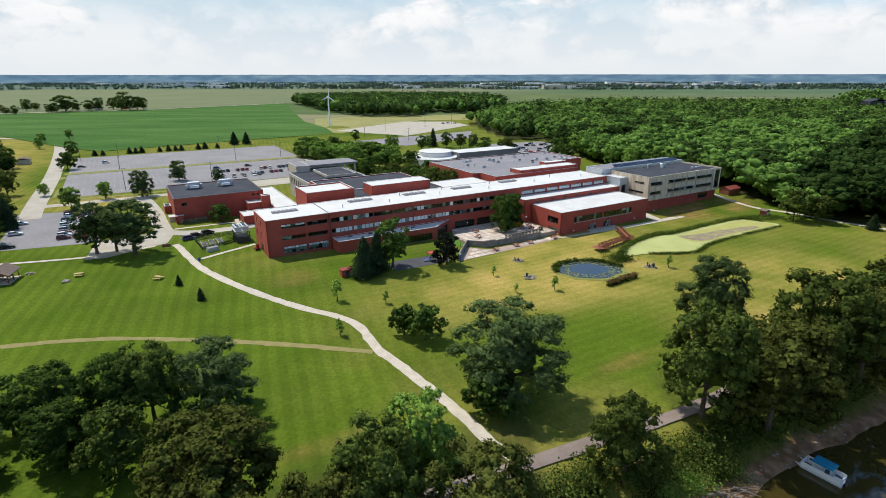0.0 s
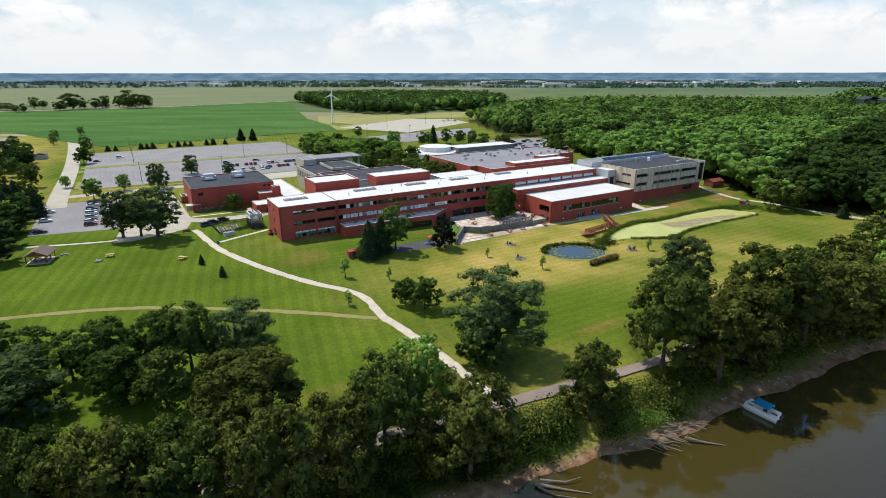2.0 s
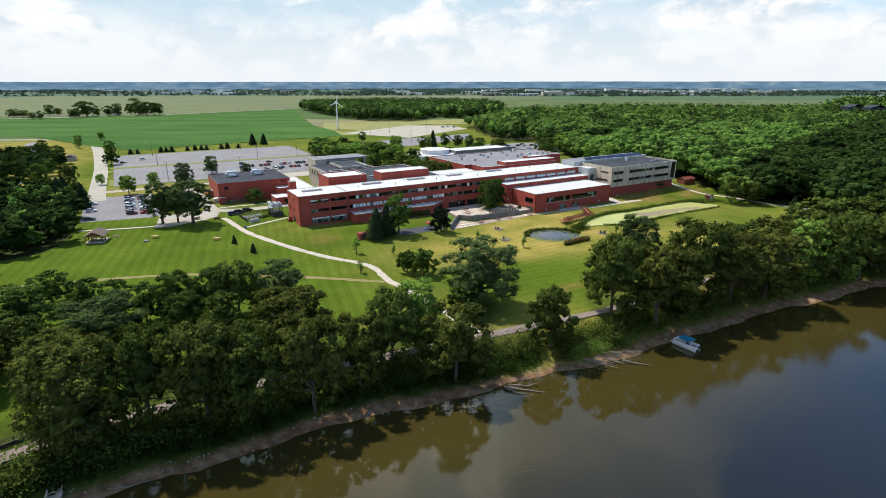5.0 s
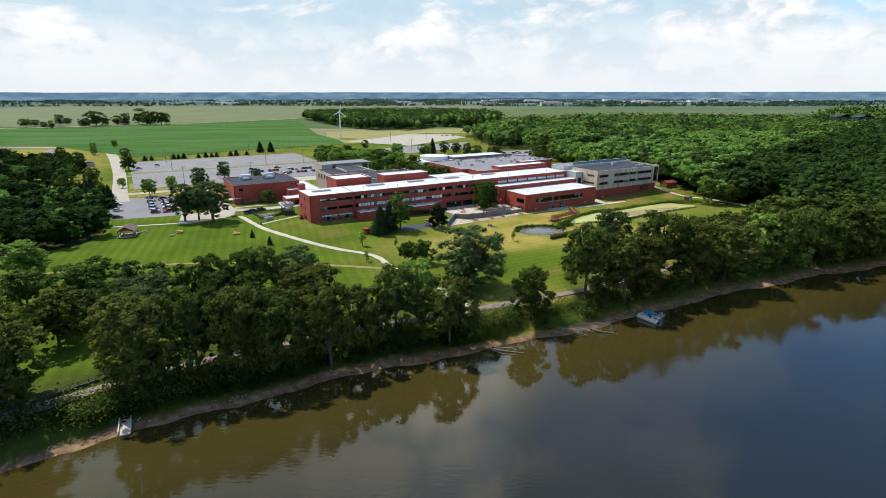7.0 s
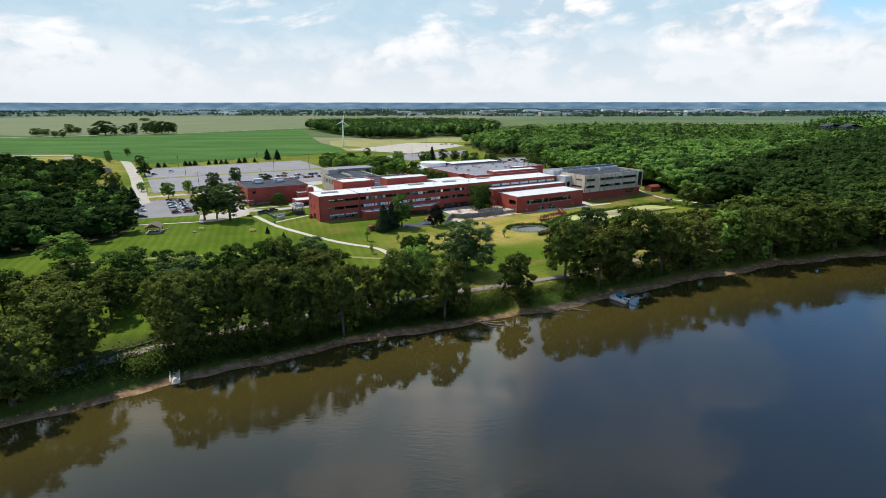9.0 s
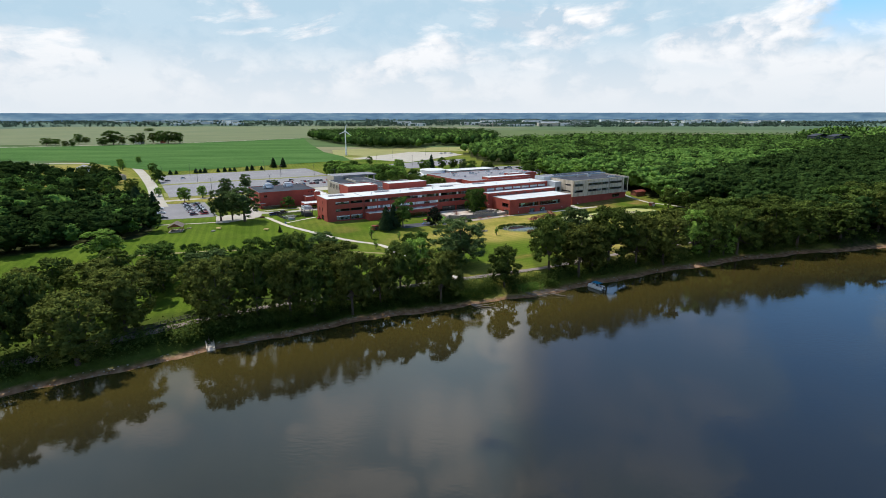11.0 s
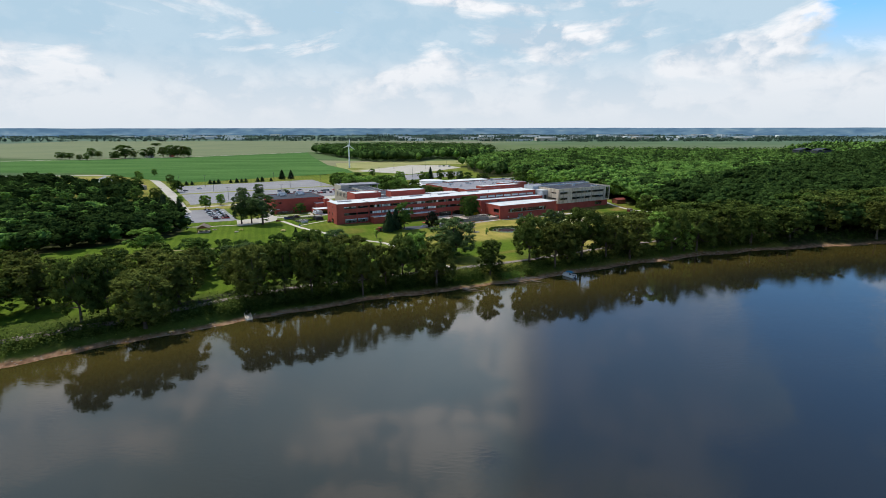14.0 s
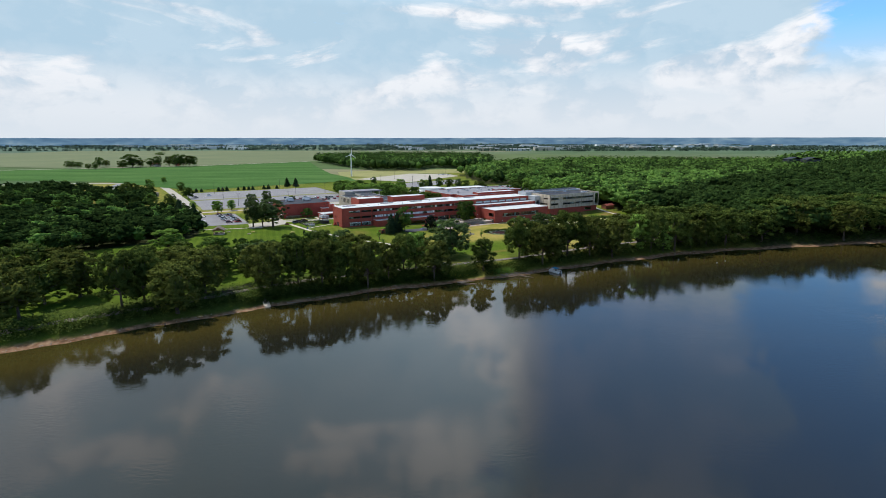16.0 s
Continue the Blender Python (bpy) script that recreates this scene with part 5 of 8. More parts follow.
# a dead tree at the lawn's lower edge
dead = bmesh.new()
rd = random.Random(4)
limb(dead, [(0, 0, -0.3), (0.2, 0.1, 3.0), (0.1, 0.5, 7.5)], [0.26, 0.18, 0.03], 7)
for k in range(16):
    z0, a, ln = rd.uniform(1.5, 6.2), rd.uniform(0, 6.28), rd.uniform(1.5, 3.6)
    p0 = Vector((0.2, 0.2, z0))
    p1 = p0 + Vector((math.cos(a) * ln * 0.45, math.sin(a) * ln * 0.45, ln * 0.5))
    limb(dead, [p0, p1, p1 + Vector((math.cos(a + 0.4) * ln * 0.3, math.sin(a + 0.4) * ln * 0.3, ln * 0.5))], [0.08, 0.05, 0.012], 4)
dm = bpy.data.meshes.new("dead_tree")
dead.to_mesh(dm)
dead.free()
dm.materials.append(WOOD_GREY)
dob = tagged(new("dead_tree", dm), "bare grey dead tree at the lawn's edge", "tree")
dob.location = (-101, 61.5, gz(-101, 61.5) - 0.1)
for x, y, h, kind in [(-272, 330, 13, "maple"), (-286, 318, 14, "oak_a"), (-262, 316, 12, "maple"), (-292, 342, 13, "oak_a"), (-210, 250, 12, "oak_b"), (-221, 242, 13, "maple"), (-184, 212, 11, "oak_a"), (-300, 360, 9, "maple"), (-330, 395, 10, "maple"), (-318, 420, 9, "bright")]:
    tree(kind, x, y, h, group="trees west of the road")
for x, y, h in [(-169, 183, 13), (-177, 199, 14), (-164, 192, 12), (-173, 190, 15)]:
    tree("spruce", x, y, h, wide=1.1, group="spruces west of the road")
# single trees on the lawn and by the buildings
tree("ash", 12, 85, 18, wide=1.32, label="large grey-green tree standing alone on the lawn", group="")
tree("small_dark", 8, 79.5, 7.5, wide=1.25, label="low green tree beside the big lawn tree")
tree("small_dark", -4, 107, 8.2, wide=1.05, label="low spreading green tree beside the path")
tree("small_dark", -9, 109.5, 7.0, label="low thin-leaved tree beside the path")
LT("tall_ash", -46.6, 35.5, 16.7, wide=1.1, label="big grey-green tree shading the forecourt")
LT("tall_ash", -35.9, 28.5, 18, wide=1.45, label="big grey-green tree shading the forecourt")
LT("tall_ash", -41, 34.5, 15.6, wide=1.0, label="grey-green tree between its two larger neighbours")
LT("spruce", 21, -26.5, 12.5, wide=1.25), LT("spruce", 26, -24.5, 12.5, wide=1.15)
LT("maple", 31.5, -24, 15, wide=0.92, label="full green maple beside the spruces")
LT("purple", 47.5, -29.5, 9.6)
LT("full_maple", 82, -12, 14.5, wide=0.84, label="green shade tree in the paved courtyard")
LT("full_maple", 88.8, -9, 14, wide=0.84, label="green shade tree in the paved courtyard")
for x, y, h in [(-28.1, 128.9, 5.8), (-23.7, 109.2, 4.1), (-15, 127, 3.6), (20, 134, 2.8), (31, 136, 4.2), (70, 154, 4.0), (15, 147, 3.2)]:
    tree("sapling", x, y, h, group="saplings on the lawn")
tree("small_spruce", -73.2, 136, 3.3), tree("small_spruce", -63.5, 127.5, 3.5)
LT("small_dark", -5, 57.5, 6.8, wide=1.2, label="rounded tree at the theatre's brick wall")
for s, r, h, kind in [(-57, 111, 9.6, "small"), (-44.6, 128, 7.9, "small"), (-29.3, 124.8, 12.5, "ash"), (-65.1, 235.5, 10.5, "small_dark"), (-70, 150, 6, "small"), (-10, 161, 11, "ash"), (8, 146, 7, "ash"), (-66, 300, 11, "maple"), (-74, 430, 8, "small"), (-92, 405, 8, "small")]:
    LT(kind, s, r, h, group="campus trees round the car park")
for s in (-52, -47, -30, -26, -22, -10, -4, 1, 5, 17, 22, 31):
    LT("small_spruce", s, 296 + RT.uniform(-1, 1), RT.uniform(4, 5.5), wide=1.5, group="conifers along the field", label="small dark conifer at the field's edge")
LT("spruce", 47, 312, 11, wide=1.3), LT("spruce", 56.5, 310, 10.5, wide=1.3)
for k in range(64):
    s, r = RT.uniform(76, 122), RT.uniform(126, 245)
    LT(RT.choice(("small", "small", "small", "small_dark")), s + (r - 180) * -0.12, r, RT.uniform(8, 11), wide=1.15, group="avenue trees by the walk")
for s, r, h, kind in [(80, 44, 13, "oak_a"), (87, 42, 14, "oak_b"), (94, 45, 13.5, "oak_c"), (82, 52, 13, "maple"), (90, 54, 14, "oak_a"), (97, 52, 12.5, "oak_d"), (72, 66, 12, "oak_a"), (80, 64, 13, "oak_b"), (88, 66, 12, "maple"), (76, 78, 12, "maple"), (92, 76, 12, "oak_a"), (84, 84, 12, "oak_b"), (96, 86, 9, "small_dark"), (100, 98, 9, "maple"), (70, 116, 9, "bright"), (80, 108, 10, "maple"), (110, 112, 9, "oak_a"), (118, 108, 8, "small_dark"),
                      (143, 282, 10, "maple"), (148, 222, 11, "bright"), (154, 226, 10, "bright"), (166, 203, 11, "maple"), (175, 208, 10, "bright"), (184, 216, 15, "spruce"), (216, 96, 12, "maple"), (222, 112, 14, "maple"), (243, 116, 15, "bright"), (236, 122, 13, "maple"), (205, 150, 11, "oak_b"), (196, 160, 12, "maple"), (212, 152, 11, "oak_a"), (230, 70, 14, "bright"), (238, 60, 15, "maple"), (226, 52, 14, "bright"), (240, 45, 15, "maple"), (228, 36, 14, "maple"), (236, 26, 15, "bright"), (225, 22, 13, "maple"), (231, 12, 14, "maple"), (190, 204, 12, "maple"), (198, 196, 11, "oak_a"), (206, 190, 11, "ash")]:
    LT(kind, s, r, h, group="campus trees behind the buildings")
for s, r, h in [(197, -57, 13), (203, -64, 11)]:
    LT("oak_a", s, r, h, label="dark rounded tree beside the gravel path")
LT("small_spruce", 209, -80, 6.5, wide=1.3, label="dark rounded evergreen beside the gravel path")


def wood_crown(seed, per, size, fine):
    """One woodland crown, 1 high and standing at the origin: corner points and soft normals of its leaf clumps."""
    rng = np.random.default_rng(seed)
    rad = rng.uniform(0.36, 0.45)
    lobes = []
    for k in range(16):
        a, t = 2.4 * k + rng.normal(0, 0.3), rng.uniform(0.1, 0.95)
        f = math.sqrt(1 - t * t * 0.9) * rng.uniform(0.62, 0.95)
        lobes.append((np.array([f * rad * math.cos(a), f * rad * math.sin(a), 0.36 + 0.50 * t]), rad * rng.uniform(0.24, 0.40)))
    lobes.append((np.array([rng.normal(0, rad * 0.1), rng.normal(0, rad * 0.1), 1 - rad * 0.5]), rad * 0.5))
    lobes.append((np.array([0, 0, 0.32]), rad * 0.8))
    p, d = crown_points(rng, lobes, per // 5, 0.08, 0.85)
    p, d = tuft(p, d, 5, 0.026, rng)
    e = p - np.array([0, 0, 0.5])
    e /= np.linalg.norm(e, axis=1)[:, None] + 1e-6
    q, soft = leaves(p, 0.75 * d + 0.4 * e, size, rng, 0.35, 0.38)
    bodies = [heart(rng, lobes, np.array([0, 0, 0.5]), 0.70, *fine)]
    if fine[0] == 10:
        bodies += [heart(rng, [l], l[0], 0.70, 5, 3) for l in lobes[:-1]]
    return np.concatenate([q] + [b[0] for b in bodies]), np.concatenate([soft] + [b[1] for b in bodies])


def woods(name, spots, mat, seed, per, size, label, low=9, high=15):
    """A stretch of woodland: crowns of leaf clumps joined into one mesh."""
    rng = np.random.default_rng(seed)
    fine = (10, 6) if size < 0.6 else (7, 4) if size < 2 else (5, 2)
    shapes = [wood_crown(seed * 10 + k, per, size / (0.5 * (low + high)), fine) for k in range(9)]
    allq, softs, tones = [], [], []
    bases = ground_z([p[0] for p in spots], [p[1] for p in spots])
    for (x, y), base in zip(spots, bases):
        q, n = shapes[rng.integers(9)]
        h, w, a = rng.uniform(low, high), rng.uniform(1.0, 1.45), rng.uniform(0, 6.28)
        turn = np.array([[math.cos(a), math.sin(a), 0], [-math.sin(a), math.cos(a), 0], [0, 0, 1]])
        allq.append((q @ turn) * np.array([h * w, h * w, h]) + np.array([x, y, base]))
        softs.append(n @ turn)
        tones.append(np.full(len(q) // 4, rng.uniform(-0.6, 0.6)))
    me = quad_mesh(name, (np.concatenate(allq), np.concatenate(softs)), mat, np.concatenate(tones))
    tagged(new(name, me), label, "woodland", kind="stuff")


def split(spots, share, seed):
    rng = random.Random(seed)
    a = [p for p in spots if noise.noise((p[0] * 0.012, p[1] * 0.012, seed)) + rng.uniform(-0.5, 0.5) > share]
    b = [p for p in spots if p not in set(a)]
    return a, b


near_woods = scatter(WOOD_AREAS[0], 9.0, 3.4, 1, False)
far_woods = scatter(WOOD_AREAS[1], 13, 4.5, 2, False)
tree_line = scatter(WOOD_AREAS[2], 12, 4, 3, False)
deep_woods = scatter(WOOD_AREAS[3], 26, 10, 4, False)
for spots, per, size, lo, hi in ((near_woods, 300, 0.46, 13, 20), (far_woods, 55, 0.95, 13, 20), (tree_line, 70, 0.95, 18, 26), (deep_woods, 14, 2.4, 13, 19)):
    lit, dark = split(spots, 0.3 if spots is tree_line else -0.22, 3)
    # downstream woods all take the dark tone, imitating a cloud's shadow
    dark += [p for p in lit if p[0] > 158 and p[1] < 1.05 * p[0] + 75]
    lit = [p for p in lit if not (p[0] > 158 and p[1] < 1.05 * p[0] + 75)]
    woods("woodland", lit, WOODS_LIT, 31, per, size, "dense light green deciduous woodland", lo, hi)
    woods("woodland", dark, WOODS_SHADED, 32, per, size, "dense deciduous woodland, its deep green holding painted cloud shade", lo, hi)
left_woods = scatter(WOOD_AREAS[4], 7.6, 2.6, 6, False)
left_woods += scatter([(-225, 258), (-262, 320), (-420, 420), (-520, 300), (-420, 240), (-270, 250)], 10, 4, 7, False)
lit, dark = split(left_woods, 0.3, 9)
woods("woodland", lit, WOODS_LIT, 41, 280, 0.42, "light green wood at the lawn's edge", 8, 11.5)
woods("woodland", dark, WOODS_SHADED, 42, 280, 0.42, "dense dark green wood at the lawn's edge", 8, 12.5)
for k, (x, y, h, w) in enumerate([(-701, 837, 13.8, 8.1), (-696, 852, 11.4, 8.2), (-640, 798, 10.7, 5.2), (-627, 798, 13.2, 5.2), (-673, 881, 19.0, 7.5), (-669, 897, 12.9, 5.8), (-602, 838, 13.8, 9.0), (-600, 867, 24.9, 15.7), (-584, 867, 14.3, 6.5), (-573, 882, 17.3, 8.5), (-566, 897, 20.3, 7.7), (-552, 914, 19.7, 8.8), (-529, 898, 23.9, 9.6), (-515, 898, 23.0, 9.6), (-503, 898, 22.1, 8.6), (-502, 914, 19.7, 6.8), (-950, 1627, 9.8, 15.3)]):
    kind = ("maple", "maple", "oak_a")[k % 3]
    tree(kind, x, y, h, wide=1.1 * w / (SPREAD[kind] * h), group="trees round the farmstead")
# hedgerows and copses out to the horizon, haze mixed into their leaf colour
DISTANT = foliage("haze-tinted copse leaves", (0.075, 0.12, 0.085), (0.14, 0.20, 0.15))
far_clumps = []
RF = random.Random(15)
for k in range(110):
    d = 2100 + 2400 * RF.random()
    a = RF.uniform(-0.75, 0.75)
    cx, cy, ln, th = d * math.tan(a), d, RF.uniform(150, 900), RF.uniform(-0.12, 0.12)
    for j in range(int(ln / 10)):
        t = RF.uniform(-0.5, 0.5) * ln
        far_clumps.append((cx + t * math.cos(th), cy + t * math.sin(th) + RF.uniform(-12, 12)))
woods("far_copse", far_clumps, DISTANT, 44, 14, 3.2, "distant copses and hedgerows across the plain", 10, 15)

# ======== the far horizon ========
# self-glowing strip with the blue of aerial haze painted into its colours
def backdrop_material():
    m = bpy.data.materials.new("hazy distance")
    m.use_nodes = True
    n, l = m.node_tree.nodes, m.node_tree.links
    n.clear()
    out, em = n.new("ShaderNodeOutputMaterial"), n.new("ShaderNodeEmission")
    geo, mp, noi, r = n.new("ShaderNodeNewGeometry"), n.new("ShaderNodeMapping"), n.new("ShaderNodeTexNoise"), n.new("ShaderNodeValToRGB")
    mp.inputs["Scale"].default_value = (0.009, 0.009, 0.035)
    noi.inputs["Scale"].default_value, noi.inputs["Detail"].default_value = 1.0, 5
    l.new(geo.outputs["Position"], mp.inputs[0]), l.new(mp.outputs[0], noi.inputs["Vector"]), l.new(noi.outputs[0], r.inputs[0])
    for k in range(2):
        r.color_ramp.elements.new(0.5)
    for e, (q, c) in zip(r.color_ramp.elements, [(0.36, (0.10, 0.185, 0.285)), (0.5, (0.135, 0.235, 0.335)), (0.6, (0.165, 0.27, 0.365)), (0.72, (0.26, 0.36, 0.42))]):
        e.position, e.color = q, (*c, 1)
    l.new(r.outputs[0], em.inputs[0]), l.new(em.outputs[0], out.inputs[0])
    return m


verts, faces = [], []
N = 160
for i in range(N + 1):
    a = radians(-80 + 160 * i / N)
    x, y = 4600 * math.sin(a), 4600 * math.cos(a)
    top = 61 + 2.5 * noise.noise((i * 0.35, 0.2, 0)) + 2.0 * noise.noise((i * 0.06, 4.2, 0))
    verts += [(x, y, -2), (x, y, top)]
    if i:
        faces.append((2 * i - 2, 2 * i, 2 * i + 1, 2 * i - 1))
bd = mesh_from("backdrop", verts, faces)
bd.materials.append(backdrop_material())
tagged(new("backdrop", bd), "glowing backdrop strip painted as a hazy blue wooded ridge", "horizon", kind="structure")

# ======== ponds ========
def blob(name, centre, rx, ry, turn, mat, lift, label, category, seed=0, n=56, kind="structure", rough=0.12):
    """A sheet with a free outline, draped on the ground."""
    bm = bmesh.new()
    c, k = Vector(centre), []
    for ring in (0.45, 1.0):
        row = []
        for i in range(n):
            a = 2 * math.pi * i / n
            f = ring * (1 + rough * (noise.noise((math.cos(a) * 1.6 + seed, math.sin(a) * 1.6, seed)) + 0.4 * noise.noise((math.cos(a) * 5 + seed, math.sin(a) * 5, seed))))
            q = Vector((rx * f * math.cos(a), ry * f * math.sin(a)))
            q.rotate(Matrix.Rotation(radians(turn), 2))
            row.append(bm.verts.new((c.x + q.x, c.y + q.y, lift)))
        k.append(row)
    mid = bm.verts.new((c.x, c.y, lift))
    for i in range(n):
        j = (i + 1) % n
        bm.faces.new((mid, k[0][i], k[0][j])), bm.faces.new((k[0][i], k[1][i], k[1][j], k[0][j]))
    me = bpy.data.meshes.new(name)
    bm.to_mesh(me)
    bm.free()
    me.materials.append(mat)
    return tagged(new(name, me), label, category, kind=kind)


def ring_points(centre, rx, ry, turn, count, seed, lo=0.95, hi=1.12, rough=0.12, bseed=0, arc=(0, 6.283)):
    rng = random.Random(seed)
    out = []
    for _ in range(count):
        a = rng.uniform(*arc)
        f = rng.uniform(lo, hi) * (1 + rough * noise.noise((math.cos(a) * 1.6 + bseed, math.sin(a) * 1.6, bseed)))
        q = Vector((rx * f * math.cos(a), ry * f * math.sin(a)))
        q.rotate(Matrix.Rotation(radians(turn), 2))
        out.append((centre[0] + q.x, centre[1] + q.y))
    return out


def tufts(name, spots, mat, height, label, category, seed=3, per=16, size=0.15, spread=0.42):
    """Low growth: small clumps of leaves at many spots, in one mesh."""
    rng = np.random.default_rng(seed)
    q = []
    for x, y in spots:
        h = height * rng.uniform(0.5, 1.25)
        base = max(gz(x, y), WATER_Z)
        c = np.stack([rng.normal(x, spread, per), rng.normal(y, spread, per), base + h * rng.uniform(0.1, 1, per) ** 0.8], 1)
        d = np.stack([rng.normal(0, 0.6, per), rng.normal(0, 0.6, per), np.full(per, 0.9)], 1)
        q.append(leaves(c, d / np.linalg.norm(d, axis=1)[:, None], size, rng, 0.5))
    me = quad_mesh(name, (np.concatenate([a for a, _ in q]), np.concatenate([b for _, b in q])), mat)
    return tagged(new(name, me), label, category, kind="stuff")


POND = mk("pond water", (0.012, 0.02, 0.028), (0.025, 0.035, 0.04), 0.3, 0.05, 0.03, spec=0.5)
DUCKWEED = mk("duckweed", (0.29, 0.315, 0.10), (0.38, 0.40, 0.15), 0.15, 0.8, 0.05, 12)
ALGAE = mk("dead algae mat", (0.20, 0.155, 0.115), (0.28, 0.26, 0.10), 0.35, 0.9, 0.1, 6, cut=(0.47, 0.58))
YELLOWWEED = mk("yellow floating weed", (0.27, 0.27, 0.075), (0.36, 0.35, 0.11), 0.3, 0.9, 0.1, 6)
LILY = mk("lily pads", (0.06, 0.085, 0.03), (0.14, 0.15, 0.06), 0.8, 0.6, 0.1, 6)
MARGIN = mk("pond margin grass", (0.13, 0.15, 0.03), (0.21, 0.20, 0.05), 0.5, 0.95, 0.2)
blob("pond_margin", (44.6, 152.3), 11.6, 9.0, 8, MARGIN, -2.13, "bright green grassy rim of the pond", "pond rim", 2)
blob("pond", (44.6, 152.3), 10.0, 7.5, 8, POND, -2.08, "small dark blue pond with lily pads at its rim", "pond", 2)
def pond_sheet(name, pts, mat, lift, label, category):
    """A level sheet with a softly rounded, slightly ragged outline."""
    line = catmull([*pts, pts[0]], 9)[:-1]
    bm = bmesh.new()
    bm.faces.new([bm.verts.new((q.x + 0.5 * noise.noise((q.x * 0.6, q.y * 0.6, 1)), q.y + 0.5 * noise.noise((q.x * 0.6, q.y * 0.6, 7)), lift)) for q in line])
    bmesh.ops.recalc_face_normals(bm, faces=bm.faces[:])
    if bm.faces[0:][0].normal.z < 0:
        bm.faces[0:][0].normal_flip()
    bmesh.ops.triangulate(bm, faces=bm.faces[:])
    me = bpy.data.meshes.new(name)
    bm.to_mesh(me)
    bm.free()
    me.materials.append(mat)
    return tagged(new(name, me), label, category, kind="structure")


RL = random.Random(4)
POND_LINE = [(58.6, 163.7), (66, 175.8), (77.2, 185.9), (88.7, 191), (103.8, 200.4), (122.6, 210.7), (129.9, 207.2), (132.8, 201.2), (108.1, 187.4), (94.4, 178.4), (84.1, 168.9), (69.1, 167.2)]
pond_sheet("algae_pond", POND_LINE, DUCKWEED, -2.02, "long pond covered with pale green duckweed", "pond")
pond_sheet("algae_mat", [(86.5, 187.5), (104, 198.3), (121.5, 208.2), (128.6, 205.6), (130.5, 201.4), (108, 189), (95, 180.6), (88.5, 181)], YELLOWWEED, -2.0, "yellowish dried weed over the pond's far end", "algae")
pond_sheet("algae_mat", [(86.9, 186.8), (94, 189.4), (106.3, 194.6), (121, 200.6), (122.2, 197.6), (106.4, 189), (95, 181.6), (89.8, 182.2)], ALGAE, -1.98, "brownish algae mat in the middle of the pond", "algae")
pads = bmesh.new()
for x, y in ring_points((44.6, 152.3), 10, 7.5, 8, 520, 6, 0.62, 0.99, 0.12, 2):
    bmesh.ops.create_circle(pads, cap_ends=True, segments=7, radius=RL.uniform(0.12, 0.34), matrix=pose(x, y, -2.06 + RL.uniform(0, 0.02), RL.uniform(-6, 6), RL.uniform(-6, 6), 0))
me = bpy.data.meshes.new("lily_pads")
pads.to_mesh(me)
me.materials.append(LILY)
tagged(new("lily_pads", me), "round green lily pads along the pond's edge", "lily pads", kind="stuff")
tufts("pond_reeds", ring_points((44.6, 152.3), 10.2, 7.7, 8, 420, 1, 0.98, 1.08, 0.12, 2, (0.0, 3.3)), WEED, 1.0, "green reeds round the pond", "reeds")
upper, lower = catmull(POND_LINE[:7], 30), catmull(POND_LINE[7:], 30)
tufts("pond_reeds", [(q.x + RL.gauss(-0.5, 0.55), q.y + RL.gauss(0.9, 0.55)) for q in RL.choices(upper, k=1100)], WEED, 1.3, "green reeds along the duckweed pond", "reeds")
tufts("pond_reeds", [(q.x + RL.gauss(0.3, 0.35), q.y + RL.gauss(-0.5, 0.35)) for q in RL.choices(lower, k=420)], WEED, 0.7, "low green reeds along the duckweed pond", "reeds")
tufts("pond_reeds", [(RL.gauss(57.2, 2.0), RL.gauss(161.5, 1.6)) for _ in range(260)], WEED, 1.4, "thick green growth between the ponds", "reeds")
tufts("pond_reeds", [(RL.gauss(134, 5), RL.gauss(213, 2.2)) for _ in range(300)], WEED, 1.0, "green growth at the pond's far end", "reeds")

# ======== boardwalk ========
deck = thing("boardwalk", Matrix(), "red-brown timber boardwalk with railings over the pond edge", "boardwalk")
DZ = -1.0
A1, A2, A3 = W(123.5, -30.5), W(116.3, -41.2), W(100.0, -43.6)


def walkway(parent, a, b, width):
    d = (b - a).xy
    ln, ang = d.length, math.degrees(math.atan2(d.y, d.x))
    m = pose(a.x, a.y, DZ, 0, 0, ang)
    n = int(ln / 0.3)
    bm = bmesh.new()
    for i in range(n):
        add_box(bm, i * ln / n + 0.01, (i + 1) * ln / n - 0.01, -width / 2, width / 2, -0.05, 0.0)
    o = part("planks", bm, WOOD_RED, parent)
    o.matrix_local = m
    for side in (-1, 1):
        y = side * (width / 2 - 0.05)
        bm = bmesh.new()
        add_box(bm, 0, ln, y - 0.05, y + 0.05, 0.98, 1.06)
        add_box(bm, 0, ln, y - 0.03, y + 0.03, 0.12, 0.22)
        for i in range(int(ln / 0.16)):
            add_box(bm, i * 0.16, i * 0.16 + 0.045, y - 0.02, y + 0.02, 0.2, 1.0)
        o = part("railing", bm, WOOD_RED, parent)
        o.matrix_local = m
        for i in range(int(ln / 2) + 1):
            p = part("post", box(i * 2 - 0.06, i * 2 + 0.06, y - 0.065, y + 0.065, -1.6, 1.12), WOOD_RED, parent)
            p.matrix_local = m


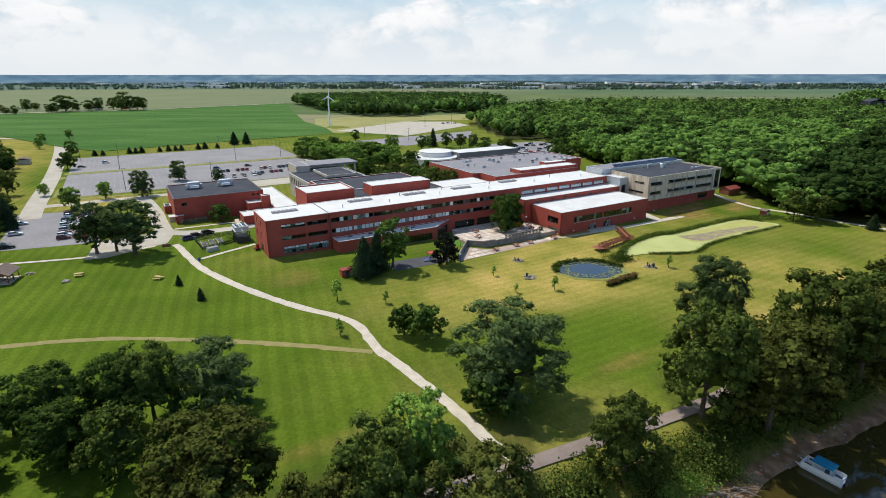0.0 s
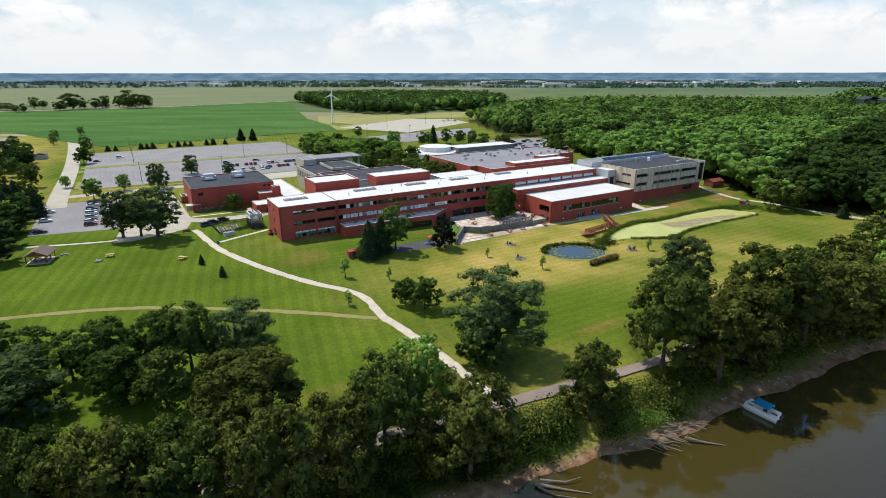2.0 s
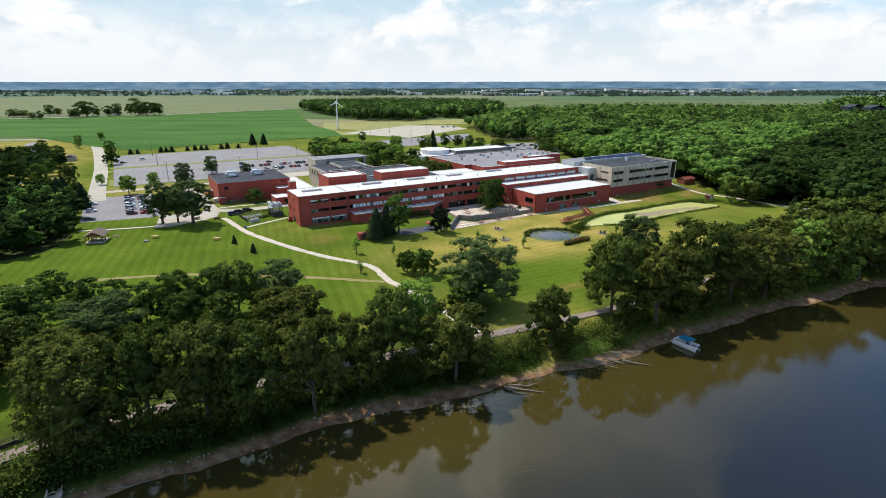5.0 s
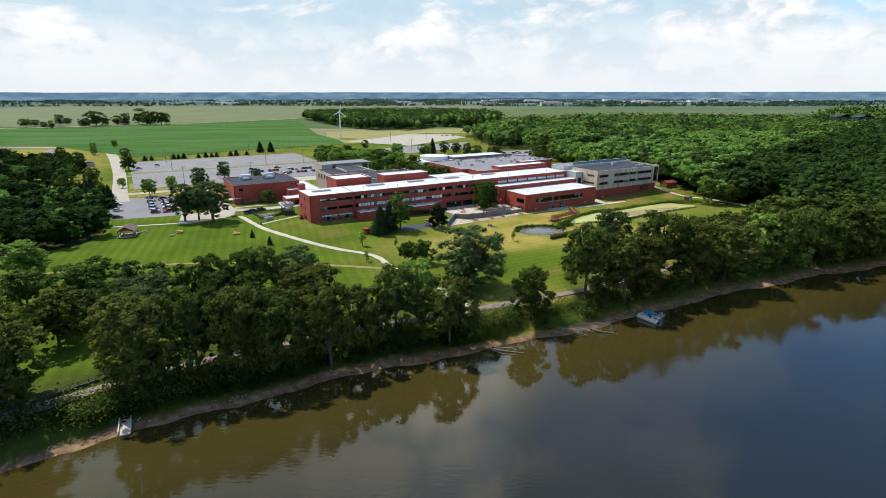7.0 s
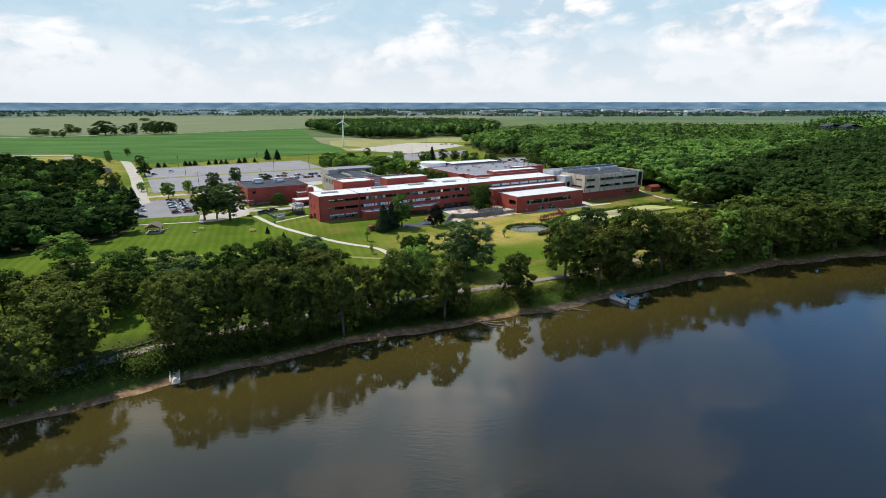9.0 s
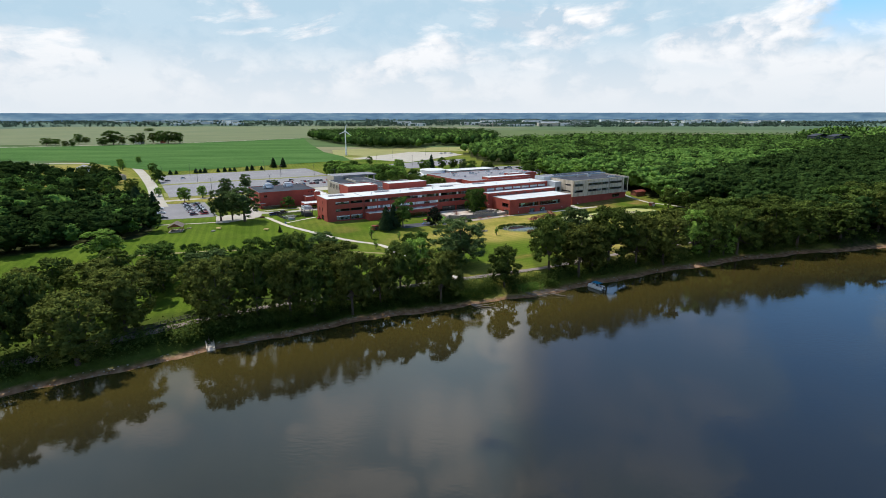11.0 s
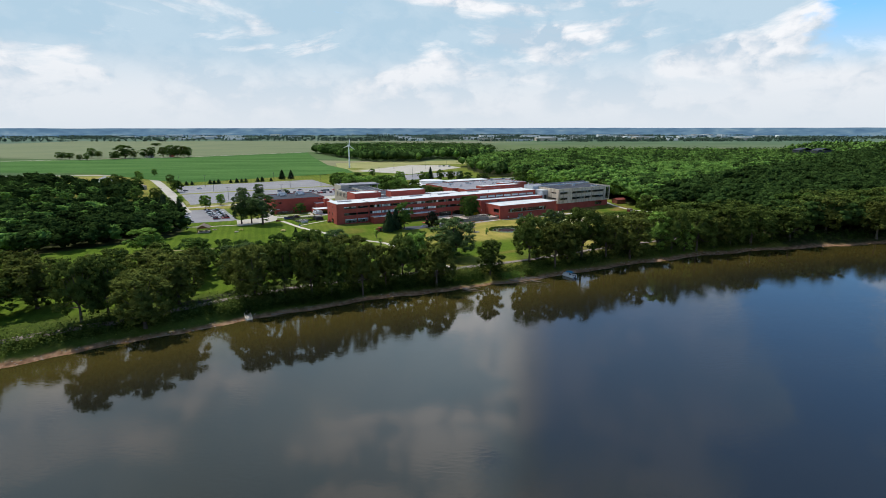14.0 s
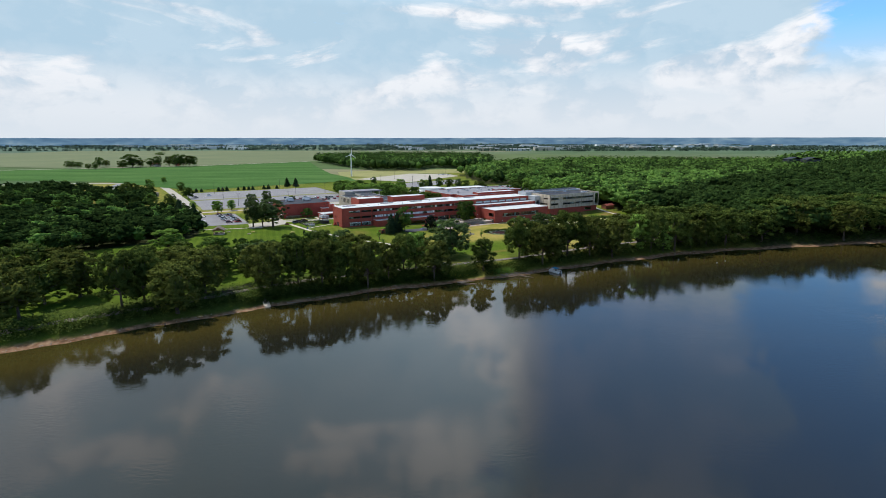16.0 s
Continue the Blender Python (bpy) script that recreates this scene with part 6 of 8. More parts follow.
walkway(deck, A1, A2, 2.0), walkway(deck, A2, A3, 2.0)
for c, w in ((A2, 3.4), (A3, 4.2)):
    o = part("platform", box(-w / 2, w / 2, -w / 2, w / 2, -0.06, 0.012), WOOD_RED, deck)
    o.matrix_local = pose(c.x, c.y, DZ, 0, 0, 20)
    bm = bmesh.new()
    for x in (-w / 2, w / 2 - 0.06):
        add_box(bm, x, x + 0.06, -w / 2, w / 2, 0.95, 1.05) if x > 0 or c is A2 else None
        for i in range(int(w / 0.18)):
            add_box(bm, x, x + 0.05, -w / 2 + i * 0.18, -w / 2 + i * 0.18 + 0.05, 0, 0.96) if x > 0 or c is A2 else None
    add_box(bm, -w / 2, w / 2, -w / 2, -w / 2 + 0.06, 0.95, 1.05)
    for i in range(int(w / 0.18)):
        add_box(bm, -w / 2 + i * 0.18, -w / 2 + i * 0.18 + 0.05, -w / 2, -w / 2 + 0.05, 0, 0.96)
    o = part("railing", bm, WOOD_RED, deck)
    o.matrix_local = pose(c.x, c.y, DZ, 0, 0, 20)

# ======== courtyard and patio ========
sheet("patio", [(52, -29), (62, -19), (67, -24), (71, -24), (92, -23.8), (99.5, -23.5), (99.5, -26.5), (75, -28)], PATIO, 0.06, "pinkish paved patio at the lawn's edge", "patio")
sheet("walk", [(98, -26.6), (101, -25.6), (124, -27.4), (157, -27.8), (164, -29.5), (164, -31), (124, -29.3)], PATHC, 0.065, "concrete walk in front of the hall", "walk")
sheet("walk", [(148.2, -27.6), (150, -18), (155, -18.6), (152.5, -27.7)], PATHC, 0.07, "concrete walk to the science wing", "walk")
sheet("walk", [(113.5, -27.2), (113.5, -24.3), (128.5, -24.3), (128.5, -27.6)], PATHC, 0.075, "concrete apron at the hall doors", "walk")
terrace = thing("terrace", BASE, "raised paved courtyard terrace with low concrete walls", "terrace")
TP = [(63, -17.5), (67.5, -21.6), (71.5, -21.8), (92, -22.2), (99.4, -22.2), (99.4, -7.4), (96, -7.4), (96, -0.4), (67.5, -0.4), (64, -6.5)]
part("paving", prism(TP, -2.4, -0.45), PATIO, terrace)
for (a, b), t, hgt, mat in ((((52.3, -28.6), (63.2, -17.2)), 0.35, 0.9, OLD_WALL), (((63.2, -17.6), (67.6, -21.8)), 0.35, 0.9, OLD_WALL), (((67.6, -21.9), (71.6, -22.1)), 0.6, 1.1, OLD_WALL), (((71.8, -22.1), (92, -22.5)), 0.3, 0.75, OLD_WALL)):
    d = Vector(b) - Vector(a)
    o = part("wall", box(0, d.length, -t / 2, t / 2, -2.6, -0.45 + hgt, bevel=0.03), mat, terrace)
    o.matrix_local = pose(a[0], a[1], 0, 0, 0, math.degrees(math.atan2(d.y, d.x)))
bm = bmesh.new()
for i in range(11):
    add_box(bm, 76 + i * 1.55, 76.3 + i * 1.55, -22.4, -22.1, 0.3, 1.35)
add_box(bm, 75.9, 91.9, -22.45, -22.05, 1.35, 1.5)
for i in range(60):
    add_box(bm, 76 + i * 0.26, 76.08 + i * 0.26, -22.3, -22.2, 0.3, 1.36)
part("balustrade", bm, WOOD_GREY, terrace, "weathered grey timber balustrade")
bm = prism([(79.5, -13.5), (86, -14.6), (91, -12), (89, -8.5), (82, -8.2)], -0.44, 0.0)
part("planter", bm, CONCRETE, terrace, "low planting bed under the courtyard trees")
RC = random.Random(9)


def inside(poly, x, y):
    hit = False
    for (ax, ay), (bx, by) in zip(poly, poly[1:] + poly[:1]):
        if (ay > y) != (by > y) and x < (bx - ax) * (y - ay) / (by - ay) + ax:
            hit = not hit
    return hit


# pale slabs between brick strips
SLABM = bpy.data.meshes.new("paving_slab")
_bm = box(-1.15, 1.15, -1.15, 1.15, 0, 0.03, bevel=0.01)
_bm.to_mesh(SLABM), _bm.free()
SLABM.materials.append(PAVER)
BED = [(79, -14), (86, -15), (91.5, -12.2), (89.5, -8), (81.5, -7.8)]
for i in range(14):
    for j in range(9):
        s, r = 65.5 + i * 2.6, -20.6 + j * 2.6
        if all(inside(TP, s + a, r + b) and not inside(BED, s + a, r + b) for a in (-1.1, 1.1) for b in (-1.1, 1.1)):
            o = part("paving_slab", SLABM, None, terrace)
            o.location = (s, r, -0.449)
patio_ob = bpy.data.objects["patio"]
PP = [(52, -29), (62, -19), (67, -24), (71, -24), (92, -23.8), (99.5, -23.5), (99.5, -26.5), (75, -28)]
for i in range(18):
    for j in range(4):
        s, r = 55 + i * 2.6, -27.4 + j * 2.6
        if all(inside(PP, s + a, r + b) for a in (-0.9, 0.9) for b in (-0.9, 0.9)):
            p = W(s, r)
            o = part("paving_slab", SLABM, None, patio_ob)
            o.matrix_world = Matrix.Translation((p.x, p.y, gz(p.x, p.y) + 0.063)) @ pose(0, 0, 0, 0, 0, TURN_B)
sheet("lawn_corner", [(56, -14), (62.4, -18.2), (64, -6.5), (67, -1), (60, -8)], mk("lush courtyard grass", (0.05, 0.13, 0.01), (0.08, 0.17, 0.014), 0.6, 0.95, 0.2), 0.05, "lush green grass corner beside the terrace", "lawn")
pts = [tuple(W(RC.gauss(85.5, 2.3), RC.gauss(-11.5, 1.2)).xy) for _ in range(130)]
rngc = np.random.default_rng(3)


def bush(name, spots, mat, base, height, label, per=26, size=0.14, spread=0.38):
    q = []
    for x, y in spots:
        c = np.stack([rngc.normal(x, spread, per), rngc.normal(y, spread, per), base + height * rngc.uniform(0.05, 1, per)], 1)
        d = rngc.normal(0, 0.7, (per, 3)) + np.array([0, 0, 0.7])
        q.append(leaves(c, d / np.linalg.norm(d, axis=1)[:, None], size, rngc, 0.5))
    me = quad_mesh(name, (np.concatenate([a for a, _ in q]), np.concatenate([b for _, b in q])), mat)
    return tagged(new(name, me), label, "shrub")


bush("shrub_bed", pts, SHRUB, -0.2, 1.4, "green shrubs in the courtyard planting bed")
bush("flower_bed", [tuple(W(RC.gauss(89, 1.0), RC.gauss(-12.4, 0.6)).xy) for _ in range(35)], FLOWER, 0.3, 1.5, "yellow-leaved shrub in the courtyard bed")
bush("shrub", [tuple(W(RC.gauss(95.5, 0.5), RC.gauss(-18.5, 0.5)).xy) for _ in range(16)], SHRUB, -0.4, 1.4, "green shrub on the terrace")


def picnic_table(m, mat=WOOD_RED, label="brown timber picnic table with two benches"):
    t = thing("picnic_table", m, label, "table", "picnic tables")
    part("tabletop", box(-0.95, 0.95, -0.38, 0.38, 0.70, 0.76), mat, t)
    for s in (-1, 1):
        part("bench", box(-0.95, 0.95, s * 0.72 - 0.14, s * 0.72 + 0.14, 0.42, 0.47), mat, t)
    for x in (-0.7, 0.7):
        bm = box(x - 0.04, x + 0.04, -0.8, 0.8, 0.36, 0.42)
        add_tube(bm, (x, -0.65, 0), (x, -0.2, 0.7), 0.05, 0.05, 5), add_tube(bm, (x, 0.65, 0), (x, 0.2, 0.7), 0.05, 0.05, 5)
        part("leg", bm, mat, t)
    return t


for s, r in ((69, -26), (78, -25.8), (84.4, -25.6), (95.6, -25.6)):
    p = W(s, r)
    picnic_table(Matrix.Translation((p.x, p.y, gz(p.x, p.y) + 0.07)) @ pose(0, 0, 0, 0, 0, RC.uniform(0, 60)) @ Matrix.Scale(1.15, 4))
for s, r in ((69.7, -14.5), (73, -8), (93, -16), (95, -12)):
    p = W(s, r, -0.44)
    picnic_table(Matrix.Translation(p) @ pose(0, 0, 0, 0, 0, RC.uniform(0, 60)) @ Matrix.Scale(1.15, 4))


def globe_lamp(s, r, z, h=1.1):
    p = W(s, r)
    t = thing("bollard_lamp", Matrix.Translation((p.x, p.y, z)), "low post lamp with a white globe", "lamp", "bollard lamps")
    part("post", tube((0, 0, -0.2), (0, 0, h), 0.06, 0.05, 8), DARK_METAL, t)
    bm = bmesh.new()
    bmesh.ops.create_icosphere(bm, subdivisions=2, radius=0.28, matrix=Matrix.Translation((0, 0, h + 0.2)))
    part("globe", bm, WHITE_PAINT, t, "white globe")


for s, r in ((106, -24.8), (123.3, -24.8), (139.8, -24.6), (52.2, -30), (96, -9), (157, -20.5), (60, -18), (72, -4)):
    p = W(s, r)
    globe_lamp(s, r, -0.45 if 63 < s < 99 and r > -22 else gz(p.x, p.y), 2.6 if 52 < s < 100 else 1.1)

# ======== things on the lawn ========
def boulder(bm, x, y, z, r, rng):
    g = bmesh.ops.create_icosphere(bm, subdivisions=2, radius=r)
    off = rng.uniform(0, 50)
    for v in g["verts"]:
        v.co *= 1 + 0.28 * noise.noise(v.co / r * 1.1 + Vector((off, 0, 0)))
        v.co.z *= 0.7
        v.co += Vector((x, y, z + r * 0.3))


def rock_ring(x, y, rad, n, seed, label, tall=0.0):
    rng = random.Random(seed)
    t = thing("rock_garden", Matrix.Translation((x, y, gz(x, y))), label, "rocks", "rock gardens on the lawn")
    part("bed", drum_mesh(0, 0, rad * 1.15, -0.1, 0.06, 18), STRIP, t)
    for i in range(n):
        a, d = 2 * math.pi * i / n + rng.uniform(-0.2, 0.2), rad * rng.uniform(0.35, 1.0)
        bm = bmesh.new()
        boulder(bm, d * math.cos(a), d * math.sin(a), 0, rng.uniform(0.3, 0.6), rng)
        part("rock", bm, STONE, t)
    for i in range(int(tall)):
        a = rng.uniform(0, 6.28)
        bm = box(-0.22, 0.22, -0.15, 0.15, 0, rng.uniform(0.9, 1.6), bevel=0.05)
        o = part("standing_stone", bm, DARK_METAL, t, "dark upright stone")
        o.matrix_local = pose(rad * 0.5 * math.cos(a), rad * 0.5 * math.sin(a), 0, rng.uniform(-12, 12), rng.uniform(-12, 12), rng.uniform(0, 90))


rock_ring(24.1, 160.3, 1.7, 11, 1, "ring of pale and dark boulders on the lawn", 3)
rock_ring(25.6, 145.6, 1.8, 13, 2, "low ring of grey boulders on the lawn", 2)
rock_ring(64.5, 154.4, 1.8, 8, 3, "pale stone bed with dark upright stones", 6)
rock_ring(-106.8, 139.1, 1.0, 12, 4, "stone fire ring on the lawn")
YELLOW_WOOD = mk("yellow pine boards", (0.36, 0.25, 0.10), (0.52, 0.38, 0.17), 1.0, 0.8, 0.15, 8)
for x, y, turn in ((-105.9, 143.4, 20), (-81.3, 140.6, -15)):
    picnic_table(Matrix.Translation((x, y, gz(x, y))) @ pose(0, 0, 0, 0, 0, turn) @ Matrix.Scale(1.25, 4), YELLOW_WOOD, "yellow pine picnic table standing on the lawn")
rock_ring(-121.5, 145.5, 1.1, 6, 7, "pale rocks beside the picnic shelter")
# dark looping sculpture
sc = thing("sculpture", Matrix.Translation((14.0, 121.4, gz(14, 121.4))), "dark bent-metal sculpture of tilted rings", "sculpture")
for x, y, z, rx, rz, r in ((-1.3, 0, 1.0, 78, 20, 0.95), (0.4, 0.3, 1.3, 65, -40, 1.2), (1.5, -0.2, 1.5, 80, 75, 0.9)):
    bm = bmesh.new()
    n, k = 24, 6
    rows = []
    for i in range(n):
        a = 2 * math.pi * i / n
        rows.append([bm.verts.new(((r + 0.14 * math.cos(b)) * math.cos(a), (r + 0.14 * math.cos(b)) * math.sin(a), 0.2 * math.sin(b))) for b in [2 * math.pi * j / k for j in range(k)]])
    for i in range(n):
        for j in range(k):
            bm.faces.new((rows[i][j], rows[(i + 1) % n][j], rows[(i + 1) % n][(j + 1) % k], rows[i][(j + 1) % k]))
    o = part("ring", bm, DARK_METAL, sc)
    o.matrix_local = pose(x, y, z, rx, 0, rz)
# rusty ornamental grass hedge
for i in range(11):
    f = i / 10
    x, y = 46.9 + 9.6 * f, 138.8 + 6.6 * f
    t = thing("ornamental_grass", Matrix.Translation((x, y, gz(x, y))), "clump of rust-coloured ornamental grass", "grass clump", "ornamental grass row")
    rg = np.random.default_rng(100 + i)
    n = 70
    base = np.stack([rg.normal(0, 0.45, n), rg.normal(0, 0.45, n), rg.uniform(0.9, 1.7, n)], 1)
    part("plumes", quad_mesh("plumes", leaves(base, np.stack([rg.normal(0, 1, n), rg.normal(0, 1, n), np.full(n, 0.2)], 1), 0.24, rg, 0.3), REED), None, t, "rusty tan plumes")
    base = np.stack([rg.normal(0, 0.4, n), rg.normal(0, 0.4, n), rg.uniform(0.1, 0.8, n)], 1)
    part("blades", quad_mesh("blades", leaves(base, np.stack([rg.normal(0, 1, n), rg.normal(0, 1, n), np.full(n, 0.2)], 1), 0.26, rg, 0.3), WEED), None, t, "green blades")
# small brick pump house by the spruces
ph = thing("brick_kiosk", BASE @ pose(16.5, -23.4, 0), "small red brick kiosk with a flat cap", "kiosk")
part("wall", box(-1.7, 1.7, -1.1, 1.1, -2.2, 0.55), BRICK, ph)
part("roof", box(-1.85, 1.85, -1.25, 1.25, 0.55, 0.75), BRICK_DARK, ph)
part("door", box(-0.5, 0.5, -1.13, -1.105, -1.5, 0.3), DARK_METAL, ph)
# playground
sheet("playground_surface", [(31, -27), (47.5, -27.5), (51.5, -26.5), (49, -20.5), (34, -20), (30, -22)], ASPHALT_DARK, 0.06, "dark asphalt play area", "play area")
pg = thing("play_structure", BASE @ pose(45.0, -24.2, -1.5), "small blue and red plastic play structure", "playground")
BLUE = mk("blue plastic", (0.02, 0.06, 0.30), (0.03, 0.09, 0.38), 2, 0.4, 0.0)
REDP = mk("red plastic", (0.35, 0.03, 0.03), (0.45, 0.05, 0.04), 2, 0.4, 0.0)
for x in (-1, 1):
    for y in (-0.8, 0.8):
        part("post", tube((x, y, 0), (x, y, 2.4), 0.07), BLUE, pg)
part("platform", box(-1.1, 1.1, -0.9, 0.9, 1.0, 1.1), DARK_METAL, pg)
part("canopy", prism([(-1.3, -1.1), (1.3, -1.1), (1.3, 1.1), (-1.3, 1.1)], 2.4, 2.6), REDP, pg, "red canopy")
bm = box(-3.2, -1.1, -0.35, 0.35, -0.05, 0.05)
o = part("slide", bm, BLUE, pg, "blue slide")
o.matrix_local = pose(0.2, 0, 1.5, 0, -25, 0)
# path sign, litter bin
sg = thing("park_sign", Matrix.Translation((-92.8, 168.6, gz(-92.8, 168.6))) @ pose(0, 0, 0, 0, 0, 20), "low dark brown timber sign board on two posts", "sign")
part("board", box(-1.3, 1.3, -0.06, 0.06, 0.5, 1.5, bevel=0.02), WOOD_RED, sg)
for x in (-1.2, 1.2):
    part("post", box(x - 0.08, x + 0.08, -0.07, 0.07, -0.2, 1.6), WOOD_GREY, sg)
lb = thing("litter_bin", Matrix.Translation((-76.5, 156.2, gz(-76.5, 156.2))), "dark blue litter bin beside the path", "bin")
part("body", tube((0, 0, -0.05), (0, 0, 0.95), 0.32, 0.36, 14), BLUE, lb)
part("lid", tube((0, 0, 0.95), (0, 0, 1.12), 0.38, 0.2, 14), DARK_METAL, lb)

# ======== picnic shelter and sheds ========
def gable(parent, w, d, z0, z1, over, mat, name="roof"):
    bm = bmesh.new()
    a, b = w / 2 + over, d / 2 + over
    t = 0.14
    for s in (-1, 1):
        vs = [bm.verts.new(q) for q in ((s * a, -b, z0), (s * a, b, z0), (0, b, z1), (0, -b, z1), (s * a, -b, z0 - t), (s * a, b, z0 - t), (0, b, z1 - t), (0, -b, z1 - t))]
        for f in ((0, 1, 2, 3), (7, 6, 5, 4), (0, 4, 5, 1), (3, 7, 4, 0), (1, 5, 6, 2)):
            bm.faces.new([vs[i] for i in f])
    return part(name, bm, mat, parent)


sp = W(-69.2, 21.5)
sh = thing("picnic_shelter", Matrix.Translation((sp.x, sp.y, gz(sp.x, sp.y))) @ pose(0, 0, 0, 0, 0, 17), "open timber picnic shelter with a brown gabled roof", "shelter")
part("slab", box(-3.1, 3.1, -3.6, 3.6, -0.3, 0.08), CONCRETE, sh)
for x in (-2.7, 2.7):
    for y in (-3.2, 0, 3.2):
        part("post", box(x - 0.1, x + 0.1, y - 0.1, y + 0.1, 0.08, 2.5), WOOD_RED, sh)
gable(sh, 6, 7, 2.55, 4.3, 0.5, SHINGLE)
for y in (-3.4, 3.4):
    bm = bmesh.new()
    v = [bm.verts.new(q) for q in ((-2.9, y, 2.45), (2.9, y, 2.45), (0, y, 4.1))]
    v2 = [bm.verts.new(q.co + Vector((0, 0.08, 0))) for q in v]
    bm.faces.new(v), bm.faces.new(v2[::-1])
    for i in range(3):
        bm.faces.new((v[i], v[(i + 1) % 3], v2[(i + 1) % 3], v2[i]))
    part("gable", bm, WOOD_RED, sh)
for x, y in ((-1.3, -1.6), (1.3, -1.6), (-1.3, 1.6), (1.3, 1.6)):
    picnic_table(sh.matrix_world @ pose(x, y, 0.08, 0, 0, 90), WOOD_GREY, "grey timber picnic table under the shelter")


def shed(x, y, turn, w, d, h, label, wall=WOOD_RED, roof=SHINGLE):
    t = thing("shed", Matrix.Translation((x, y, gz(x, y))) @ pose(0, 0, 0, 0, 0, turn), label, "shed")
    part("wall", box(-w / 2, w / 2, -d / 2, d / 2, -0.4, h), wall, t)
    for y0 in (-d / 2, d / 2 - 0.06):
        bm = bmesh.new()
        v = [bm.verts.new(q) for q in ((-w / 2, y0, h), (w / 2, y0, h), (0, y0, h + w * 0.22))]
        v2 = [bm.verts.new(q.co + Vector((0, 0.06, 0))) for q in v]
        bm.faces.new(v), bm.faces.new(v2[::-1])
        for i in range(3):
            bm.faces.new((v[i], v[(i + 1) % 3], v2[(i + 1) % 3], v2[i]))
        part("gable", bm, wall, t)
    gable(t, w, d, h + 0.06, h + 0.06 + w * 0.24, 0.25, roof)
    part("door", box(-0.9, 0.9, -d / 2 - 0.05, -d / 2 - 0.004, 0.0, 2.0), WHITE_PAINT, t, "white garage door")


shed(140.5, 255, 121, 5.0, 9.0, 2.6, "brown timber storage shed beside the wood", WOOD_RED, BRICK_DARK)
shed(136.3, 217.5, 31, 2.6, 2.6, 2.3, "small red timber shed by the pond", BRICK_DARK, SHINGLE)
ribbon("path", [(131, 259), (131.5, 252), (134.5, 243.5), (141, 231), (150, 223), (159, 210), (171, 197), (190, 180)], 2.6, PATHC, 0.07, "pale gravel path along the wood's edge", "path", rag=0.4)
tk = thing("storage_tank", Matrix.Translation((*W(208.2, -4).xy, 0.0)), "white cylindrical storage tank by the science wing", "tank")
part("vessel", tube((0, 0, -0.5), (0, 0, 3.0), 1.3, 1.3, 20), WHITE_PAINT, tk)
part("cap", tube((0, 0, 3.0), (0, 0, 3.4), 1.3, 0.6, 20), WHITE_PAINT, tk)

# ======== fenced garden and service yard ========
yard = thing("fenced_garden", BASE, "fenced raised-bed garden beside the brick building", "garden")
YP = [(-17.5, 34), (-16.6, 21), (-0.6, 26.4), (-3.2, 36.0)]
YZ = -0.75
part("soil", prism(YP, YZ - 0.4, YZ + 0.12), PATIO, yard, "tan bare garden ground")
for a, b in zip(YP, YP[1:] + YP[:1]):
    d = Vector(b) - Vector(a)
    m = pose(a[0], a[1], 0, 0, 0, math.degrees(math.atan2(d.y, d.x)))
    bm = bmesh.new()
    for z in (0.15, 0.75, 1.35):
        add_box(bm, 0, d.length, -0.03, 0.03, YZ + z, YZ + z + 0.08)
    n = int(d.length / 0.3)
    for i in range(n):
        add_box(bm, i * 0.3, i * 0.3 + 0.12, -0.02, 0.02, YZ, YZ + 1.45)
    o = part("fence", bm, DARK_METAL, yard)
    o.matrix_local = m
    for i in range(int(d.length / 3) + 1):
        p = part("post", box(i * 3 - 0.06, i * 3 + 0.06, -0.06, 0.06, YZ - 0.3, YZ + 1.6), DARK_METAL, yard)
        p.matrix_local = m
RB = random.Random(2)
for i in range(3):
    for j in range(3):
        s, r = -15.2 + i * 2.6, 24.6 + j * 2.6 + i * 0.7
        bed = part("raised_bed", box(s - 0.9, s + 0.9, r - 0.9, r + 0.9, YZ + 0.1, YZ + 0.6), STEEL, yard, "grey metal raised bed")
        part("soil_fill", box(s - 0.8, s + 0.8, r - 0.8, r + 0.8, YZ + 0.6, YZ + 0.63), BARK, bed)
bush("garden_plants", [tuple(W(RB.uniform(-7.5, -2), RB.uniform(28, 31)).xy) for _ in range(40)], WEED, -0.6, 1.6, "yellow-green vegetable plants in the garden")
bush("garden_hedge", [tuple(W(-10 + 0.32 * k, 23.0 + 0.105 * k + RB.uniform(-0.4, 0.4)).xy) for k in range(30)], SHRUB, -0.7, 1.5, "dark green planting along the fence")
dp = thing("dumpster", BASE @ pose(-13.8, 18.6, -0.8, 0, 0, 15), "grey metal waste container with a lid", "container")
part("body", box(-1.8, 1.8, -0.9, 0.9, 0.1, 1.5, bevel=0.05), STEEL, dp)
part("lid", box(-1.85, 1.85, -0.95, 0.95, 1.5, 1.62, bevel=0.03), GRAVEL_ROOF, dp)
ct = thing("cooling_plant", BASE @ pose(-3.3, 25.2, -0.5, 0, 0, 0), "blue-grey cooling units on a steel frame beside the wall", "air plant")
for x in (-2.2, 2.2):
    for y in (-3.0, 0, 3.0):
        part("column", box(x - 0.12, x + 0.12, y - 0.12, y + 0.12, -0.5, 4.2), DARK_METAL, ct)
part("platform", box(-2.5, 2.5, -3.4, 3.4, 4.2, 4.4), STEEL, ct)
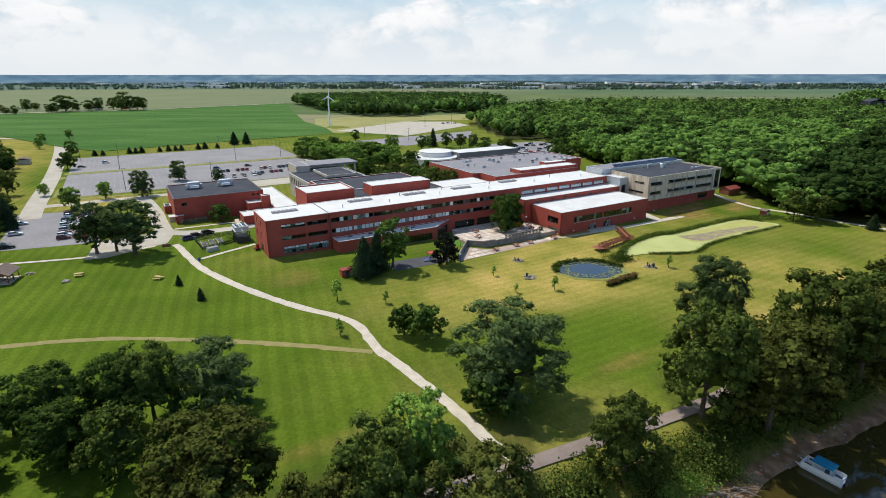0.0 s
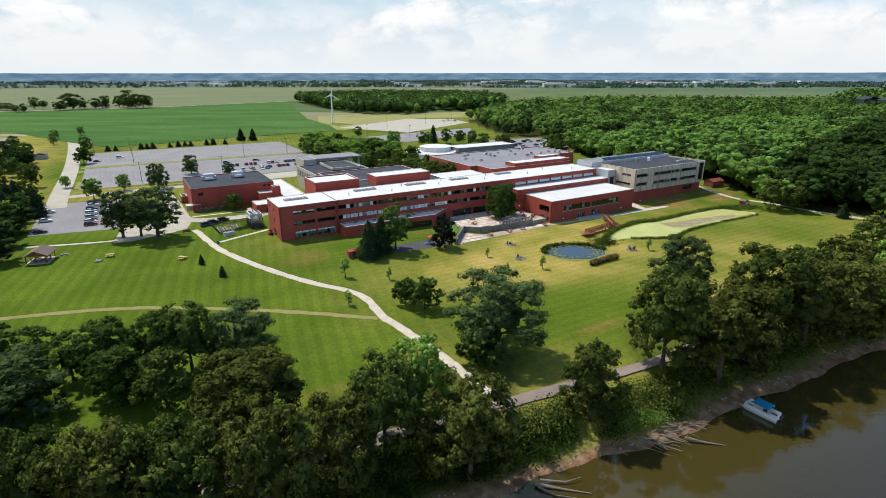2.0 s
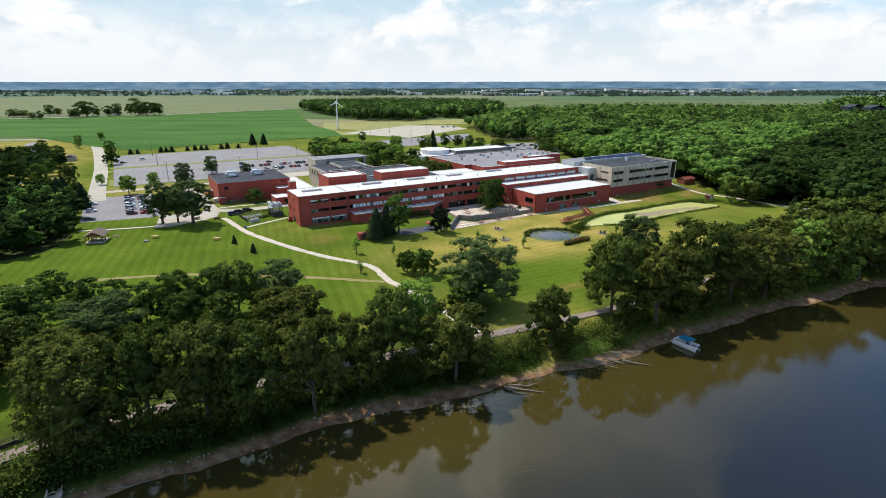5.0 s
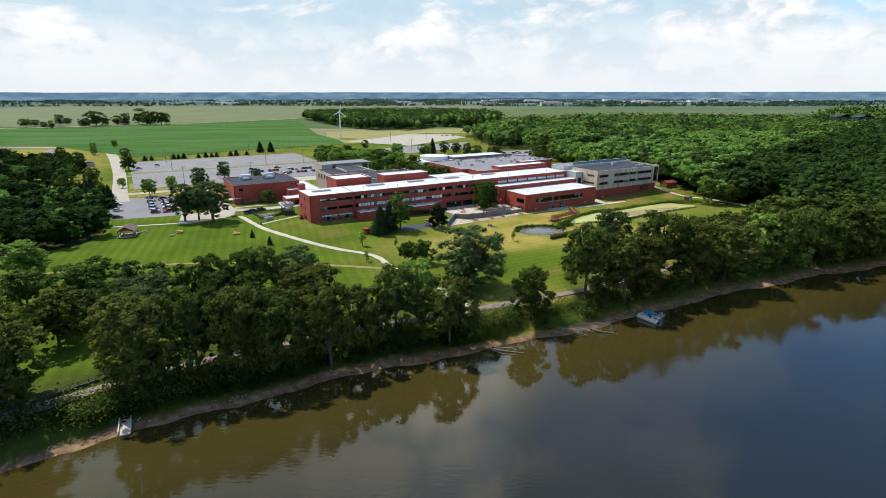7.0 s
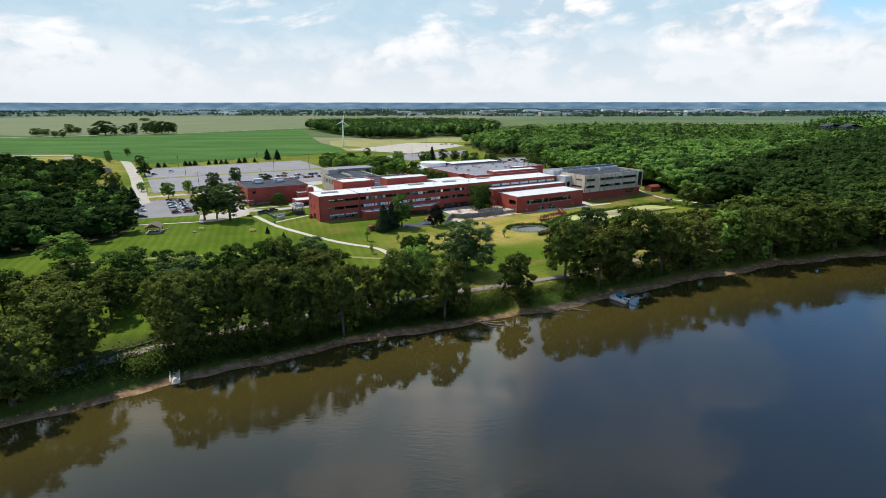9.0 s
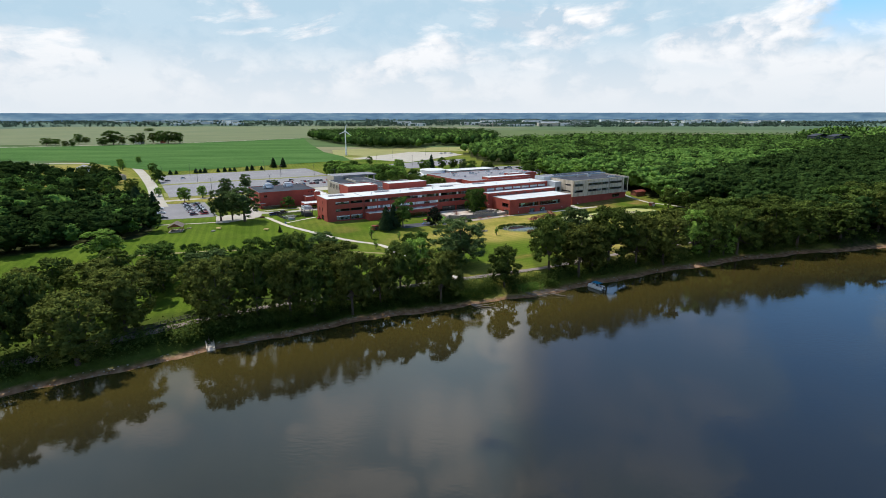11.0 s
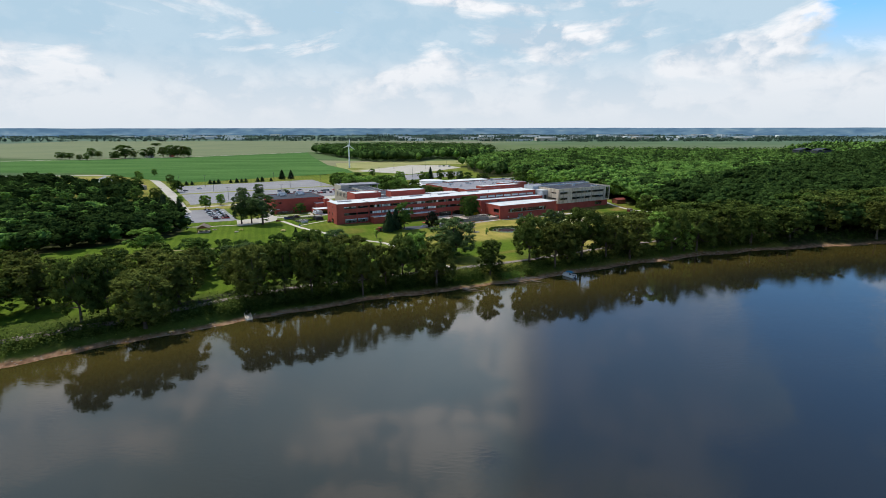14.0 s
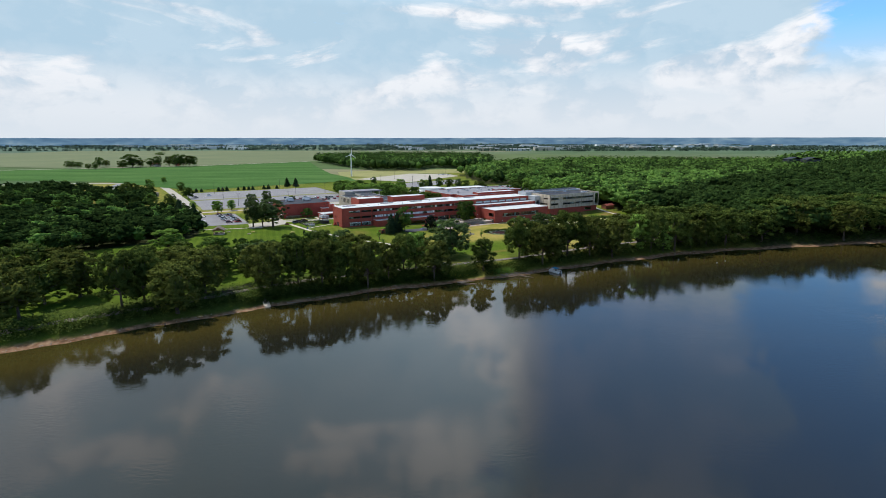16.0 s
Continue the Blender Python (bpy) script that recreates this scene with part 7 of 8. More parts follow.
for x, y in ((-1.2, -1.9), (1.2, -1.9), (-1.2, 0.2), (1.2, 0.2), (-1.2, 2.2), (1.2, 2.2)):
    u = part("cooling_unit", box(x - 1, x + 1, y - 0.85, y + 0.85, 4.4, 5.7, bevel=0.05), STEEL, ct, "pale blue-grey cooling unit")
    part("fan", tube((x, y, 5.7), (x, y, 5.85), 0.6, 0.55, 14), DARK_METAL, u)
part("enclosure", box(-2.0, 2.0, -3.0, 3.0, -0.5, 2.2), DARK_METAL, ct, "dark lower enclosure")
mw = thing("mower", BASE @ pose(-1.3, 10.8, -0.1, 0, 0, 100), "orange-red ride-on mower beside the wall", "mower")
part("body", box(-0.9, 1.0, -0.5, 0.5, 0.45, 1.15, bevel=0.12), REDP, mw)
part("seat", box(-0.6, 0.0, -0.3, 0.3, 1.15, 1.7, bevel=0.06), DARK_METAL, mw)
part("roll_bar", box(-0.8, -0.7, -0.5, 0.5, 1.1, 2.1), REDP, mw)
part("cutter_deck", box(-0.6, 0.8, -0.8, 0.8, 0.2, 0.42, bevel=0.05), REDP, mw)
for x, r in ((-0.65, 0.42), (0.75, 0.3)):
    for y in (-0.6, 0.6):
        w = part("wheel", tube((x, y - 0.14, r), (x, y + 0.14, r), r, r, 14), RUBBER, mw)
for s, r in ((-18.5, 61.5), (-15.6, 60.6), (-13, 60.6), (-10.5, 61.3)):
    bush("shrub", [tuple(W(RB.gauss(s, 0.6), RB.gauss(r, 0.5)).xy) for _ in range(22)], foliage("cream flowering shrub", (0.22, 0.24, 0.11), (0.62, 0.60, 0.44)) if s == -18.5 else bpy.data.materials["cream flowering shrub"], -0.6, 1.7, "cream-flowered shrub at the brick wall")
sheet("walk", [(-22, 53.2), (2, 52.2), (2, 53.6), (-22, 54.8)], PATHC, 0.07, "concrete walk along the theatre", "walk")
sheet("walk", [(-1.2, 47), (0.4, 47), (1.8, 58), (0.2, 58)], PATHC, 0.075, "concrete walk to the theatre door", "walk")

# ======== vehicles ========
def car_mesh(van=False):
    """Body (lower shell with wheel arches), greenhouse and trim of a car, nose to +x."""
    prof = [(-2.25, 0.35), (-2.3, 0.75), (-2.1, 0.98), (-1.0, 1.0), (0.75, 0.98), (1.95, 0.85), (2.28, 0.65), (2.25, 0.35)]
    roof = [(-1.95, 0.99), (-1.45, 1.42), (0.05, 1.47), (1.05, 0.97)] if not van else [(-2.1, 0.99), (-1.95, 1.62), (0.3, 1.68), (1.25, 0.97)]
    out = []
    for pts, w, taper in ((prof, 0.9, 0.93), (roof, 0.84, 0.8)):
        bm = bmesh.new()
        zs = [z for _, z in pts]
        rows = []
        for s in (-1, 1):
            rows.append([bm.verts.new((x, s * w * (1 - (1 - taper) * (z - min(zs)) / (max(zs) - min(zs))), z)) for x, z in pts])
        n = len(pts)
        for i in range(n):
            j = (i + 1) % n
            bm.faces.new((rows[0][i], rows[0][j], rows[1][j], rows[1][i]))
        bm.faces.new(rows[0][::-1]), bm.faces.new(rows[1])
        bmesh.ops.bevel(bm, geom=[e for e in bm.edges], offset=0.05, segments=1, affect="EDGES")
        bmesh.ops.recalc_face_normals(bm, faces=bm.faces[:])
        me = bpy.data.meshes.new("shell")
        bm.to_mesh(me)
        bm.free()
        out.append(me)
    bm = bmesh.new()
    r0, r1 = roof[1], roof[2]
    add_box(bm, r0[0] + 0.08, r1[0] - 0.08, -0.66, 0.66, r0[1] - 0.02, r1[1] + 0.03, bevel=0.02)
    me = bpy.data.meshes.new("roof_panel")
    bm.to_mesh(me)
    bm.free()
    return out[0], out[1], me


wheel_bm = tube((0, -0.11, 0), (0, 0.11, 0), 0.33, 0.33, 14)
WHEEL = bpy.data.meshes.new("wheel")
wheel_bm.to_mesh(WHEEL), WHEEL.materials.append(RUBBER)
rim_bm = tube((0, -0.12, 0), (0, 0.12, 0), 0.2, 0.2, 10)
RIMM = bpy.data.meshes.new("rim")
rim_bm.to_mesh(RIMM), RIMM.materials.append(RIM)
lamp_bm = box(-0.03, 0.03, -0.16, 0.16, -0.07, 0.07, bevel=0.02)
LAMPM = bpy.data.meshes.new("headlight")
lamp_bm.to_mesh(LAMPM), LAMPM.materials.append(WHITE_PAINT)
CARS = {}
for colour, a in (("white", (0.62, 0.63, 0.63)), ("silver", (0.33, 0.35, 0.37)), ("dark red", (0.12, 0.010, 0.014)), ("black", (0.014, 0.015, 0.017)), ("grey", (0.09, 0.10, 0.11)), ("blue", (0.02, 0.05, 0.14)), ("red", (0.33, 0.02, 0.02))):
    paint = mk(colour + " car paint", a, tuple(c * 1.12 for c in a), 0.5, 0.3, 0.0, metal=0.15, spec=0.6)
    for van in (False, True):
        body, glass, top = car_mesh(van)
        t = thing("car", pose(0, 0, -500), colour + (" sport utility car" if van else " saloon car") + " parked in the car park", "car", "parked cars")
        part("body", body, paint, t), part("glass", glass, CARGLASS, t, "dark glass"), part("roof", top, paint, t)
        for x in (-1.38, 1.4):
            for y in (-0.8, 0.8):
                w = part("wheel", WHEEL, None, t)
                w.location = (x, y, 0.33)
                part("rim", RIMM, None, w)
        for y in (-0.58, 0.58):
            h = part("headlight", LAMPM, None, t)
            h.location = (2.24, y, 0.66)
        CARS[colour, van] = t
RK = random.Random(21)


def park(s, r, turn, colour=None, van=None, lift=0.06):
    colour = colour or RK.choice(("white", "white", "silver", "silver", "dark red", "black", "grey", "black", "blue", "red", "white"))
    van = RK.random() < 0.45 if van is None else van
    p = W(s + RK.uniform(-0.2, 0.2), r)
    c = copy_thing(CARS[colour, van], Matrix.Translation((p.x, p.y, gz(p.x, p.y) + lift)) @ pose(0, 0, 0, 0, 0, TURN_B + turn + RK.uniform(-2, 2)))
    return c


for i, (a, b) in enumerate((("dark red", "grey"), ("white", "black"), (None, "dark red"), ("black", "silver"), ("silver", "grey"), ("white", "white"), ("grey", "silver"), ("silver", "white"), ("dark red", "black"), ("white", "dark red"), ("dark red", "red"))):
    r = 100.5 - i * 4.0
    if a:
        park(-57.2, r, 0, a)
    park(-51.6, r - 0.6, 180, b)
for r in (91.4, 75, 57.2):
    park(-72.6, r, 0, "white" if r > 60 else "black")
for i in range(24):
    if RK.random() < 0.72:
        park(10 + i * 2.75, 176.5, 90)
    if RK.random() < 0.55:
        park(10 + i * 2.75, 161.0, 90)
    if RK.random() < 0.42:
        park(10 + i * 2.75, 155.6, -90)
for s, r in ((-45, 252), (-58, 240), (14, 190), (33, 191)):
    park(s, r, 0)
for s, r, c in ((-12.4, 40.6, "black"), (-16.2, 38.6, "black"), (-19.0, 36.6, "blue")):
    park(s, r, 15, c, True, 0.09)
for i in range(34):
    p = Vector((46 + RK.uniform(0, 48), 388 + RK.uniform(0, 62)))
    c = copy_thing(CARS[RK.choice(("white", "silver", "black", "blue", "red")), RK.random() < 0.5], Matrix.Translation((p.x, p.y, gz(p.x, p.y) + 0.11)) @ pose(0, 0, 0, 0, 0, RK.choice((31, 121))))
for x, y in ((0, 640), (6, 646), (14, 640)):
    copy_thing(CARS["white", True], Matrix.Translation((x, y, gz(x, y) + 0.21)) @ pose(0, 0, 0, 0, 0, 40))
for t in CARS.values():
    for o in (*t.children_recursive, t):
        bpy.data.objects.remove(o)

# stall lines
def stall_lines(s0, s1, r0, r1, rows, pitch=2.75):
    bm = bmesh.new()
    for r in rows:
        s = s0
        while s <= s1:
            a, b = W(s - 0.07, r - 2.6), W(s + 0.07, r + 2.6)
            v = [W(s - 0.08, r - 2.6), W(s + 0.08, r - 2.6), W(s + 0.08, r + 2.6), W(s - 0.08, r + 2.6)]
            bm.faces.new([bm.verts.new((q.x, q.y, gz(q.x, q.y) + 0.085)) for q in v])
            s += pitch
    me = bpy.data.meshes.new("stall_lines")
    bm.to_mesh(me)
    bm.free()
    me.materials.append(LINE)
    tagged(new("stall_lines", me), "faded white stall lines on asphalt", "markings", kind="structure")


stall_lines(-60, 68, 0, 0, (146, 158, 164, 178, 190, 205, 225, 240, 246, 262, 268, 283))
bm = bmesh.new()
for r in [102.5 - 4.0 * i for i in range(12)]:
    for s0, s1 in ((-59.6, -49.2), (-75.5, -70.5)):
        v = [W(s0, r - 0.07), W(s1, r - 0.07), W(s1, r + 0.07), W(s0, r + 0.07)]
        bm.faces.new([bm.verts.new((q.x, q.y, gz(q.x, q.y) + 0.085)) for q in v])
me = bpy.data.meshes.new("stall_lines")
bm.to_mesh(me)
me.materials.append(LINE)
tagged(new("stall_lines", me), "faded white stall lines on asphalt", "markings", kind="structure")
# grass islands with kerbs
for pts in ([(-66, 212.2), (74, 210.2), (74, 216.8), (-66, 218.8)], [(-66, 131), (-62, 131.5), (-20, 130.5), (20, 131.5), (20, 134), (-62, 134.5), (-66, 134)], [(-66.5, 143), (-64, 143), (-63.5, 165), (-66, 165)], [(-61, 108.6), (-47, 108.6), (-47, 111), (-61, 112.2)], [(-67, 196), (-64.2, 198), (-64.2, 205), (-67, 206)]):
    sheet("grass_island", pts, MARGIN, 0.14, "narrow mown grass island with a kerb", "grass island")


def light_pole(s, r, h=11):
    p = W(s, r)
    t = thing("light_pole", Matrix.Translation((p.x, p.y, gz(p.x, p.y))) @ pose(0, 0, 0, 0, 0, TURN_B), "tall dark car park light pole with twin heads", "street lamp", "car park lights")
    part("base", tube((0, 0, -0.2), (0, 0, 0.8), 0.32, 0.32, 12), CONCRETE, t)
    part("pole", tube((0, 0, 0.8), (0, 0, h), 0.14, 0.09, 8), DARK_METAL, t)
    for s_ in (-1, 1):
        a = part("arm", tube((0, 0, h - 0.1), (s_ * 1.1, 0, h), 0.05, 0.05, 6), DARK_METAL, t)
        part("lamp_head", box(s_ * 1.1 - 0.35, s_ * 1.1 + 0.35, -0.2, 0.2, h - 0.08, h + 0.1, bevel=0.04), DARK_METAL, a)


for s, r in ((-36, 146), (-37.5, 215), (-37.5, 272), (30, 214), (30, 278), (60, 158), (60, 214), (5, 146), (-60, 275)):
    light_pole(s, r)
for x, y in ((-60, 560), (-20, 600), (10, 640), (-70, 480), (-30, 470)):
    t = thing("light_pole", Matrix.Translation((x, y, gz(x, y))), "tall dark car park light pole", "street lamp", "car park lights")
    part("pole", tube((0, 0, -0.2), (0, 0, 11), 0.16, 0.1, 8), DARK_METAL, t)
    part("lamp_head", box(-0.9, 0.9, -0.2, 0.2, 10.95, 11.15, bevel=0.04), DARK_METAL, t)

# ======== wind turbine ========
wt = thing("wind_turbine", Matrix.Translation((-129.5, 618, gz(-129.5, 618))) @ pose(0, 0, 0, 0, 0, 25), "white three-bladed wind turbine on a tubular tower", "wind turbine")
part("tower", tube((0, 0, -0.5), (0, 0, 31), 1.15, 0.6, 20), WHITE_PAINT, wt)
part("nacelle", box(-1.0, 1.0, -1.6, 2.6, 30.9, 32.8, bevel=0.3), WHITE_PAINT, wt)
part("hub", tube((0, -2.4, 31.8), (0, -1.4, 31.8), 0.3, 0.8, 14), WHITE_PAINT, wt)
for k in range(3):
    bm = bmesh.new()
    prof = [(0.0, 0.35, 0.35), (1.2, 0.75, 0.3), (4.5, 0.55, 0.2), (8.0, 0.3, 0.1), (9.6, 0.1, 0.05)]
    rows = [[bm.verts.new(q) for q in ((-w, 0, z), (0, -t, z), (w, 0, z), (0, t, z))] for z, w, t in prof]
    for a, b in zip(rows, rows[1:]):
        for i in range(4):
            bm.faces.new((a[i], a[(i + 1) % 4], b[(i + 1) % 4], b[i]))
    bm.faces.new(rows[-1]), bm.faces.new(rows[0][::-1])
    o = part("blade", bm, WHITE_PAINT, wt)
    o.matrix_local = pose(0, -1.9, 31.8) @ pose(0, 0, 0, 0, 8 + 120 * k, 0)

# ======== river bank ========
RS = random.Random(33)


def bank_spots(x0, x1, n, d0, d1, seed):
    rng = random.Random(seed)
    out = []
    while len(out) < n:
        x = rng.uniform(x0, x1)
        d = rng.uniform(d0, d1)
        y = float(np.interp(x, SHORE_X, SHORE_Y)) + d / 0.88
        y -= float(wobble(x, y)) / 0.88
        out.append((x, y))
    return out


tufts("bank_shrubs", bank_spots(-140, 190, 2300, 6.4, 11.5, 1), SHRUB, 1.7, "dense green shrubs on the river bank", "undergrowth", 5, 16, 0.2, 0.6)
tufts("bank_shrubs", bank_spots(-230, -40, 1300, 5.2, 13, 9), OAK, 3.4, "dark tangled undergrowth beneath the riverside oaks", "undergrowth", 9, 14, 0.3, 0.9)
tufts("bank_shrubs", bank_spots(-64, 24, 900, 5.6, 9.5, 21), OAK, 3.0, "dark leafy shrubs on the bank beneath the oaks", "undergrowth", 11, 22, 0.22, 0.7)
tufts("bank_shrubs", bank_spots(-62, 24, 800, 3.6, 6.5, 22), SHRUB, 1.9, "low dark shrubs above the muddy shore", "undergrowth", 12, 22, 0.2, 0.6)
tufts("bank_shrubs", bank_spots(28, 180, 900, 4.0, 9.0, 23), OAK, 2.6, "dark shrubs along the shaded shore", "undergrowth", 13, 20, 0.24, 0.8)
tufts("bank_weeds", bank_spots(-140, 190, 2000, 5.2, 9.5, 2), WEED, 0.8, "weeds and young growth on the river bank", "undergrowth", 6, 11, 0.15, 0.6)
tufts("bank_shrubs", bank_spots(190, 420, 900, 5.0, 12, 3), SHRUB, 2.6, "tall green shrubs on the river bank", "undergrowth", 7, 12, 0.38, 1.0)
for cx, cy, n in ((34, 63.5, 40), (38, 65.5, 60), (44, 68, 60), (30, 62, 30), (12, 54.5, 40), (17, 56.5, 40)):
    bush("shrub", [(RS.gauss(cx, 1.4), RS.gauss(cy, 1.0)) for _ in range(n)], LIME if cx in (34, 38) else SHRUB, gz(cx, cy), 2.6, "leafy shrub at the top of the river bank", 26, 0.16, 0.5)
bush("goldenrod", [(RS.gauss(15.5, 1.6), RS.gauss(58.2, 0.7)) for _ in range(26)], FLOWER, gz(15.5, 58), 1.0, "yellow flowering goldenrod on the bank", 8, 0.16, 0.3)
stones = bmesh.new()
for x, y in bank_spots(-130, 170, 420, 0.1, 3.4, 4):
    r = RS.uniform(0.08, 0.32)
    g = bmesh.ops.create_icosphere(stones, subdivisions=1, radius=r)
    z = gz(x, y)
    for v in g["verts"]:
        v.co *= 1 + 0.3 * noise.noise(v.co / r + Vector((x, y, 0)))
        v.co.z *= 0.6
        v.co += Vector((x, y, z))
me = bpy.data.meshes.new("shore_stones")
stones.to_mesh(me)
stones.free()
me.materials.append(STONE)
tagged(new("shore_stones", me), "pale stones scattered along the muddy shore", "stones", kind="stuff")


def log(pts, r0, label="bleached driftwood log lying in the shallows", name="driftwood_log"):
    bm = bmesh.new()
    line = [Vector(p) for p in pts]
    limb(bm, line, [r0 * (1 - 0.75 * i / (len(line) - 1)) for i in range(len(line))], 7)
    bm.faces.new([v for v in bm.verts][:7][::-1])
    me = bpy.data.meshes.new(name)
    bm.to_mesh(me)
    bm.free()
    me.materials.append(WOOD_GREY)
    return tagged(new(name, me), label, "log", "driftwood")


for i in range(26):
    x0, y0 = 34 + RS.uniform(0, 11), 61.5 + RS.uniform(-1.2, 2.2)
    y0 += (x0 - 38) * 0.44
    a, ln = RS.gauss(-0.12, 0.45), RS.uniform(2.5, 7.0)
    z = -5.9 + RS.uniform(-0.2, 0.9)
    log([(x0, y0, z), (x0 + ln * 0.5 * math.cos(a), y0 + ln * 0.5 * math.sin(a) + RS.uniform(-0.2, 0.2), z - 0.1), (x0 + ln * math.cos(a), y0 + ln * math.sin(a), z - RS.uniform(0.1, 0.5))], RS.uniform(0.07, 0.2), "bleached branch in a driftwood tangle")
log([(43, 61.5, -5.8), (46, 60.8, -6.2), (49.5, 60.2, -6.4)], 0.28)
log([(15, 50.8, -6.0), (19, 50.0, -6.3), (23.5, 49.2, -6.4)], 0.3), log([(16, 51.6, -6.0), (20, 51.3, -6.1), (22.5, 52.1, -5.9)], 0.18), log([(15.5, 50.2, -6.1), (18, 48.7, -6.35), (21, 48.4, -6.5)], 0.16)
log([(-70.4, 13.6, -5.9), (-71, 10.5, -6.1), (-71.6, 8.4, -6.4)], 0.22), log([(-50, 21.5, -6.1), (-47, 22.2, -6.2), (-44.5, 23.6, -6.2)], 0.2)
# boat ramp and pipe
rp = thing("boat_ramp", Matrix.Translation((-56.8, 18.9, -6.0)) @ pose(0, 0, 0, 0, 0, 27), "small concrete slipway with low side walls", "slipway")
o = part("slab", box(-0.95, 0.95, -2.6, 2.2, -0.25, 0.0, bevel=0.03), CONCRETE, rp)
o.matrix_local = pose(0, 0, 0.1, 7, 0, 0)
for x in (-0.95, 0.95):
    o = part("side_wall", box(x - 0.12, x + 0.12, -2.4, 2.4, -0.3, 0.45, bevel=0.03), CONCRETE, rp)
    o.matrix_local = pose(0, 0, 0.1, 5, 0, 0)
o = part("culvert_pipe", tube((0, 2.2, 0.6), (0.3, 5.4, 1.5), 0.45, 0.45, 14), WOOD_GREY, rp, "dark corrugated outfall pipe")
# retaining wall and railing on the trail's river side
tw = thing("trail_railing", Matrix(), "timber railing and low wall beside the trail", "railing")
for a, b in (((-77.7, 17.6), (-73.3, 22.2)), ((-73.3, 22.2), (-65.4, 30.6))):
    d = Vector(b) - Vector(a)
    m = pose(a[0], a[1], gz(*a) + 0.3, 0, 0, math.degrees(math.atan2(d.y, d.x)))
    for nm, bx in (("base_wall", box(0, d.length, -0.15, 0.15, -1.6, 0.25)), ("top_rail", box(0, d.length, -0.06, 0.06, 0.95, 1.05)), ("mid_rail", box(0, d.length, -0.04, 0.04, 0.55, 0.62))):
        o = part(nm, bx, OLD_TIMBER, tw)
        o.matrix_local = m
    for i in range(int(d.length / 1.8) + 1):
        o = part("post", box(i * 1.8 - 0.07, i * 1.8 + 0.07, -0.07, 0.07, -0.3, 1.08), OLD_TIMBER, tw)
        o.matrix_local = m

# ======== pontoon boat ========
TEAL = mk("teal canvas", (0.0, 0.13, 0.24), (0.01, 0.19, 0.32), 1.0, 0.7, 0.08)
HULL = mk("white fibreglass", (0.54, 0.56, 0.58), (0.66, 0.68, 0.70), 0.6, 0.35, 0.02)
bt = thing("pontoon_boat", Matrix.Translation((60.9, 69.6, WATER_Z)) @ pose(0, 0, 0, 0, 0, 124), "white pontoon boat with a teal canvas canopy, moored at the bank", "boat")
for y in (-0.85, 0.85):
    bm = tube((-3.2, y, 0.15), (2.4, y, 0.15), 0.36, 0.36, 14)
    add_tube(bm, (2.4, y, 0.15), (3.5, y, 0.35), 0.36, 0.06, 14)
    part("pontoon", bm, STEEL, bt, "silver metal pontoon")
part("deck", box(-3.2, 2.9, -1.25, 1.25, 0.5, 0.6, bevel=0.02), HULL, bt)
for y in (-1.22, 1.18):
    part("side_panel", box(-3.0, 2.6, y, y + 0.04, 0.62, 1.25), HULL, bt)
part("side_panel", box(2.58, 2.62, -1.18, 1.18, 0.62, 1.25), HULL, bt)
bm = box(-1.7, 1.3, -1.2, 1.2, 2.25, 2.33)
for v in bm.verts:
    v.co.z -= 0.12 * abs(v.co.y)
part("canopy", bm, TEAL, bt, "teal canvas canopy")
for x in (-1.6, 1.2):
    for y in (-1.15, 1.15):
        part("canopy_pole", tube((x, y, 0.6), (x, y, 2.2), 0.025, 0.025, 6), STEEL, bt)
part("console", box(-1.2, -0.6, 0.3, 0.9, 0.6, 1.5, bevel=0.05), DARK_METAL, bt)
for x, y in ((1.7, 0.8), (1.7, -0.8), (0.4, -0.8), (-2.3, 0.0)):
    s_ = part("seat", box(x - 0.55, x + 0.55, y - 0.3, y + 0.3, 0.6, 1.0, bevel=0.06), HULL, bt)
    part("cushion", box(x - 0.5, x + 0.5, y - 0.26, y + 0.26, 1.0, 1.08, bevel=0.03), DARK_METAL, s_)
mt = part("outboard_motor", box(-3.75, -3.25, -0.25, 0.25, 0.7, 1.4, bevel=0.1), DARK_METAL, bt, "black outboard motor")
part("shaft", box(-3.6, -3.45, -0.08, 0.08, -0.5, 0.7), DARK_METAL, mt)

# ======== farmstead, town and outlying buildings ========
def hut(x, y, w, d, h, turn, wall, roof, label, name="house"):
    t = thing(name, Matrix.Translation((x, y, gz(x, y))) @ pose(0, 0, 0, 0, 0, turn), label, "building")
    part("wall", box(-w / 2, w / 2, -d / 2, d / 2, -0.5, h), wall, t)
    gable(t, w, d, h, h + w * 0.2, 0.3, roof)
    for i in range(max(2, int(d / 5))):
        part("window", box(w / 2 - 0.02, w / 2 + 0.05, -d / 2 + 1.5 + i * 5, -d / 2 + 3 + i * 5, h * 0.35, h * 0.75), CARGLASS, t)


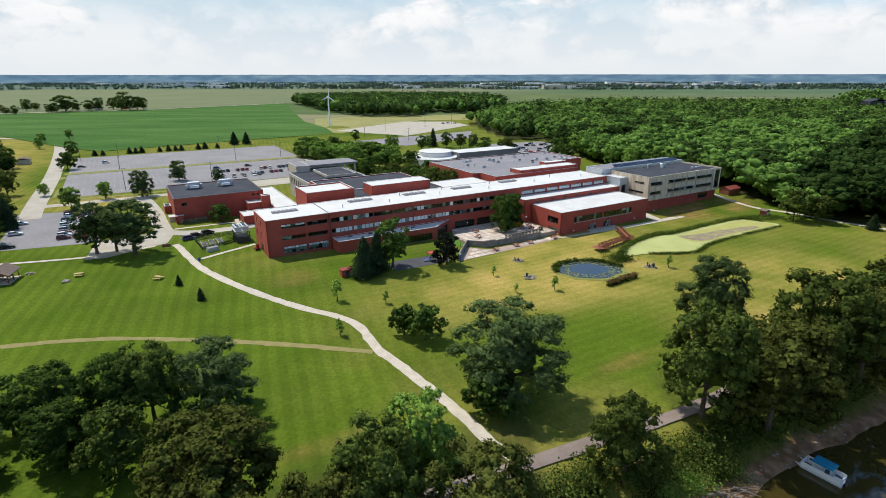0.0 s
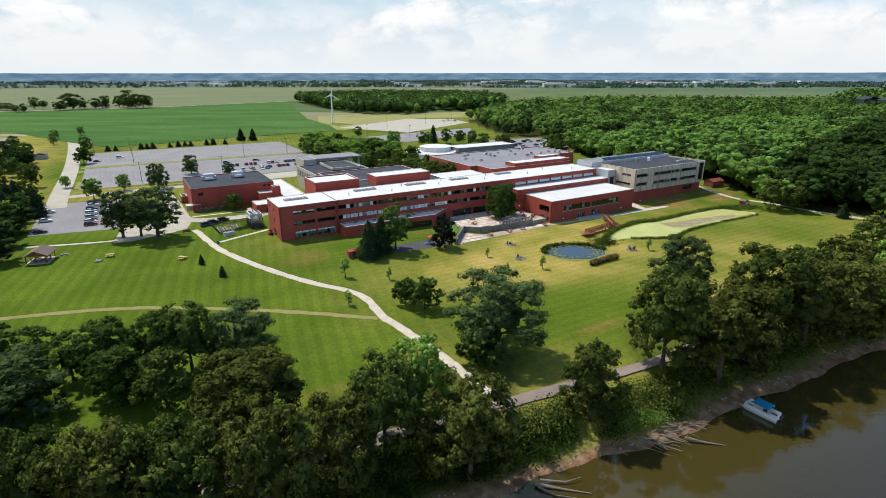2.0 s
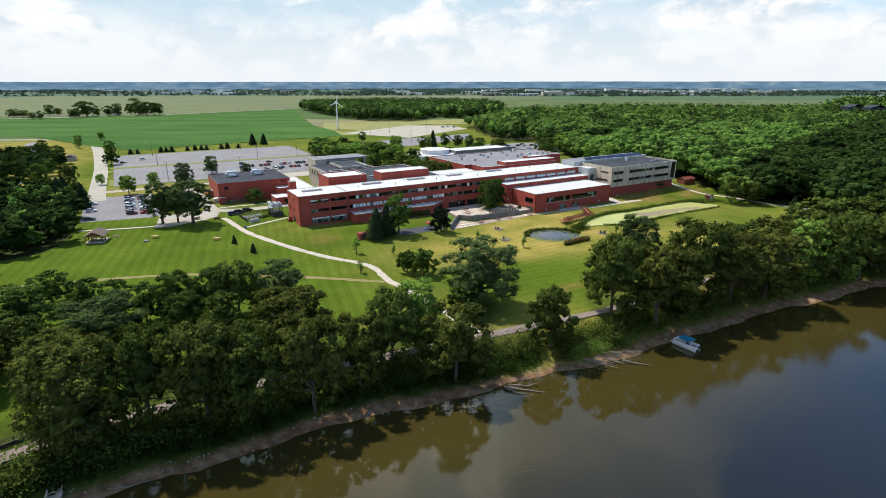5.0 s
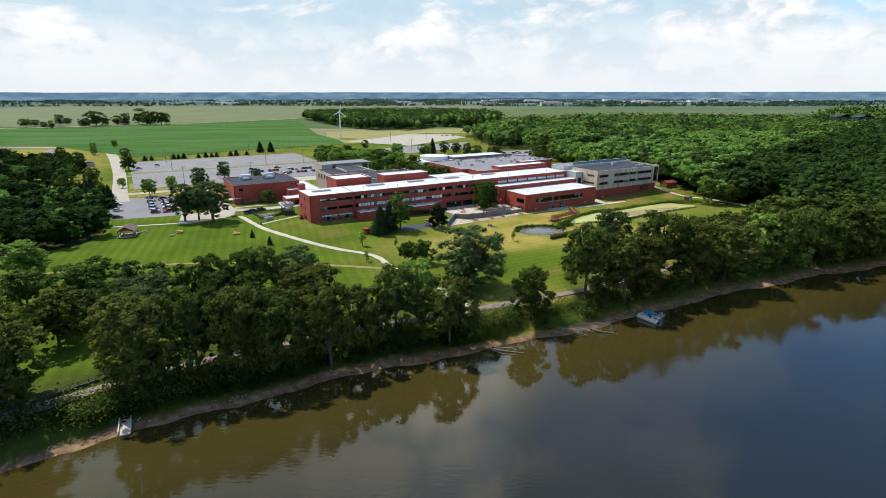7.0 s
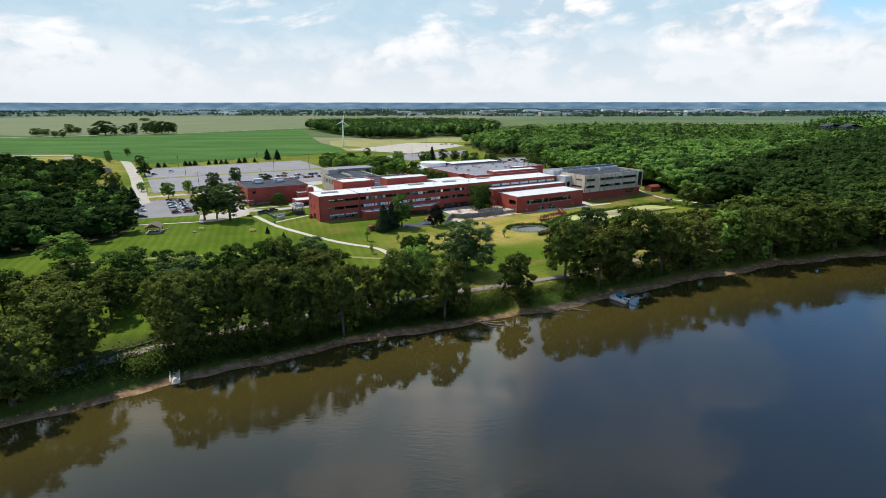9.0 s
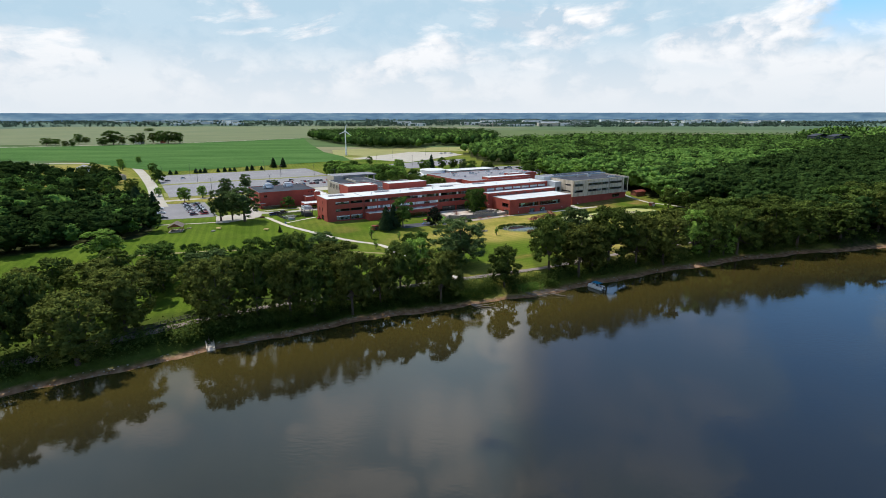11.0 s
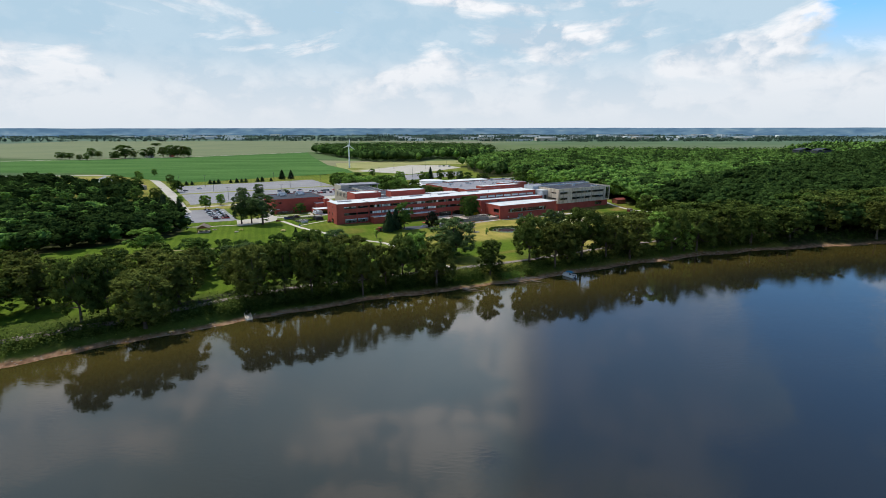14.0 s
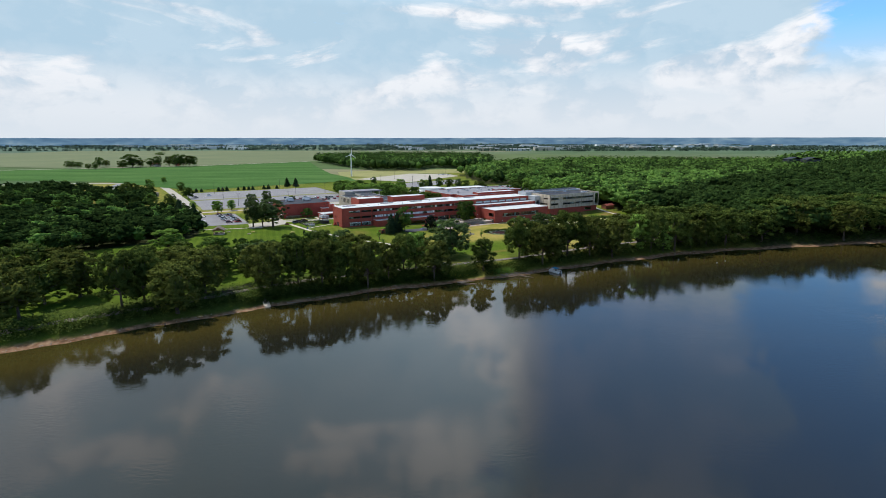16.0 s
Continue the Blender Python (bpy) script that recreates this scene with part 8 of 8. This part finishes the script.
hut(-575, 905, 10, 16, 4.5, 60, WHITE_PAINT, BRICK_DARK, "white farmhouse with a dark roof among trees")
hut(-545, 935, 9, 14, 4, 20, BRICK, GRAVEL_ROOF, "red farm barn beside trees", "barn")
hut(-345, 405, 14, 22, 3.5, 40, WHITE_PAINT, GRAVEL_ROOF, "pale low building across the road")
hut(-276, 348, 7, 9, 3, 30, BEIGE, SHINGLE, "small beige house among trees")
RTN = random.Random(8)
for k in range(76):
    d = RTN.uniform(2300, 3900)
    a = RTN.choice((RTN.uniform(0.22, 0.60), RTN.uniform(0.2, 0.5), RTN.uniform(-0.1, 0.25), RTN.uniform(-0.6, -0.25)))
    w, dd, h = RTN.uniform(25, 120), RTN.uniform(20, 50), RTN.uniform(8, 17)
    t = thing("warehouse", Matrix.Translation((d * math.tan(a), d, 0)) @ pose(0, 0, 0, 0, 0, RTN.uniform(-15, 15)), "distant long pale industrial building", "building", "distant town buildings")
    part("wall", box(-w / 2, w / 2, -dd / 2, dd / 2, 0, h), RTN.choice((WHITE_PAINT, BEIGE, WHITE_PAINT, WHITE_PAINT, STEEL)), t)
    part("roof", box(-w / 2 - 0.5, w / 2 + 0.5, -dd / 2 - 0.5, dd / 2 + 0.5, h, h + 0.8), RTN.choice((WHITE_ROOF, GRAVEL_ROOF)), t)
for x, y in ((670, 850), (690, 830)):
    t = thing("house", Matrix.Translation((x, y, 6)) @ pose(0, 0, 0, 0, 0, 10), "blue-grey roofed building above the woodland", "building")
    part("wall", box(-16, 16, -8, 8, -6, 10), GREY_ROOF, t)
    gable(t, 32, 16, 10, 14, 0.5, GREY_ROOF)
# red dugout and white board in the clearing
dg = thing("dugout", Matrix.Translation((-243, 230, gz(-243, 230))) @ pose(0, 0, 0, 0, 0, 25), "long low red sports dugout", "shelter")
part("wall", box(-7, 7, -1, 1, -0.3, 2.4), REDP, dg)
part("roof", box(-7.3, 7.3, -1.4, 1.3, 2.4, 2.6), GREY_ROOF, dg)
bd2 = thing("scoreboard", Matrix.Translation((-238.5, 246, gz(-238.5, 246))) @ pose(0, 0, 0, 0, 0, 20), "white board on posts in the clearing", "board")
part("panel", box(-3.8, 3.8, -0.1, 0.1, 1.0, 4.2), WHITE_PAINT, bd2)
for x in (-3, 3):
    part("post", box(x - 0.15, x + 0.15, 0.11, 0.4, -0.3, 4.0), DARK_METAL, bd2)
